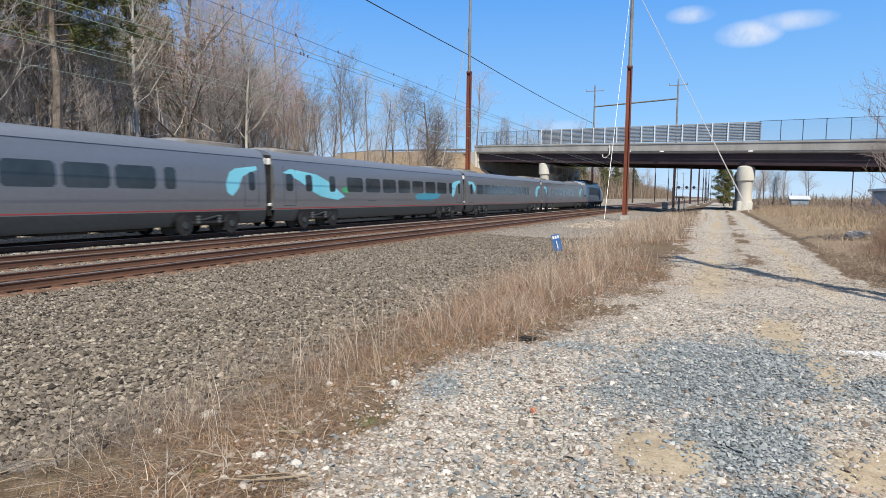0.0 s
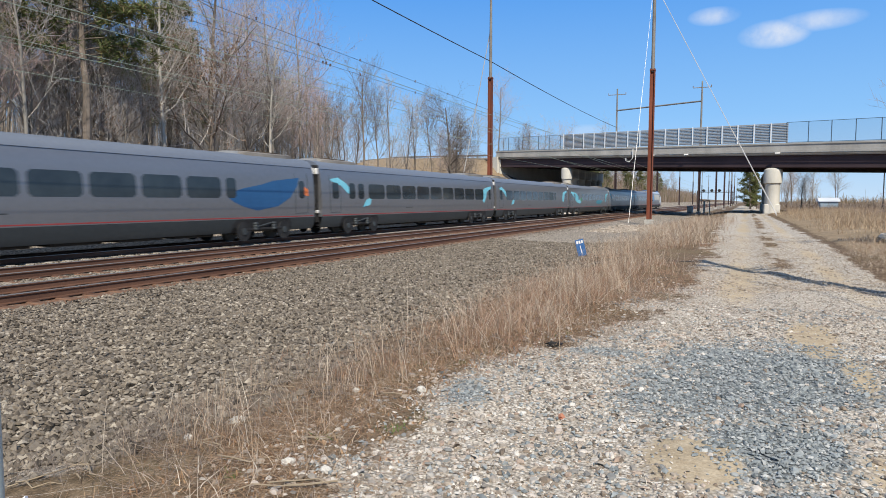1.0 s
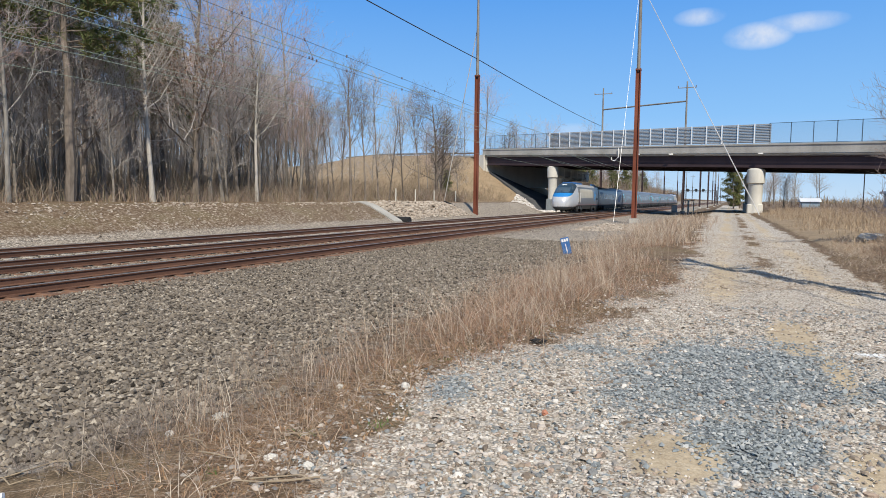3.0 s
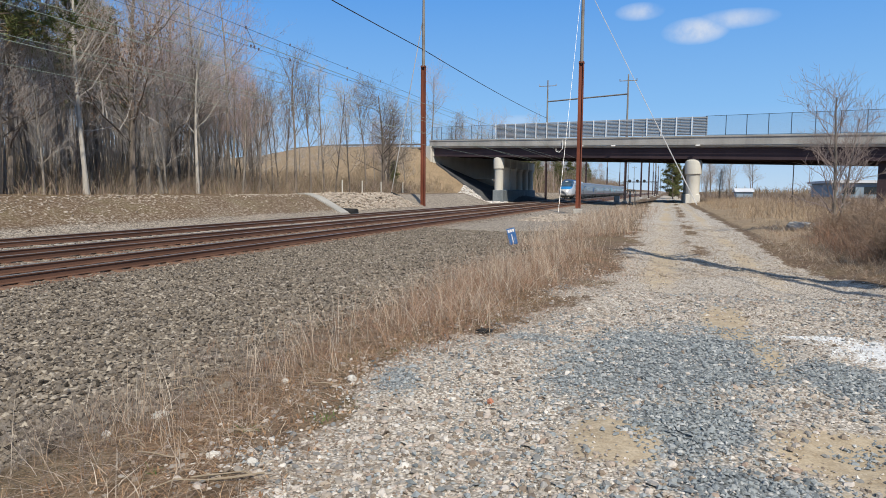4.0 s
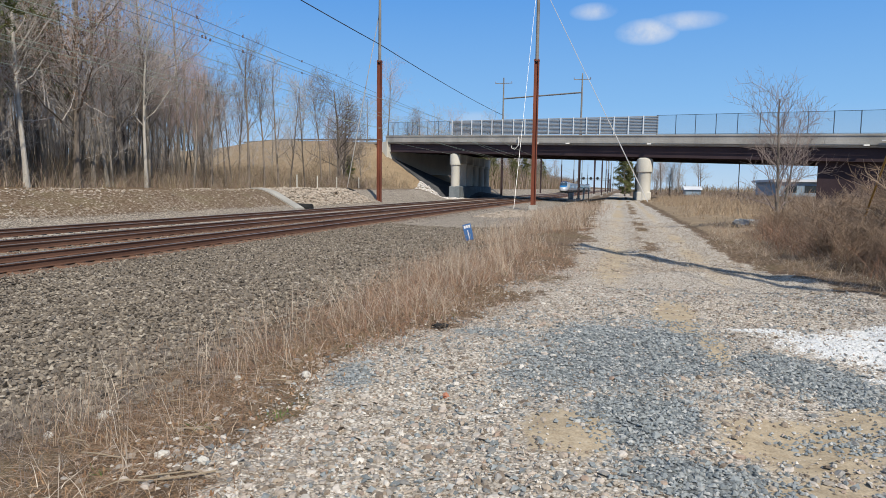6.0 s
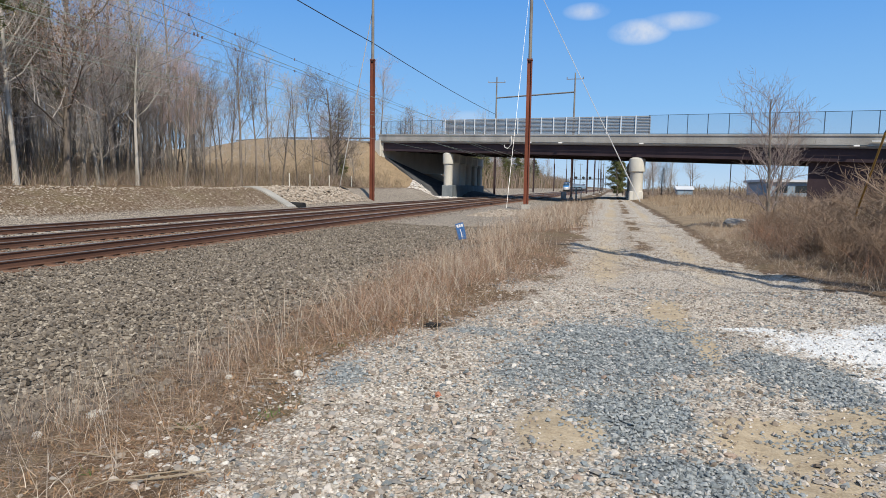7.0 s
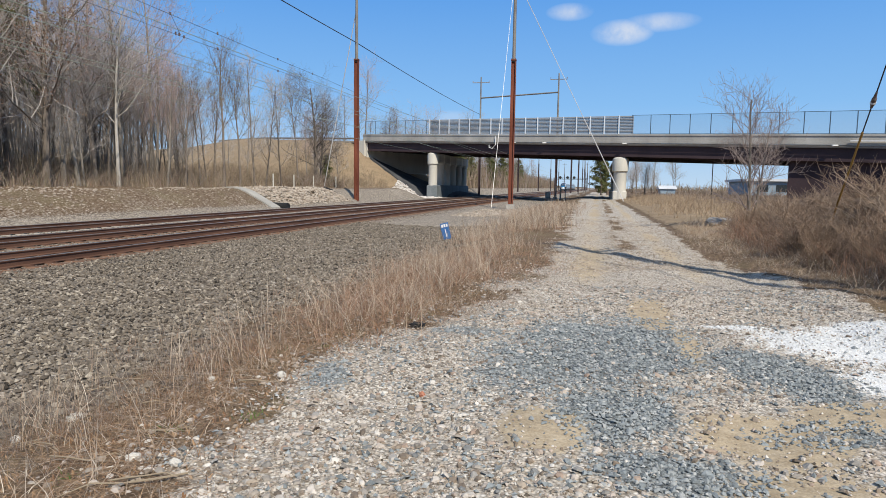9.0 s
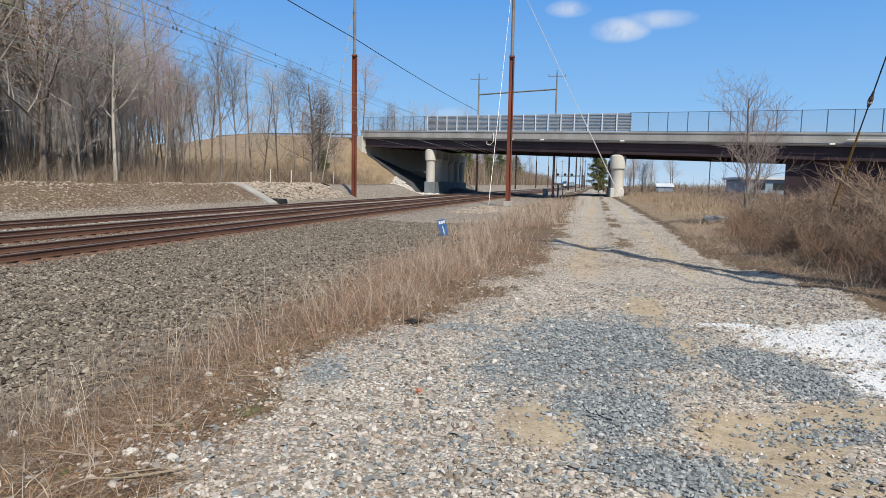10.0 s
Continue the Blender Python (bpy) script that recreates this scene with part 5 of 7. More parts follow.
# ---- trees ----
def grow(rnd, high, trunk_r, fork=0.45, limbs=16, spread=0.5, twigs=3, levels=3, lean=0.05, upness=0.45, thick=2, limb=0.42):
    """A bare tree: trunk and limbs in one mesh, fine twigs in another."""
    wood, fine = Form(), Form()

    def branch(p, d, length, r, level):
        n = {0: 9, 1: 5, 2: 3, 3: 2}.get(level, 1)
        pts, q, dd = [p], p.copy(), d.copy()
        for i in range(n):
            wob = 0.03 if level == 0 else 0.16
            dd = (dd + Vector((rnd.gauss(0, wob), rnd.gauss(0, wob), rnd.gauss(0, wob) + (0.09 if level else 0.0)))).normalized()
            q = q + dd * (length / n)
            pts.append(q.copy())
        tip = 0.25 if level == 0 else 0.3
        rad = [r * (1 - (1 - tip) * i / n) for i in range(n + 1)]
        if level == 0:
            rad[0] *= 1.35
        sides = {0: 8, 1: 5, 2: 4}.get(level, 3)
        (wood if level < thick else fine).tube(pts, rad, sides, False)
        if level >= levels:
            return
        count = {0: limbs, 1: 7, 2: twigs, 3: 3}.get(level, 2)
        for k in range(count):
            lo = fork if level == 0 else 0.2
            u = lo + (1 - lo) * (k + rnd.random()) / count
            j = min(int(u * n), n - 1)
            base = pts[j].lerp(pts[j + 1], u * n - j)
            ax = (pts[j + 1] - pts[j]).normalized()
            ang = rnd.uniform(0, 2 * math.pi)
            side = ax.cross(Vector((math.cos(ang), math.sin(ang), 0.13))).normalized()
            nd = (ax * upness + side * rnd.uniform(0.55, 1.1) * spread * 2 + Vector((0, 0, 0.25))).normalized()
            ln = length * ((limb - 0.48 * limb * (u - lo)) if level == 0 else 0.5) * rnd.uniform(0.7, 1.2)
            branch(base, nd, ln, max(rad[j] * (0.38 if level == 0 else 0.55), 0.0085 if high > 8 else 0.005), level + 1)

    branch(Vector((0, 0, -0.3)), Vector((rnd.gauss(0, lean), rnd.gauss(0, lean), 1)).normalized(), high, trunk_r, 0)
    return wood, fine


def leaves_on(form, rnd, pts, count, size, spreadv):
    for _ in range(count):
        p = rnd.choice(pts)
        c = Vector(p) + Vector((rnd.gauss(0, spreadv), rnd.gauss(0, spreadv), rnd.gauss(0, spreadv)))
        a = Vector((rnd.gauss(0, 1), rnd.gauss(0, 1), rnd.gauss(0, 1))).normalized() * size * rnd.uniform(0.6, 1.3)
        b = a.cross(Vector((rnd.gauss(0, 1), rnd.gauss(0, 1), rnd.gauss(0, 1)))).normalized() * size * 0.5
        form.add([c - a, c + b, c + a, c - b], [(0, 1, 2, 3)])


def build_pine(rnd, high, bare=0.45, spread=0.2, clump=1.0, dense=9):
    wood, crown = Form(), Form()
    pts = [Vector((rnd.gauss(0, 0.12), rnd.gauss(0, 0.12), -0.3 + (high + 0.3) * i / 8)) for i in range(9)]
    wood.tube(pts, [0.3 * (1 - 0.85 * i / 8) * high / 18 for i in range(9)], 8, False)
    for k in range(46):
        u = bare + (1 - bare) * (k + rnd.random()) / 46
        z = u * high
        ln = high * spread * (1.05 - (u - bare) / (1 - bare)) ** 0.7 * rnd.uniform(0.6, 1.15) + 0.3
        a = rnd.uniform(0, 2 * math.pi)
        p = Vector((0, 0, z))
        q = p + Vector((math.cos(a) * ln, math.sin(a) * ln, rnd.uniform(-0.15, 0.3) * ln))
        wood.tube([p, (p + q) / 2 + Vector((0, 0, 0.08 * ln)), q], [0.05, 0.035, 0.012], 4, False)
        for j in range(dense):
            c = p.lerp(q, rnd.uniform(0.3, 1.05)) + Vector((rnd.gauss(0, 0.22), rnd.gauss(0, 0.22), rnd.gauss(0.08, 0.14))) * clump
            for i in range(16):
                d = Vector((rnd.gauss(0, 1), rnd.gauss(0, 1), rnd.gauss(0.35, 0.8))).normalized() * rnd.uniform(0.22, 0.5) * clump
                s = d.cross(Vector((rnd.gauss(0, 1), rnd.gauss(0, 1), rnd.gauss(0, 1)))).normalized() * 0.024 * clump
                crown.add([c - s, c + s, c + d], [(0, 1, 2)])
    return wood, crown


def tree_thing(name, forms, bark_mat, crown_mat, label, group="trees of the wood", cat="tree"):
    t = tagged(new(name, forms[0].mesh("trunk", bark_mat, True)), label, cat, group)
    part("crown", forms[1], crown_mat, t)
    return t


def plant():
    rnd = random.Random(11)
    kinds = []
    spec = [("bark", "twig", 19, 0.16, 0.35, 22, 0.5, "tall bare grey-brown forest tree"), ("bark", "twig", 22, 0.2, 0.42, 20, 0.46, "tall slender bare tree with high limbs"),
            ("bark_pale", "twig", 18, 0.15, 0.36, 20, 0.48, "pale-barked bare tree with fine twigs"), ("bark_dark", "twig", 20, 0.19, 0.3, 22, 0.56, "dark-barked bare tree with spreading limbs"),
            ("bark", "twig_red", 16, 0.13, 0.32, 22, 0.5, "bare tree with reddish budding crown"), ("bark", "twig_red", 20, 0.16, 0.4, 20, 0.48, "tall bare tree with budding twigs"),
            ("bark_dark", "twig", 14, 0.1, 0.22, 20, 0.5, "thin young bare tree"), ("bark", "twig", 12, 0.08, 0.15, 22, 0.52, "small understorey bare tree")]
    for b, c, h, r, fork, limbs, spread, label in spec:
        f = grow(rnd, h, r * 1.25, fork, limbs, spread, 3, 4, 0.035, 0.75, 2, 0.32)
        kinds.append((f, b, c, label, h))
    # an oak that has kept some of its dead leaves
    oak = grow(rnd, 17.5, 0.3, 0.25, 22, 0.55, 5, 4, 0.02, 0.5, 2, 0.36)
    kinds.append((oak, "bark_dark", "twig", "dark oak holding on to brown dead leaves", 17.5))
    broad = grow(rnd, 13.5, 0.24, 0.2, 26, 0.62, 6, 4, 0.03, 0.4)
    kinds.append((broad, "bark_dark", "twig_dark", "broad dark bare tree with a dense rounded crown", 13.5))
    forked = grow(rnd, 14.5, 0.17, 0.42, 15, 0.42, 4, 4, 0.04, 0.8, 2, 0.36)
    kinds.append((forked, "bark_dark", "twig_dark", "dark bare tree with steeply forking limbs", 14.5))
    made = {}

    def put(k, x, y, scale=1.0):
        f, b, c, label, h = kinds[k]
        z = float(height(x, y)) - 0.05
        m = pose(x, y, z, rnd.uniform(-1.5, 1.5), rnd.uniform(-1.5, 1.5), rnd.uniform(0, 360)) 
        if k not in made:
            made[k] = tree_thing("bare_tree", f, M[b], M[c], label)
            t = made[k]
            t.matrix_basis = m
            if k == 8:
                lf = Form()
                leaves_on(lf, rnd, [p for p in f[1].v if p[2] < 13], 3000, 0.09, 0.16)
                part("dead_leaves", lf, M["leaf_brown"], t)
        else:
            t = copy_thing(made[k], m)
        t.scale = (scale * rnd.uniform(0.9, 1.1), scale * rnd.uniform(0.9, 1.1), scale)
        return t

    # the wood's front edge, then rows behind it
    for k, x, y, s in TREES:
        put(k, x, y, s)
    for _ in range(160):
        x, y = rnd.uniform(-82, -36), rnd.uniform(6, 92)
        if skew(x, y) > -30 or -x / y < 0.98 or -x / y > 2.6 or (x + 34) ** 2 + (y - 24.4) ** 2 < 9:
            continue
        put(rnd.choice([0, 1, 3, 3, 4, 5, 10, 6, 7, 8, 3]), x, y, rnd.uniform(0.62, 0.86) * float(np.interp(-x / y, [0.9, 1.05, 1.3, 1.5], [0.85, 0.94, 1.0, 0.95])))
    for _ in range(4):
        put(rnd.choice([4, 10, 5]), rnd.uniform(-39, -35), rnd.uniform(44, 52), rnd.uniform(0.6, 0.72))
    for _ in range(62):
        x, y = rnd.uniform(-54, -35), rnd.uniform(34, 68)
        if 0.7 < -x / y < 1.02 and skew(x, y) < -20:
            put(rnd.choice([0, 4, 5, 6, 3, 10]), x, y, rnd.uniform(0.52, 0.7) * float(np.interp(-x / y, [0.7, 0.78, 1.02], [0.72, 0.95, 1.15])))
    for _ in range(46):
        x, y = rnd.uniform(-50, -34.0), rnd.uniform(15, 62)
        if -x / y > 0.66:
            put(rnd.choice([7, 7, 6]), x, y, rnd.uniform(0.42, 0.8))
    for _ in range(3):
        put(rnd.choice([10, 4, 6]), rnd.uniform(-50, -38), rnd.uniform(55, 72), rnd.uniform(0.55, 0.75))
    for k in range(16):
        put(rnd.choice([6, 7, 6, 7, 4]), rnd.uniform(-37.5, -33.6), 17 + k * 1.5 + rnd.uniform(-0.7, 0.7), rnd.uniform(0.7, 0.95))
    for _ in range(9):
        x = rnd.uniform(-62, -36)
        y = rnd.uniform(86, 104)
        if skew(x, y) < -14:
            put(rnd.choice([4, 6, 7, 7]), x, y, rnd.uniform(0.55, 0.85))
    # woods beyond the bridge
    for _ in range(120):
        y = rnd.uniform(150, 460)
        x = -34 - rnd.uniform(0, 38) - (y - 150) * 0.02
        put(rnd.choice([0, 3, 4, 5, 9, 9, 10]), x, y, rnd.uniform(0.6, 0.95))
    for _ in range(26):
        y = rnd.uniform(190, 520)
        put(rnd.choice([3, 4, 6, 7, 0]), rnd.uniform(8, 26) + (y - 190) * 0.03, y, rnd.uniform(0.6, 0.85))
    # pines
    p1 = build_pine(rnd, 21, 0.46, 0.24, 1.7, 24)
    p2 = build_pine(rnd, 9.5, 0.08, 0.25, 1.15, 26)
    a = tree_thing("pine_tree", p1, M["bark_dark"], M["needles"], "tall dark green pine with bare lower trunk", "pines")
    b = tree_thing("pine_tree", p2, M["bark_dark"], M["needles"], "bushy dark green pine", "pines")
    for i, (x, y, s) in enumerate(PINES_TALL):
        m = pose(x, y, float(height(x, y)), 0, 0, 77 * i)
        t = a if i == 0 else copy_thing(a, m)
        t.matrix_basis = m
        t.scale = (s, s, s)
    for i, (x, y, s) in enumerate(PINES_BUSHY):
        m = pose(x, y, float(height(x, y)), 0, 0, 51 * i)
        t = b if i == 0 else copy_thing(b, m)
        t.matrix_basis = m
        t.scale = (s, s, s)
    # roadside sapling with reddish buds
    f = grow(random.Random(5), 5.0, 0.07, 0.14, 30, 0.52, 4, 3, 0.02, 0.75, 1, 0.4)
    second = grow(random.Random(15), 4.3, 0.05, 0.2, 20, 0.5, 4, 3, 0.05, 0.75, 1, 0.36)
    for k in (0, 1):
        f[k].add([(x + 0.22, y + 0.1, z) for x, y, z in second[k].v], second[k].f)
    t = tree_thing("bare_sapling", f, M["bark"], M["sapling_twig"], "slim grey bare sapling with budding twig tips", "roadside sapling")
    t.matrix_basis = pose(5.55, 26.2, float(height(5.55, 26.2)))
    f = grow(random.Random(8), 5.6, 0.08, 0.2, 34, 0.5, 5, 3, 0.03, 0.5, 1)
    t = tree_thing("bare_sapling", f, M["bark"], M["twig"], "small bare spreading tree beyond the bridge", "roadside sapling")
    t.matrix_basis = pose(8.0, 120.0, 0.2)


def grow_bush(rnd, high, stems=16, arch=0.5):
    """A leafless bush: arching stems from one root, each with twigs."""
    wood, fine = Form(), Form()
    for _ in range(stems):
        a = rnd.uniform(0, 2 * math.pi)
        out = Vector((math.cos(a), math.sin(a), 0))
        ln, q = high * rnd.uniform(0.6, 1.15), Vector((rnd.gauss(0, 0.12), rnd.gauss(0, 0.12), -0.1))
        d = (Vector((0, 0, 1)) + out * rnd.uniform(0.1, 0.7)).normalized()
        pts = [q.copy()]
        for i in range(6):
            d = (d + out * arch * 0.2 * i * rnd.uniform(0.2, 1.0) / 2 + Vector((rnd.gauss(0, 0.1), rnd.gauss(0, 0.1), -0.05 * i * arch))).normalized()
            q = q + d * ln / 6
            pts.append(q.copy())
        wood.tube(pts, [0.007 * (1 - 0.12 * i) for i in range(7)], 4, False)
        for _k in range(11):
            j = rnd.randrange(1, 6)
            b = pts[j].lerp(pts[j + 1], rnd.random())
            t = ((pts[j + 1] - pts[j]).normalized() + Vector((rnd.gauss(0, 0.7), rnd.gauss(0, 0.7), rnd.gauss(0.2, 0.5)))).normalized()
            m = b + t * high * rnd.uniform(0.1, 0.24)
            e = m + (t + Vector((rnd.gauss(0, 0.5), rnd.gauss(0, 0.5), rnd.gauss(0, 0.4)))) * high * 0.1
            fine.tube([b, m, e], [0.0035, 0.0028, 0.0016], 3, False)
            for _j in range(5):
                c = b.lerp(m, rnd.uniform(0.2, 1.1))
                w = (t + Vector((rnd.gauss(0, 0.9), rnd.gauss(0, 0.9), rnd.gauss(0.1, 0.7)))).normalized() * high * rnd.uniform(0.05, 0.13)
                fine.tube([c, c + w], [0.0026, 0.0015], 3, False)
    return wood, fine


def plant_bushes():
    rnd = random.Random(23)
    made = [tree_thing("leafless_bush", grow_bush(rnd, h, n, arch), M[b], M["bush_twig"], label, "bushes beside the lane", "bush")
            for h, n, arch, b, label in ((1.0, 26, 0.5, "bramble", "low tangled brown leafless bush"), (1.0, 20, 0.8, "bramble", "arching brown leafless bramble bush"), (1.0, 18, 0.3, "brush", "upright brown leafless bush"))]
    spots = []
    while len(spots) < 120:
        y = rnd.uniform(7.6, 27)
        off = rnd.uniform(1.15, 7.0)
        x = float(lane_right(y)) + off
        if (x - 5.2) ** 2 + (y - 26.5) ** 2 < 7 or (y > 16 and off < 1.9) or (y < 13 and off < 1.7):
            continue
        tall = float(np.interp(off, [0.75, 2.0, 4.0], [0.6, 1.15, 2.1])) * float(np.interp(y, [9, 15, 22, 27], [1.0, 0.95, 0.72, 0.6])) * rnd.uniform(0.75, 1.2)
        spots.append((x, y, tall))
    for i, (x, y, tall) in enumerate(spots):
        m = pose(x, y, float(height(x, y)), 0, 0, rnd.uniform(0, 360))
        t = made[i] if i < 3 else copy_thing(made[i % 3], m)
        t.matrix_basis = m
        wide = tall * rnd.uniform(0.9, 1.3)
        t.scale = (wide, wide, tall)


TREES = [
    # kind, x, y, scale: those that stand out along the edge of the wood
    (2, -33.5, 21.0, 0.72), (2, -33.5, 30.0, 0.86), (8, -34.2, 34.3, 0.86), (2, -33.6, 40.0, 0.72), (10, -33.8, 53.8, 0.84), (10, -33.8, 56.6, 0.7), (6, -33.8, 59.3, 0.86), (6, -34.0, 61.9, 0.77), (6, -33.8, 65.1, 0.78),
    (10, -33.8, 69.2, 0.74), (9, -33.9, 74.4, 0.92), (9, -34.6, 77.0, 0.72), (10, -33.9, 50.3, 0.55), (10, -34.2, 48.6, 0.64), (4, -34.5, 46.6, 0.62),
    (0, -38.5, 27.5, 0.62), (3, -36.0, 28.6, 0.68), (1, -37.0, 31.5, 0.8), (5, -35.5, 37.0, 0.8), (0, -36.5, 44.0, 0.85), (5, -38.5, 50.0, 0.85), (3, -37.5, 41.5, 0.82)]
PINES_TALL = [(-33.4, 24.4, 0.84), (-37.5, 21.0, 0.86), (-44, 31.5, 0.8), (-43, 39, 0.8), (-39.0, 36.0, 0.6), (-40, 190, 0.6), (-38, 230, 0.6), (-42, 170, 0.6), (-40, 300, 0.65)]
PINES_BUSHY = [(0.6, 150, 1.02), (1.9, 156, 0.8), (-33, 152, 1.0), (-36, 165, 1.2), (-35, 176, 1.1), (-35, 240, 1.2), (-36, 300, 1.3), (-33, 205, 0.9), (-37.5, 86, 0.45), (-34, 147, 0.9)]
plant()
plant_bushes()


# ---- loose stones ----
OCTA_V = np.array([(1, 0, 0), (0, 1, 0), (-1, 0, 0), (0, -1, 0), (0, 0, 1), (0, 0, -0.6)], float)
OCTA_F = np.array([(0, 1, 4), (1, 2, 4), (2, 3, 4), (3, 0, 4), (1, 0, 5), (2, 1, 5), (3, 2, 5), (0, 3, 5)])
CHUNK_V = np.array([(1, .3, -.4), (.4, 1, -.4), (-.5, .9, -.4), (-1, .1, -.4), (-.5, -.9, -.4), (.6, -.8, -.4),
                    (.8, .2, .35), (.3, .75, .4), (-.4, .7, .3), (-.75, .05, .4), (-.3, -.65, .35), (.45, -.6, .4), (0, 0, .55)], float)
CHUNK_F = np.array([(i, (i + 1) % 6, 6 + (i + 1) % 6) for i in range(6)] + [(i, 6 + (i + 1) % 6, 6 + i) for i in range(6)] + [(6 + i, 6 + (i + 1) % 6, 12) for i in range(6)])


def strew(name, xy, size, mat, label, cat, shape=(OCTA_V, OCTA_F), seed=1, sink=0.2, flat=0.75):
    """Many small angular stones lying on the ground, joined in one mesh."""
    g = np.random.RandomState(seed)
    n = len(xy)
    V0, F0 = shape
    P = V0[None] * (1 + g.uniform(-0.35, 0.35, (n, len(V0), 3)))
    P = P * np.stack([size * g.uniform(0.7, 1.35, n), size * g.uniform(0.6, 1.1, n), size * flat * g.uniform(0.55, 1.1, n)], 1)[:, None, :]
    tilt, spin = g.normal(0, 0.4, n), g.uniform(0, 2 * np.pi, n)
    c, s = np.cos(tilt)[:, None], np.sin(tilt)[:, None]
    y, z = P[..., 1] * c - P[..., 2] * s, P[..., 1] * s + P[..., 2] * c
    c, s = np.cos(spin)[:, None], np.sin(spin)[:, None]
    x, y = P[..., 0] * c - y * s, P[..., 0] * s + y * c
    base = height(xy[:, 0], xy[:, 1]) + size * flat * (0.5 - sink)
    V = np.stack([x + xy[:, :1], y + xy[:, 1:2], z + base[:, None]], -1).reshape(-1, 3)
    F = (F0[None] + (np.arange(n) * len(V0))[:, None, None]).reshape(-1, 3)
    return tagged(new(name, raw(name, V, F, mat)), label, cat, kind="stuff")


def pick(n, x0, x1, y0, y1, keep, seed, near=1.0):
    """Random spots, thinning with distance, kept by chance keep(x, y)."""
    g = np.random.RandomState(seed)
    y = y0 + (y1 - y0) * g.random_sample(n * 3) ** near
    x = x0 + (x1 - x0) * g.random_sample(n * 3)
    ok = g.random_sample(n * 3) < keep(x, y)
    return np.stack([x[ok], y[ok]], 1)[:n]


def ballast_spots(x, y):
    w = soils(x, y)
    rails = np.zeros_like(x)
    for c in TRACKS:
        rails = np.maximum(rails, (np.abs(np.abs(x - c) - 0.7525) < 0.13))
    return w["ballast"] * (1 - rails)


def build_stones():
    g = np.random.RandomState(3)
    xy = pick(66000, -12.6, -3.6, 3.0, 34, ballast_spots, 21, 1.5)
    strew("ballast_stones", xy, 0.016 + 0.03 * g.random_sample(len(xy)) ** 1.3, M["ballast"], "grey-brown crushed stone ballast beside the tracks", "ballast", seed=4, sink=0.0, flat=0.95)
    xy = pick(26000, -25.5, -11.5, 10, 60, ballast_spots, 22, 1.4)
    strew("track_ballast", xy, g.uniform(0.022, 0.04, len(xy)), M["ballast"], "pale ballast between the rails and ties", "ballast", seed=5, sink=0.1)
    lane = lambda x, y: soils(x, y)["lane"] * (1 - np.clip(soils(x, y)["blue_gravel"] * 1.1 + soils(x, y)["sand"] * 0.75 + soils(x, y)["white_gravel"], 0, 0.95))
    xy = pick(52000, -3.4, 4.5, 1.8, 14, lane, 23, 1.5)
    strew("lane_gravel", xy, 0.005 + 0.011 * g.random_sample(len(xy)) ** 1.8, M["gravel"], "mixed pale and grey gravel on the lane", "gravel", seed=6, sink=0.1, flat=0.9)
    xy = pick(8500, -3.3, 3.5, 1.9, 11, lambda x, y: lane(x, y) * (0.25 + 0.75 * vnoise(x * 1.1, y * 1.1, 128)), 24, 1.4)
    strew("lane_stones", xy, 0.01 + 0.022 * g.random_sample(len(xy)) ** 2.6, M["verge_stone"], "scattered larger pale stones on the lane", "stones", (CHUNK_V, CHUNK_F), 7, 0.1, 0.85)
    xy = pick(17000, -3.0, 5.5, -7, 2.0, lane, 225, 1.0)
    strew("lane_gravel", xy, 0.008 + 0.016 * g.random_sample(len(xy)) ** 1.8, M["gravel"], "mixed pale gravel on the lane's near stretch", "gravel", seed=107, sink=0.1, flat=0.9)
    xy = pick(9000, -12.6, -4.0, -9, 3.2, ballast_spots, 226, 1.0)
    strew("ballast_stones", xy, 0.02 + 0.03 * g.random_sample(len(xy)) ** 1.3, M["ballast"], "grey-brown crushed stone ballast on the near shoulder", "ballast", seed=108)
    xy = pick(9000, -3.0, 3.2, 13, 34, lane, 224, 1.7)
    strew("lane_gravel", xy, 0.012 + 0.018 * g.random_sample(len(xy)) ** 1.8, M["rubble"], "pale gravel worn into the lane further on", "gravel", seed=106, sink=0.15, flat=0.8)
    blue = lambda x, y: np.clip(soils(x, y)["blue_gravel"] * 1.25 - 0.22, 0, 0.9)
    xy = pick(26000, -3.3, 3.2, 2.4, 9.5, blue, 25, 1.2)
    strew("blue_gravel", xy, 0.007 + 0.013 * g.random_sample(len(xy)) ** 1.5, M["bluestone"], "fresh blue-grey crushed stone patches on the lane", "gravel", seed=8, sink=0.05, flat=0.9)
    xy = pick(2600, -3.3, 3.2, 2.4, 9.5, blue, 125, 1.2)
    strew("blue_stones", xy, g.uniform(0.015, 0.027, len(xy)), M["bluestone"], "larger blue-grey crushed stones on the lane", "stones", (CHUNK_V, CHUNK_F), 18, 0.1, 0.8)
    xy = pick(3800, -3.0, 3.2, 2.2, 11, lambda x, y: soils(x, y)["lane"] * np.clip(1 - soils(x, y)["sand"] - soils(x, y)["white_gravel"], 0.05, 1) * (0.15 + 0.85 * (vnoise(x * 1.6, y * 1.6, 127) > 0.5)), 126, 1.2)
    strew("stray_blue_stones", xy, 0.009 + 0.018 * g.random_sample(len(xy)) ** 1.6, M["bluestone"], "stray blue-grey stones over the lane", "stones", seed=19, sink=0.1, flat=0.9)
    white = lambda x, y: np.clip(soils(x, y)["white_gravel"] - 0.25, 0, 1)
    xy = pick(7000, 1.0, 4.4, 4.8, 9, white, 26)
    strew("white_gravel", xy, g.uniform(0.006, 0.015, len(xy)), M["whitestone"], "spilled bright white gravel", "gravel", (CHUNK_V, CHUNK_F), 9)
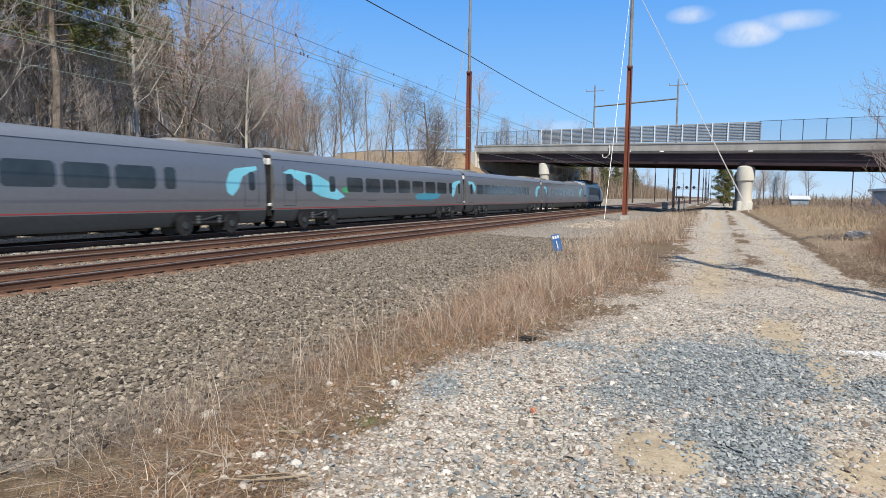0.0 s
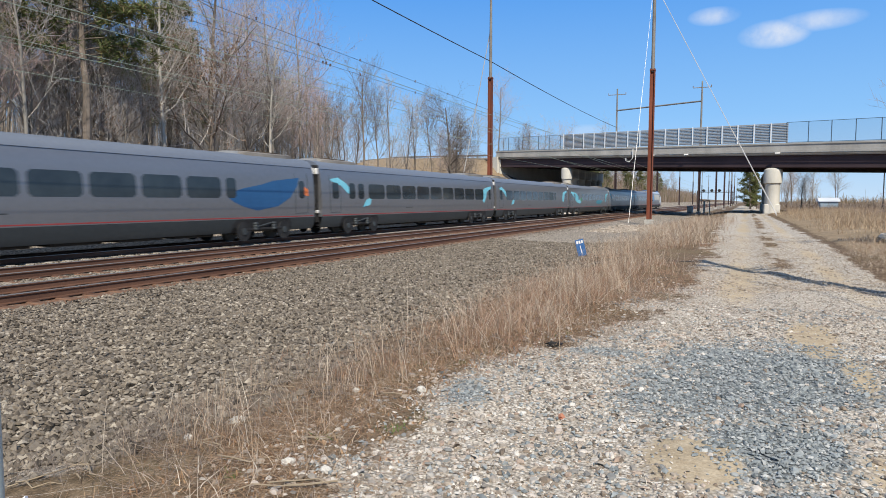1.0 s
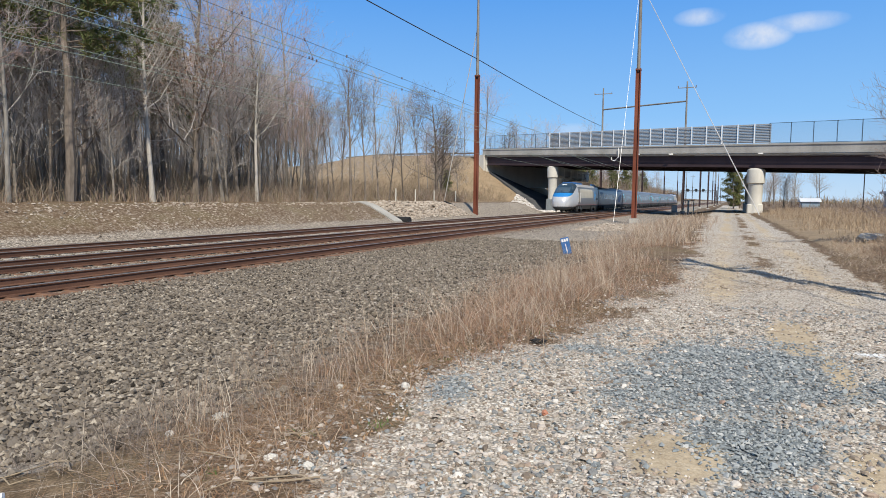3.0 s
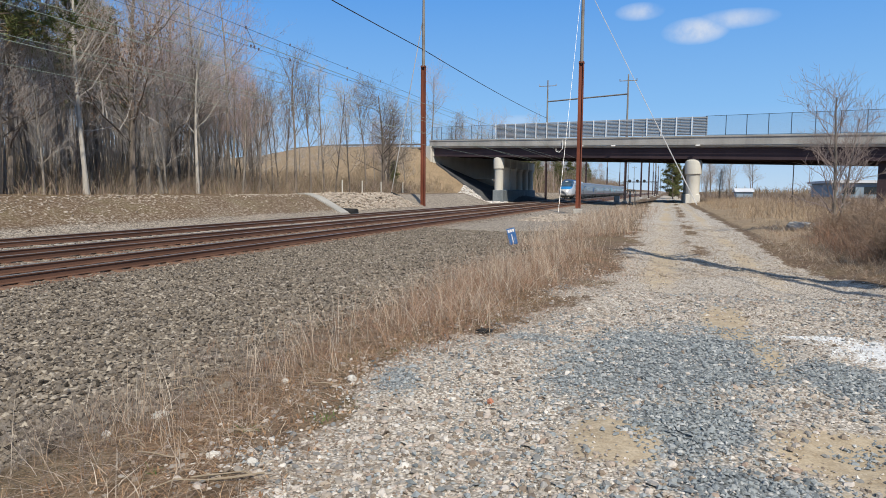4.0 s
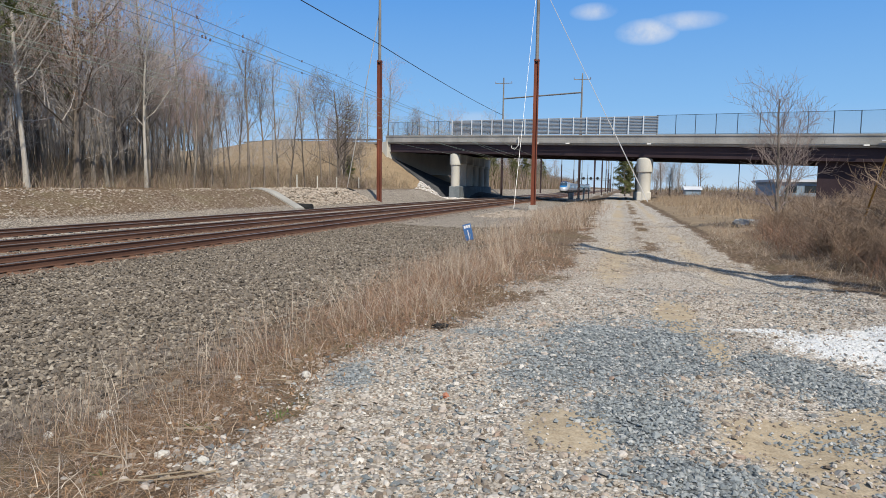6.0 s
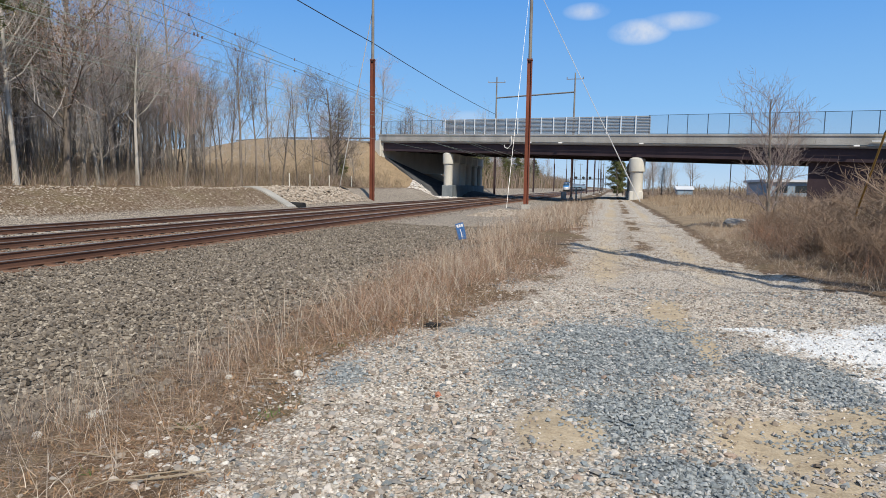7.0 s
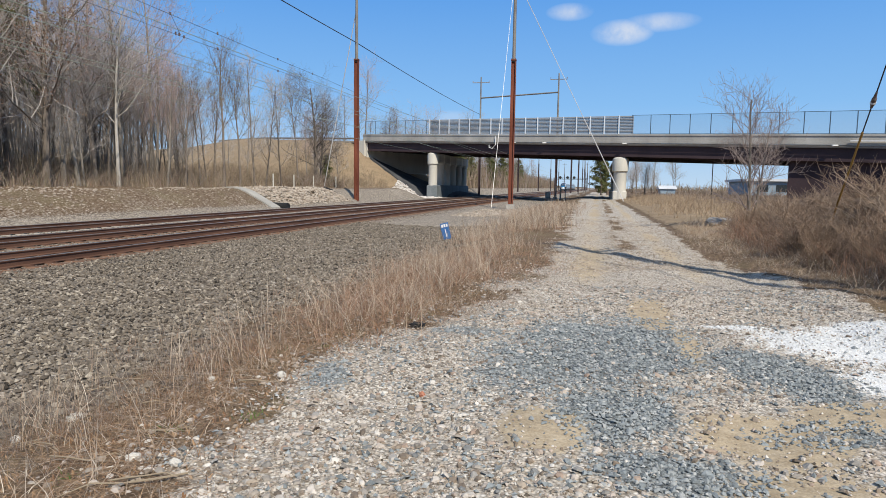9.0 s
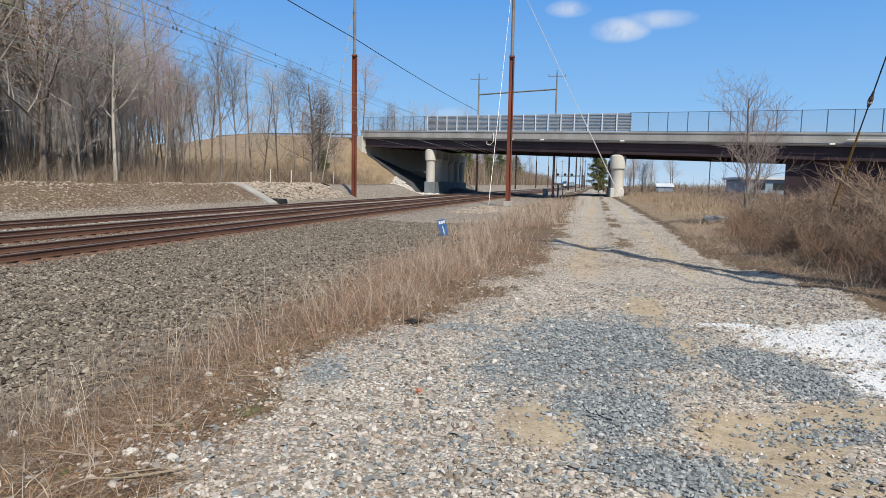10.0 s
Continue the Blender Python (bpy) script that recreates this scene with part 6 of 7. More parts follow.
    edge = lambda x, y: np.clip(1 - np.abs(x - lane_left(y) + 0.4) / 0.8, 0, 1)
    xy = pick(1500, -4.4, -0.5, 2.2, 14, edge, 27, 1.3)
    strew("verge_stones", xy, 0.01 + 0.022 * g.random_sample(len(xy)) ** 2, M["verge_stone"], "stones scattered in the dead grass edge", "stones", (CHUNK_V, CHUNK_F), 10)
    # pale rubble on the bank, at the culvert and by the masts
    bank = lambda x, y: 0.4 + 0.6 * (vnoise(x * 0.6, y * 0.25, 31) > 0.5)
    xy = pick(3000, -29.6, -25.6, 14, 60, bank, 28)
    strew("bank_rubble", xy, 0.025 + 0.06 * g.random_sample(len(xy)) ** 2.5, M["rubble"], "pale rubble stones on the railway bank", "rubble", (CHUNK_V, CHUNK_F), 11)
    heap = lambda x, y: np.ones_like(x)
    xy = pick(2600, -31.5, -25.8, 49.5, 66, heap, 29)
    strew("culvert_riprap", xy, g.uniform(0.07, 0.2, len(xy)), M["rubble"], "pale riprap stone apron on the bank", "riprap", (CHUNK_V, CHUNK_F), 12)
    foot = lambda x, y: 1.0 * (np.abs(skew(x, y) + 0.4) < 2.2 + 0.12 * (x + 36))
    xy = pick(1500, -36, -27.4, 103, 118, foot, 30)
    strew("bridge_riprap", xy, g.uniform(0.1, 0.3, len(xy)), M["rubble_white"], "pale riprap stones at the foot of the bridge slope", "riprap", (CHUNK_V, CHUNK_F), 13)
    xy = pick(1400, -10.4, -5.0, 46, 60, heap, 31)
    strew("mast_rubble", xy, g.uniform(0.05, 0.12, len(xy)), M["rubble"], "heap of pale stones by the mast's foot", "rubble", (CHUNK_V, CHUNK_F), 14)
    # far edge crest of broken stone
    crest = lambda x, y: (vnoise(x * 0.5, y * 0.2, 33) > 0.45) * 1.0
    xy = pick(450, -30.4, -28.8, 16, 60, crest, 32)
    strew("crest_rubble", xy, g.uniform(0.03, 0.1, len(xy)), M["rubble"], "broken pale stones along the bank's crest", "rubble", (CHUNK_V, CHUNK_F), 15)


build_stones()


# ---- dry plants ----
def stalks(name, xy, high, mat, label, cat, seed=1, width=0.006, lean=0.25, curl=0.35, segs=3, clump=0.0):
    """Thin, bending, tapering blades, joined in one mesh."""
    g = np.random.RandomState(seed)
    n = len(xy)
    a = g.uniform(0, 2 * np.pi, n)
    ln = np.abs(g.normal(0, lean, n))
    cu = np.abs(g.normal(0, curl, n))
    hd = np.stack([np.cos(a), np.sin(a)], 1)
    fa = g.uniform(0, 2 * np.pi, n)
    sd = np.stack([np.cos(fa), np.sin(fa)], 1)
    z0 = height(xy[:, 0], xy[:, 1]) - 0.03
    rows = []
    for i in range(segs + 1):
        u = i / segs
        off = high * (ln * u + cu * u * u)
        zz = z0 + high * u * np.maximum(0.25, 1 - 0.45 * (ln * u + cu * u * u))
        w = width * (1 - 0.75 * u) * g.uniform(0.7, 1.3, n)
        c = xy + hd * off[:, None]
        rows.append(np.concatenate([c - sd * w[:, None], zz[:, None]], 1))
        rows.append(np.concatenate([c + sd * w[:, None], zz[:, None]], 1))
    V = np.stack(rows, 1).reshape(-1, 3)
    k = 2 * (segs + 1)
    f = np.array([(2 * i, 2 * i + 1, 2 * i + 3, 2 * i + 2) for i in range(segs)])
    F = (f[None] + (np.arange(n) * k)[:, None, None]).reshape(-1, 4)
    return tagged(new(name, raw(name, V, F, mat)), label, cat, kind="stuff")


def tufted(n, x0, x1, y0, y1, keep, seed, per, spread, near=1.0):
    c = pick(n // per + 1, x0, x1, y0, y1, keep, seed, near)
    g = np.random.RandomState(seed + 500)
    xy = np.repeat(c, per, 0)
    return xy + g.normal(0, spread, xy.shape)


def verge(x, y):
    """The belt of dead grass between ballast and lane."""
    mid = 0.5 * (lane_left(y) + 0.25 + np.interp(y, [3, 6, 10, 17, 40, 60], [-4.2, -4.4, -5.0, -4.9, -6.2, -7.0]))
    half = np.interp(y, [3, 6, 10, 17, 40, 60], [0.75, 1.0, 1.5, 1.75, 2.3, 2.4])
    thick = np.exp(-((x - mid) / half) ** 2 * 1.3)
    return thick * np.clip(0.12 + 1.6 * (vnoise(x * 0.8, y * 0.5, 41) - 0.25), 0.08, 1)


def build_plants():
    g = np.random.RandomState(9)
    patchy = lambda x, y: verge(x, y) * ease(vnoise(x * 0.9, y * 0.6, 241) + 0.4 * vnoise(x * 2.6, y * 2.1, 242), 0.5, 0.95)
    xy = tufted(10500, -8.5, -0.6, 5.2, 26, patchy, 51, 9, 0.16, 1.1)
    near = np.interp(xy[:, 1], [5, 7.5, 10, 14], [0.62, 0.85, 1.0, 1.0])
    stalks("dry_grass", xy, (0.12 + 0.85 * g.random_sample(len(xy)) ** 1.9) * near, M["straw"], "tall dead straw-brown grass along the ballast", "dry grass", 61, 0.003, 0.42, 0.45)
    xy = tufted(3600, -8.5, -0.9, 5.0, 26, lambda x, y: patchy(x, y) ** 1.5, 251, 5, 0.1, 1.1)
    stalks("tall_stems", xy, g.uniform(0.5, 1.05, len(xy)), M["straw"], "sparse tall pale stems above the dead grass", "dry stems", 261, 0.0028, 0.2, 0.22)
    xy = tufted(24000, -8.0, -0.8, 5.4, 27, lambda x, y: patchy(x, y) ** 0.7, 151, 12, 0.15, 1.1)
    stalks("russet_undergrowth", xy, g.uniform(0.05, 0.36, len(xy)), M["red_grass"], "matted russet dead grass under the tall stalks", "dry grass", 161, 0.0033, 0.9, 0.9)
    xy = tufted(6500, -9.0, -1.0, 5.0, 30, lambda x, y: verge(x, y) * 0.9, 252, 7, 0.2, 1.1)
    stalks("grey_weeds", xy, g.uniform(0.06, 0.4, len(xy)), M["brush"], "grey-brown dead weeds among the ballast's edge", "dry weeds", 262, 0.0028, 0.7, 0.6)
    mound = lambda x, y: np.exp(-((x + 2.9 + 0.12 * (y - 8)) / 0.75) ** 2 - ((y - 8.2) / 1.7) ** 2) + 0.8 * np.exp(-((x + 3.2) / 0.9) ** 2 - ((y - 12.5) / 2.4) ** 2)
    xy = tufted(5200, -5.4, -1.2, 5.2, 17, mound, 255, 13, 0.13)
    stalks("russet_mound", xy, g.uniform(0.1, 0.5, len(xy)), M["red_grass"], "dense mound of russet dead grass at the lane's edge", "dry grass", 265, 0.0032, 0.8, 0.8)
    xy = tufted(2600, -5.4, -1.2, 5.2, 17, mound, 256, 9, 0.12)
    stalks("straw_tufts", xy, g.uniform(0.25, 0.9, len(xy)), M["straw"], "straw-coloured tufts standing in the russet grass", "dry grass", 266, 0.0028, 0.42, 0.5)
    mat = lambda x, y: np.clip(1.1 - np.abs(x - (lane_left(y) - 0.75)) / 0.7, 0, 1) * (vnoise(x * 1.2, y * 1.2, 243) > 0.45)
    xy = tufted(2600, -5.2, -1.0, 2.0, 12, mat, 253, 8, 0.12)
    stalks("fallen_stems", xy, g.uniform(0.15, 0.42, len(xy)), M["straw"], "fallen straw stems matted along the lane's edge", "dry grass", 263, 0.003, 2.6, 0.5)
    xy = tufted(2200, -5.6, -3.0, 2.6, 6.6, lambda x, y: 0.9 * (vnoise(x * 1.1, y * 1.1, 244) > 0.42), 254, 16, 0.12)
    stalks("dead_weed_stems", xy, g.uniform(0.08, 0.4, len(xy)), M["grey_stem"], "dark grey wiry dead weeds on the ballast's edge", "dry weeds", 264, 0.0018, 0.5, 0.5)
    xy = tufted(13000, -10.0, -0.8, 24, 64, verge, 52, 7, 0.2, 1.2)
    stalks("dry_grass", xy, 0.2 + 0.8 * g.random_sample(len(xy)) ** 1.5, M["straw"], "tall dead straw-brown grass by the lane", "dry grass", 62, 0.0075, 0.3, 0.4)
    xy = tufted(2600, -7.0, -2.2, 2.6, 8.5, lambda x, y: verge(x + 0.5, y) * (vnoise(x * 1.7, y * 1.7, 44) > 0.5), 53, 7, 0.09)
    stalks("dry_stems", xy, g.uniform(0.12, 0.62, len(xy)), M["straw"], "sparse thin dead stems at the ballast edge", "dry stems", 63, 0.0022, 0.2, 0.25)
    xy = pick(6500, -5.2, -1.0, 1.8, 12, lambda x, y: np.clip(1.1 - np.abs(x - (lane_left(y) - 0.7)) / 1.1, 0, 1), 154)
    stalks("pale_flattened_grass", xy, g.uniform(0.05, 0.24, len(xy)), M["straw"], "pale flattened straw on the ground", "dry grass", 164, 0.0026, 2.4, 0.8)
    xy = pick(13000, -5.2, -1.2, 1.8, 11, lambda x, y: np.clip(1.1 - np.abs(x - (lane_left(y) - 0.75)) / 1.0, 0, 1), 54)
    stalks("flattened_grass", xy, g.uniform(0.05, 0.2, len(xy)), M["litter"], "flattened dead grass and stems on the ground", "dry grass", 64, 0.0022, 2.2, 0.8)
    xy = pick(15000, -5.2, -1.4, 1.8, 9.5, lambda x, y: np.clip(1.1 - np.abs(x - (lane_left(y) - 0.6)) / 0.9, 0, 1), 55)
    stalks("dead_leaves", xy, g.uniform(0.03, 0.075, len(xy)), M["litter"], "fallen brown leaves in the dead grass", "dead leaves", 65, 0.013, 1.8, 0.3, 2)
    xy = tufted(2600, -4.2, 0.8, 2.2, 9, lambda x, y: np.clip(1 - np.abs(x - lane_left(y) + 0.15) / 0.8, 0, 0.9) * (vnoise(x * 2, y * 2, 45) > 0.6), 56, 24, 0.05)
    stalks("green_weeds", xy, g.uniform(0.03, 0.1, len(xy)), M["weed"], "small green weeds sprouting at the gravel's edge", "weeds", 66, 0.006, 0.6, 0.6)
    xy = tufted(1600, -2.6, 0.6, 3.0, 12, lambda x, y: 0.3 * (vnoise(x * 2.2, y * 2.2, 46) > 0.66), 57, 14, 0.05)
    stalks("lane_grass", xy, g.uniform(0.03, 0.12, len(xy)), M["straw"], "small dead grass tufts in the lane's gravel", "dry grass", 67, 0.003, 0.8, 0.6)
    xy = tufted(3600, 0.1, 1.6, 13, 70, lambda x, y: np.exp(-((x - 0.8) / 0.4) ** 2) * (vnoise(x * 2.3, y * 0.6, 9) > 0.38), 157, 12, 0.07)
    stalks("lane_centre_grass", xy, g.uniform(0.04, 0.16, len(xy)), M["hay"], "low dead grass tufts between the wheel tracks", "dry grass", 167, 0.006, 0.8, 0.6)
    # golden reeds and scrub on the other verge
    far_verge = lambda x, y: ease(x - lane_right(y), 0.1, 0.9) * ease(15 - x, 0, 6)
    xy = tufted(16000, 2.4, 16, 26, 100, lambda x, y: ease(x - lane_right(y), 0.6, 2.4) * ease(15 - x, 0, 6) * (0.25 + 0.75 * ease(vnoise(x * 0.5, y * 0.25, 245), 0.3, 0.7)), 58, 14, 0.25, 1.3)
    stalks("golden_grass", xy, g.uniform(0.25, 1.0, len(xy)) * np.interp(xy[:, 0], [2.5, 5, 10], [0.4, 0.9, 1.2]) * np.interp(xy[:, 1], [26, 45, 65], [0.4, 0.65, 1.05]), M["hay"], "golden dead reed grass beside the lane", "dry grass", 68, 0.011)
    xy = tufted(9000, 2.6, 9, 10, 30, lambda x, y: far_verge(x, y) * 0.9, 59, 10, 0.12)
    stalks("verge_grass", xy, g.uniform(0.08, 0.35, len(xy)), M["straw"], "low dead grass on the lane's far verge", "dry grass", 69, 0.005, 0.8, 0.5)
    # brambles: arching stems
    bank = lambda x, y: ease(x - lane_right(y), 0.8, 1.9) * ease(y, 6.2, 8) * (1 - ease(y, 15.5, 22) * ease(9 - x, 0, 4))
    xy = tufted(12000, 3.4, 10.5, 6.5, 24, bank, 71, 10, 0.2)
    hs = g.uniform(0.6, 2.6, len(xy)) * np.interp(xy[:, 0] - lane_right(xy[:, 1]), [0.3, 1.4, 3.0], [0.12, 0.4, 0.85]) * (0.6 + 0.5 * vnoise(xy[:, 0] * 0.9, xy[:, 1] * 0.9, 141))
    stalks("bramble_thicket", xy, hs, M["bramble"], "dense leafless brown bramble thicket beside the lane", "brambles", 72, 0.0042, 0.5, 0.75, 5)
    xy = tufted(14000, 3.3, 10.5, 6.5, 24, bank, 73, 10, 0.2)
    stalks("bramble_undergrowth", xy, g.uniform(0.15, 0.7, len(xy)), M["bramble"], "tangled low brown stems under the brambles", "brambles", 74, 0.004, 0.9, 1.0, 4)
    xy = tufted(5200, 3.3, 8, 9, 23, lambda x, y: ease(x - lane_right(y), 0.9, 1.5) * (1 - ease(x - lane_right(y), 2.2, 3.4)) * (vnoise(x * 0.8, y * 0.5, 142) > 0.42), 173, 26, 0.2)
    stalks("russet_bush", xy, g.uniform(0.3, 1.15, len(xy)), M["russet_bush"], "low russet bushes in front of the brambles", "bush", 174, 0.004, 0.55, 0.5, 4)
    xy = tufted(6500, 2.8, 7, 7.5, 24, lambda x, y: ease(x - lane_right(y), 0.0, 0.4) * (1 - ease(x - lane_right(y), 0.9, 1.8)), 175, 9, 0.12)
    stalks("pale_verge_grass", xy, g.uniform(0.06, 0.28, len(xy)), M["straw"], "pale matted dead grass at the foot of the brambles", "dry grass", 176, 0.0035, 1.0, 0.9)
    # scrub further along the same side
    xy = tufted(9000, 7, 40, 24, 84, lambda x, y: ease(x, 7, 12) * ease(y, 18, 30), 75, 9, 0.35, 1.2)
    stalks("scrub", xy, g.uniform(0.5, 1.9, len(xy)), M["bramble"], "leafless brown scrub in front of the bridge", "scrub", 76, 0.013, 0.3, 0.5, 4)
    # undergrowth of the wood and on the fill
    wood = lambda x, y: (skew(x, y) < -3) * (0.4 + 0.6 * vnoise(x * 0.3, y * 0.3, 47))
    xy = tufted(20000, -60, -32.0, 14, 112, wood, 77, 9, 0.35)
    stalks("underbrush", xy, g.uniform(0.4, 2.6, len(xy)) * np.interp(xy[:, 0], [-60, -36, -32], [1.3, 1.0, 0.35]), M["brush"], "leafless brown underbrush along the wood's edge", "underbrush", 78, 0.016, 0.25, 0.4, 4)
    xy = tufted(13000, -46, -32.6, 10, 60, lambda x, y: (skew(x, y) < -24) * (0.3 + 0.7 * (vnoise(x * 0.25, y * 0.25, 143) > 0.45)), 177, 14, 0.45)
    stalks("edge_thicket", xy, g.uniform(0.7, 3.6, len(xy)) * (0.5 + 0.8 * vnoise(xy[:, 0] * 0.2, xy[:, 1] * 0.2, 144)), M["olive_brush"], "tangled olive and russet thicket under the trees", "underbrush", 178, 0.0105, 0.38, 0.5, 5)
    xy = tufted(2600, -35.5, -32.2, 66, 80, lambda x, y: np.ones_like(x), 179, 26, 0.35)
    stalks("embankment_thicket", xy, g.uniform(0.6, 2.6, len(xy)), M["olive_brush"], "brown thicket at the foot of the embankment", "underbrush", 180, 0.014, 0.4, 0.5, 4)
    xy = pick(6000, -110, -42, -5, 95, lambda x, y: (skew(x, y) < -30) * (-x > 0.76 * y) * 1.0, 79)
    stalks("thin_trunks", xy, g.uniform(4, 13, len(xy)) * np.interp(-xy[:, 0] / np.maximum(xy[:, 1], 1), [0.76, 1.1], [0.5, 1.0]), M["deep_wood"], "close-set slender trunks deep in the wood", "saplings", 80, 0.06, 0.05, 0.08, 4)
    xy = pick(15000, -62, -31.5, 140, 520, lambda x, y: np.clip(1.2 - (-31 - x) / 30, 0.2, 1) * (-x / y < 0.245), 81)
    stalks("far_thicket", xy, g.uniform(2, 9, len(xy)), M["olive_brush"], "grey-brown thicket along the railway far off", "far woods", 82, 0.075, 0.16, 0.22, 4)
    xy = tufted(9000, -90, -31, 50, 125, lambda x, y: (skew(x, y) < 0) * (skew(x, y) > -24) * 1.0, 83, 10, 0.2)
    stalks("fill_grass", xy, g.uniform(0.2, 0.9, len(xy)), M["hay"], "tawny dead grass on the bridge embankment", "dry grass", 84, 0.014)
    xy = tufted(4200, -75, -33, 50, 118, lambda x, y: (skew(x, y) < -4) * (skew(x, y) > -40) * (vnoise(x * 0.2, y * 0.2, 49) > 0.45) * 1.0, 183, 30, 0.5)
    stalks("hill_shrubs", xy, g.uniform(0.8, 3.0, len(xy)), M["brush"], "leafless shrubs scattered on the embankment", "shrubs", 184, 0.02, 0.35, 0.4, 4)
    xy = pick(9000, 8, 200, 110, 420, lambda x, y: np.ones_like(x) * 0.9, 85)
    stalks("distant_scrub", xy, g.uniform(0.5, 1.9, len(xy)), M["bramble"], "low brown scrub on the plain beyond the bridge", "far scrub", 86, 0.07, 0.6, 0.6, 3)
    xy = pick(9000, -300, 500, 420, 900, lambda x, y: (np.abs(x + 10) > 45) * 1.0, 87)
    stalks("horizon_trees", xy, g.uniform(3, 7, len(xy)), M["brush"], "hazy line of bare trees along the horizon", "far woods", 88, 0.22, 0.2, 0.3, 3)


build_plants()


# ---- small things ----
def build_post():
    x, y = -1.81, 0.955
    root = tagged(new("steel_post"), "grey galvanised steel tube post with a domed cap", "post")
    part("tube", Form().turned(x, y, [(0.034, -0.4), (0.034, 1.31)], 28), M["galv"], root, "", True)
    part("cap", Form().turned(x, y, [(0.0355, 1.304), (0.037, 1.308), (0.037, 1.314), (0.0355, 1.318), (0.037, 1.322), (0.0375, 1.332), (0.036, 1.338), (0.028, 1.346), (0.016, 1.351), (0.003, 1.353)], 28), M["galv"], root, "pressed metal dome cap", True)


build_post()


def build_sign():
    root = tagged(new("small_sign"), "small leaning blue sign board with white marks", "sign")
    x, y = -5.55, 24.7
    z = float(height(x, y))
    m = pose(x - 0.12, y, z - 0.1, 0, -14, 14) @ Matrix.Diagonal((0.62, 1, 0.82, 1))
    board = part("board", Form().box(-0.26, -0.012, 0.12, 0.26, 0.012, 0.92, 0.01), M["sign_blue"], root, "faded blue sheet")
    for i, (a, b, c, d) in enumerate(((-0.2, 0.72, -0.08, 0.86), (-0.05, 0.72, 0.06, 0.86), (0.1, 0.72, 0.2, 0.86))):
        part("mark", Form().box(a, -0.018, b, c, -0.014, d), M["white_paint"], root)
    part("bar", Form().box(-0.03, -0.018, 0.25, 0.02, -0.014, 0.62), M["white_paint"], root)
    part("stake", Form().box(-0.02, 0.013, -0.25, 0.02, 0.04, 0.7), M["wood_pole"], root)
    part("foot", Form().box(-0.14, -0.06, -0.06, 0.14, 0.06, 0.08, 0.02), M["white_paint"], root)
    root.matrix_basis = m


build_sign()


def crumpled(name, x, y, size, flat, mat, label, cat, seed, rough=1.0):
    """A crumpled soft lump lying on the ground."""
    rnd = random.Random(seed)
    bm = bmesh.new()
    bmesh.ops.create_icosphere(bm, subdivisions=3, radius=1)
    for v in bm.verts:
        p = v.co * 2.3 + Vector((seed, 0, 0))
        k = 1.0 - 0.25 * rough + rough * (0.5 * noise.noise(p) + 0.35 * noise.noise(p * 2.7))
        v.co = Vector((v.co.x * k * size, v.co.y * k * size * 0.7, (v.co.z * k + 0.5) * size * flat))
    me = bpy.data.meshes.new(name)
    bm.to_mesh(me)
    bm.free()
    me.materials.append(mat)
    o = tagged(new(name, me), label, cat)
    o.matrix_basis = pose(x, y, float(height(x, y)), 0, 0, rnd.uniform(0, 180))
    return o


def build_litter():
    crumpled("black_rag", -1.92, 6.87, 0.12, 0.34, M["bag_black"], "crumpled black rag on the gravel", "rag", 3, 1.5)
    crumpled("white_bag", -3.68, 2.1, 0.12, 1.0, M["bag_white"], "crumpled white plastic bag beside the post", "plastic bag", 7)
    crumpled("paper_scrap", -3.9, 4.1, 0.11, 0.25, M["concrete_pale"], "grey-white scrap of paper in the dead stems", "paper scrap", 12, 1.2)
    crumpled("brick_fragment", -1.25, 4.64, 0.045, 0.6, M["brick_red"], "broken reddish brick fragment on gravel", "brick", 5)
    for i, (x, y, s) in enumerate(((-2.59, 4.96, 0.055), (-2.59, 3.13, 0.05), (-2.23, 3.02, 0.04), (-3.95, 3.6, 0.05), (-2.0, 4.0, 0.035), (-3.3, 5.0, 0.04))):
        crumpled("white_stone", x, y, s, 0.65, M["gravel_white"], "single whitish stone on the dead grass edge", "stone", 20 + i, 0.45)
    # flat stump-like slab in the far verge and a fallen twig or two
    crumpled("concrete_lump", 4.9, 27.6, 0.75, 0.3, M["concrete"], "weathered concrete lump in the dead grass", "concrete block", 31, 0.5)
    crumpled("concrete_lump", 6.5, 27.2, 0.8, 0.35, M["concrete_pale"], "pale broken concrete slab beside the sapling", "concrete block", 35, 0.5)
    rnd = random.Random(4)
    for i in range(34):
        x, y = rnd.uniform(-4.8, -2.0), rnd.uniform(2.2, 8.5)
        a, l = rnd.uniform(0, 360), rnd.uniform(0.25, 0.8)
        pts = [Vector((l * (k / 4 - 0.5), 0.04 * math.sin(k * 1.9 + i), 0.012 + 0.02 * (k % 2))) for k in range(5)]
        t = tagged(new("fallen_twig", Form().tube(pts, [0.006, 0.006, 0.005, 0.004, 0.002], 5).mesh("fallen_twig", M["brush"])), "thin fallen twig on the dead grass", "twig", "fallen twigs")
        t.matrix_basis = pose(x, y, float(height(x, y)), 0, 0, a)


build_litter()


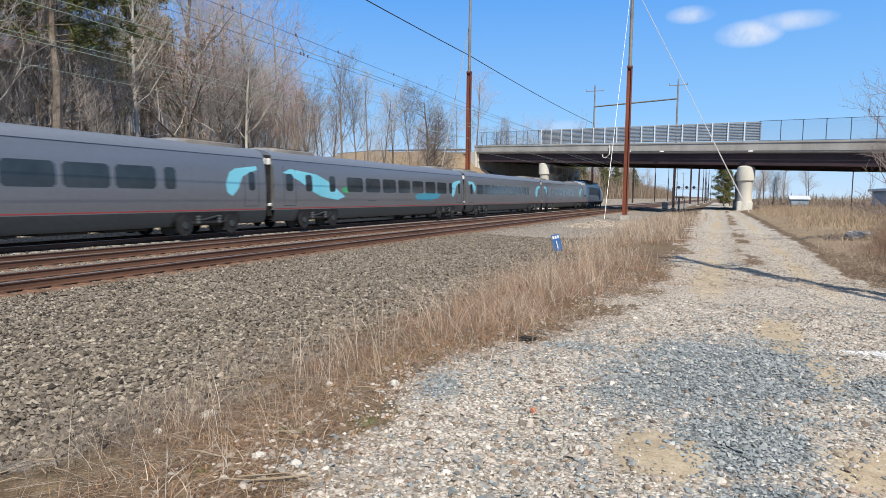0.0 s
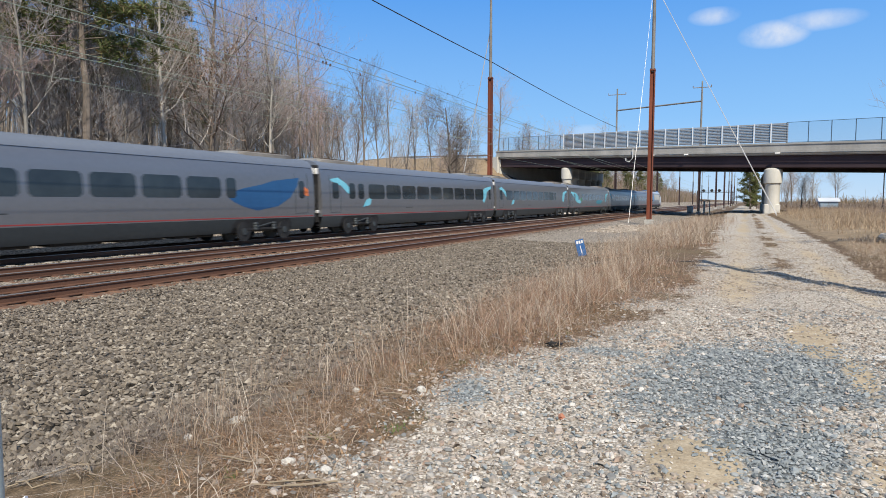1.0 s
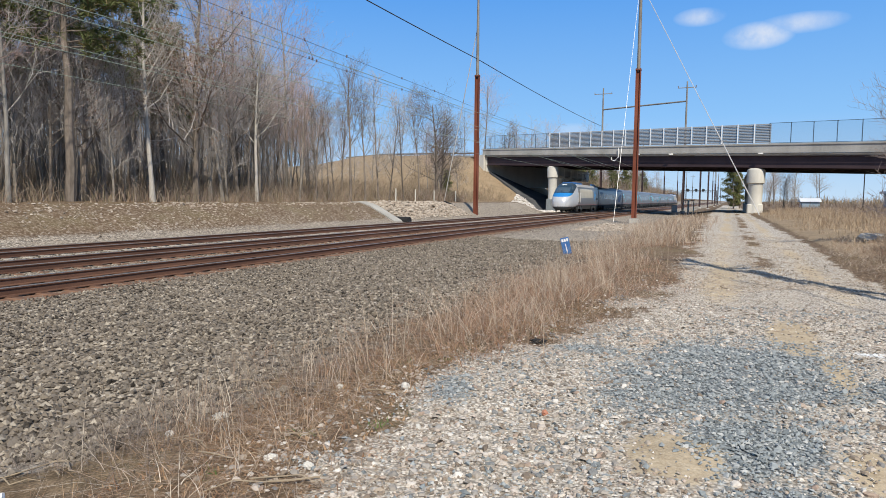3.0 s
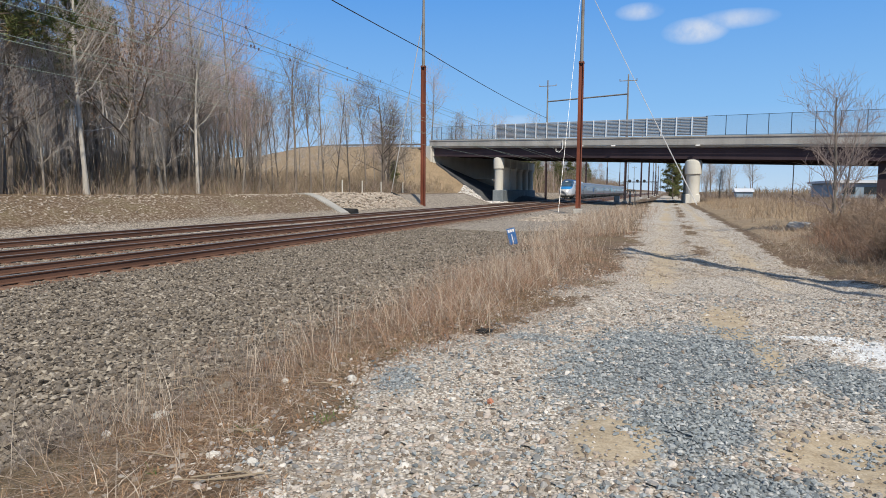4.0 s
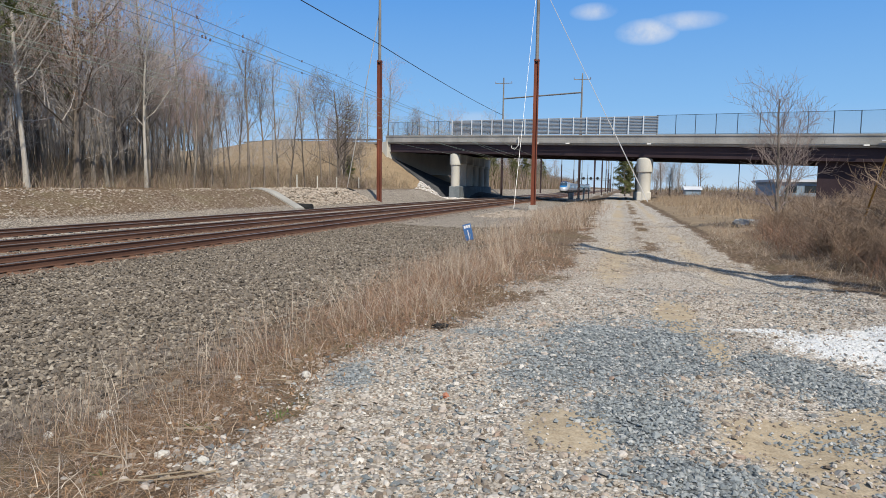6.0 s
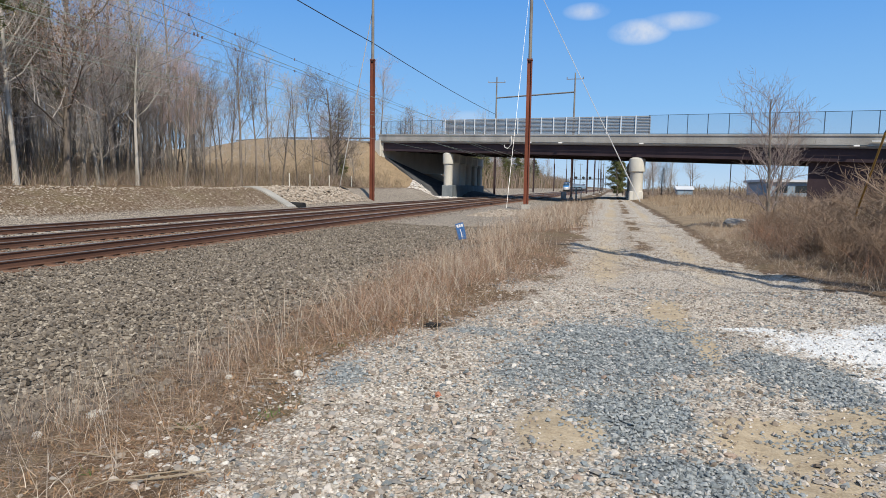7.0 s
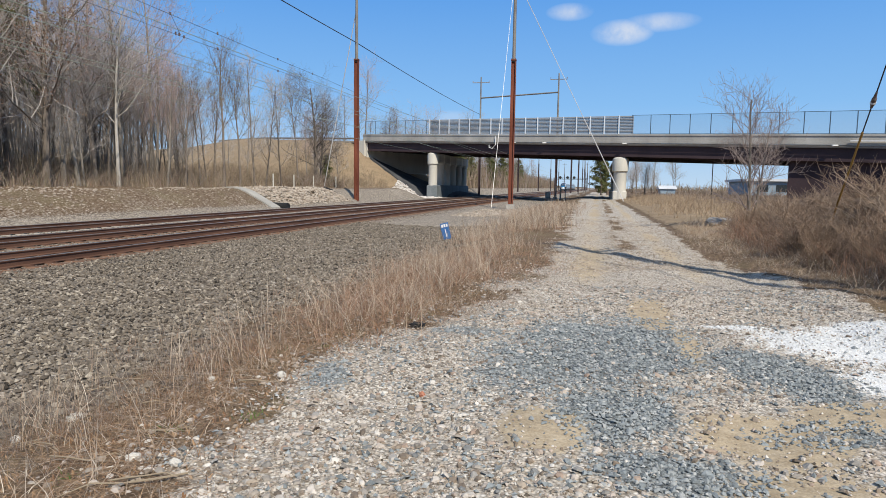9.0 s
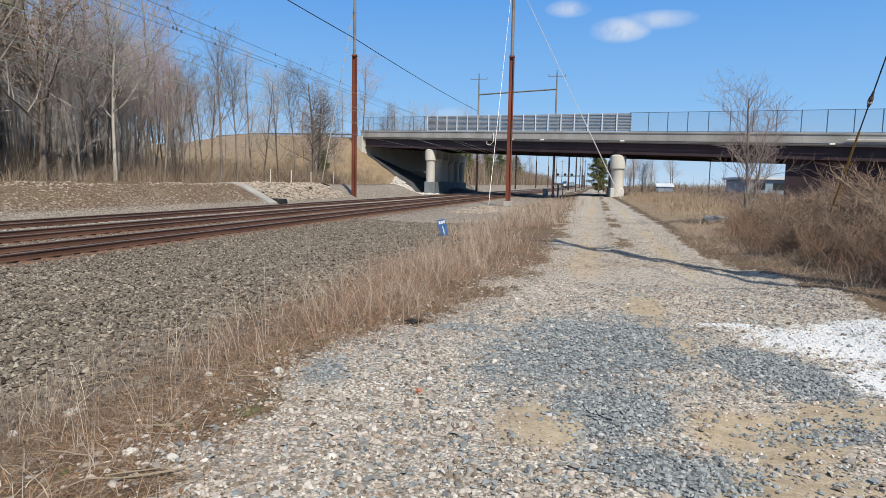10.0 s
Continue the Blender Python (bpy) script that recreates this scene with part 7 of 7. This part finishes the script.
def build_culvert():
    root = tagged(new("culvert"), "black culvert pipe with concrete chute in the bank", "culvert")
    part("pipe", Form().tube([(-27.2, 49.3, -0.28), (-24.9, 49.0, -0.34)], 0.34, 18), M["black"], root, "black plastic pipe end", True)
    ch = Form()
    rows = []
    for x in np.linspace(-30.2, -25.4, 8):
        z = float(height(x, 47.5, False)) + 0.06
        y = 47.9 - (x + 25.4) * 0.25
        rows.append([(x, y - 0.7, z + 0.06), (x, y + 0.7, z + 0.06), (x, y + 0.7, z - 0.3), (x, y - 0.7, z - 0.3)])
    ch.loft(rows, True)
    part("chute", ch, M["concrete"], root, "pale concrete drainage chute")
    d = tagged(new("drain_pipe", Form().tube([(-29.5, 66.8, 1.2), (-28.5, 66.4, 0.9), (-26.6, 65.8, -0.1), (-26.2, 65.6, -0.35)], 0.16, 12).mesh("drain_pipe", M["black"], True)), "black drain hose down the bank", "pipe")


build_culvert()


def build_marker_posts():
    for x, y in ((-31.3, 58.5), (-31.3, 63.0), (-31.6, 68.5), (-31.6, 75.0)):
        z = float(height(x, y))
        tagged(new("marker_post", Form().turned(x, y, [(0.06, z - 0.3), (0.06, z + 1.35), (0.03, z + 1.4)], 10).mesh("marker_post", M["concrete_pale"])), "short pale marker post along the bank", "post", "marker posts")
    for x, y in ((-7.6, 122), (-6.6, 121)):
        o = tagged(new("barrier_frame"), "white tubular barrier frame beside the tracks", "barrier", "white barriers")
        for dx in (0, 0.8):
            part("leg", Form().tube([(x + dx, y, -0.6), (x + dx, y, 1.7)], 0.09, 6), M["white_paint"], o)
        part("rail", Form().tube([(x, y, 1.7), (x + 0.8, y, 1.7)], 0.09, 6), M["white_paint"], o)
    o = tagged(new("relay_box"), "small blue-grey trackside relay cabinet", "cabinet")
    part("case", Form().box(-10.3, 132, -0.6, -9.3, 132.8, 0.7, 0.04), M["bldg_blue"], o)
    part("door", Form().box(-10.2, 131.985, -0.4, -9.4, 131.998, 0.6, 0.01), M["bldg"], o)


build_marker_posts()


def build_far_buildings():
    b = tagged(new("warehouse"), "low blue-grey warehouse with a row of windows far off", "building")
    part("wall", Form().box(42, 200, -1, 100, 230, 4.2), M["bldg_blue"], b)
    part("roof", Form().box(41, 199, 4.2, 101, 231, 4.9), M["bldg"], b)
    for k in range(11):
        part("window", Form().box(44 + k * 5, 199.9, 1.2, 47 + k * 5, 199.98, 3.2), M["dark_glass"], b)
    b = tagged(new("white_shed"), "white flat-roofed shed far beyond the bridge", "building")
    part("wall", Form().box(66, 180, -1, 92, 195, 6.0), M["bldg"], b)
    part("roof", Form().box(65.5, 179.5, 6.0, 92.5, 195.5, 6.5), M["white_paint"], b)
    part("door", Form().box(72, 179.9, -1, 76, 179.98, 3), M["bldg_blue"], b)
    b = tagged(new("small_shed"), "small white-roofed shed in the scrub", "building")
    part("wall", Form().box(17, 190, -1, 21, 196, 1.6), M["bldg_blue"], b)
    part("roof", Form().add([(16.6, 189.6, 1.6), (21.4, 189.6, 1.6), (21.4, 196.4, 1.6), (16.6, 196.4, 1.6), (16.6, 193, 2.6), (21.4, 193, 2.6)], [(0, 1, 5, 4), (2, 3, 4, 5), (0, 4, 3), (1, 2, 5), (3, 2, 1, 0)]), M["bldg"], b)
    p = tagged(new("yard_light"), "dark yard light pole far off", "lamp post")
    part("pole", Form().tube([(32, 200, -1), (32, 200, 9.5)], 0.14, 6), M["wire"], p)
    part("head", Form().box(31, 199.7, 9.4, 33, 200.3, 9.9, 0.05), M["wire"], p)


build_far_buildings()


def motions():
    """The train runs away at an even speed on the far track."""
    for car, back, turn in TRAIN:
        walk(car, [(t, pose(TRACKS[0], FRONT + SPEED * t + back, RAIL_Z, 0, 0, turn)) for t in (0, 2, 4, 6, 8, 10)])


motions()
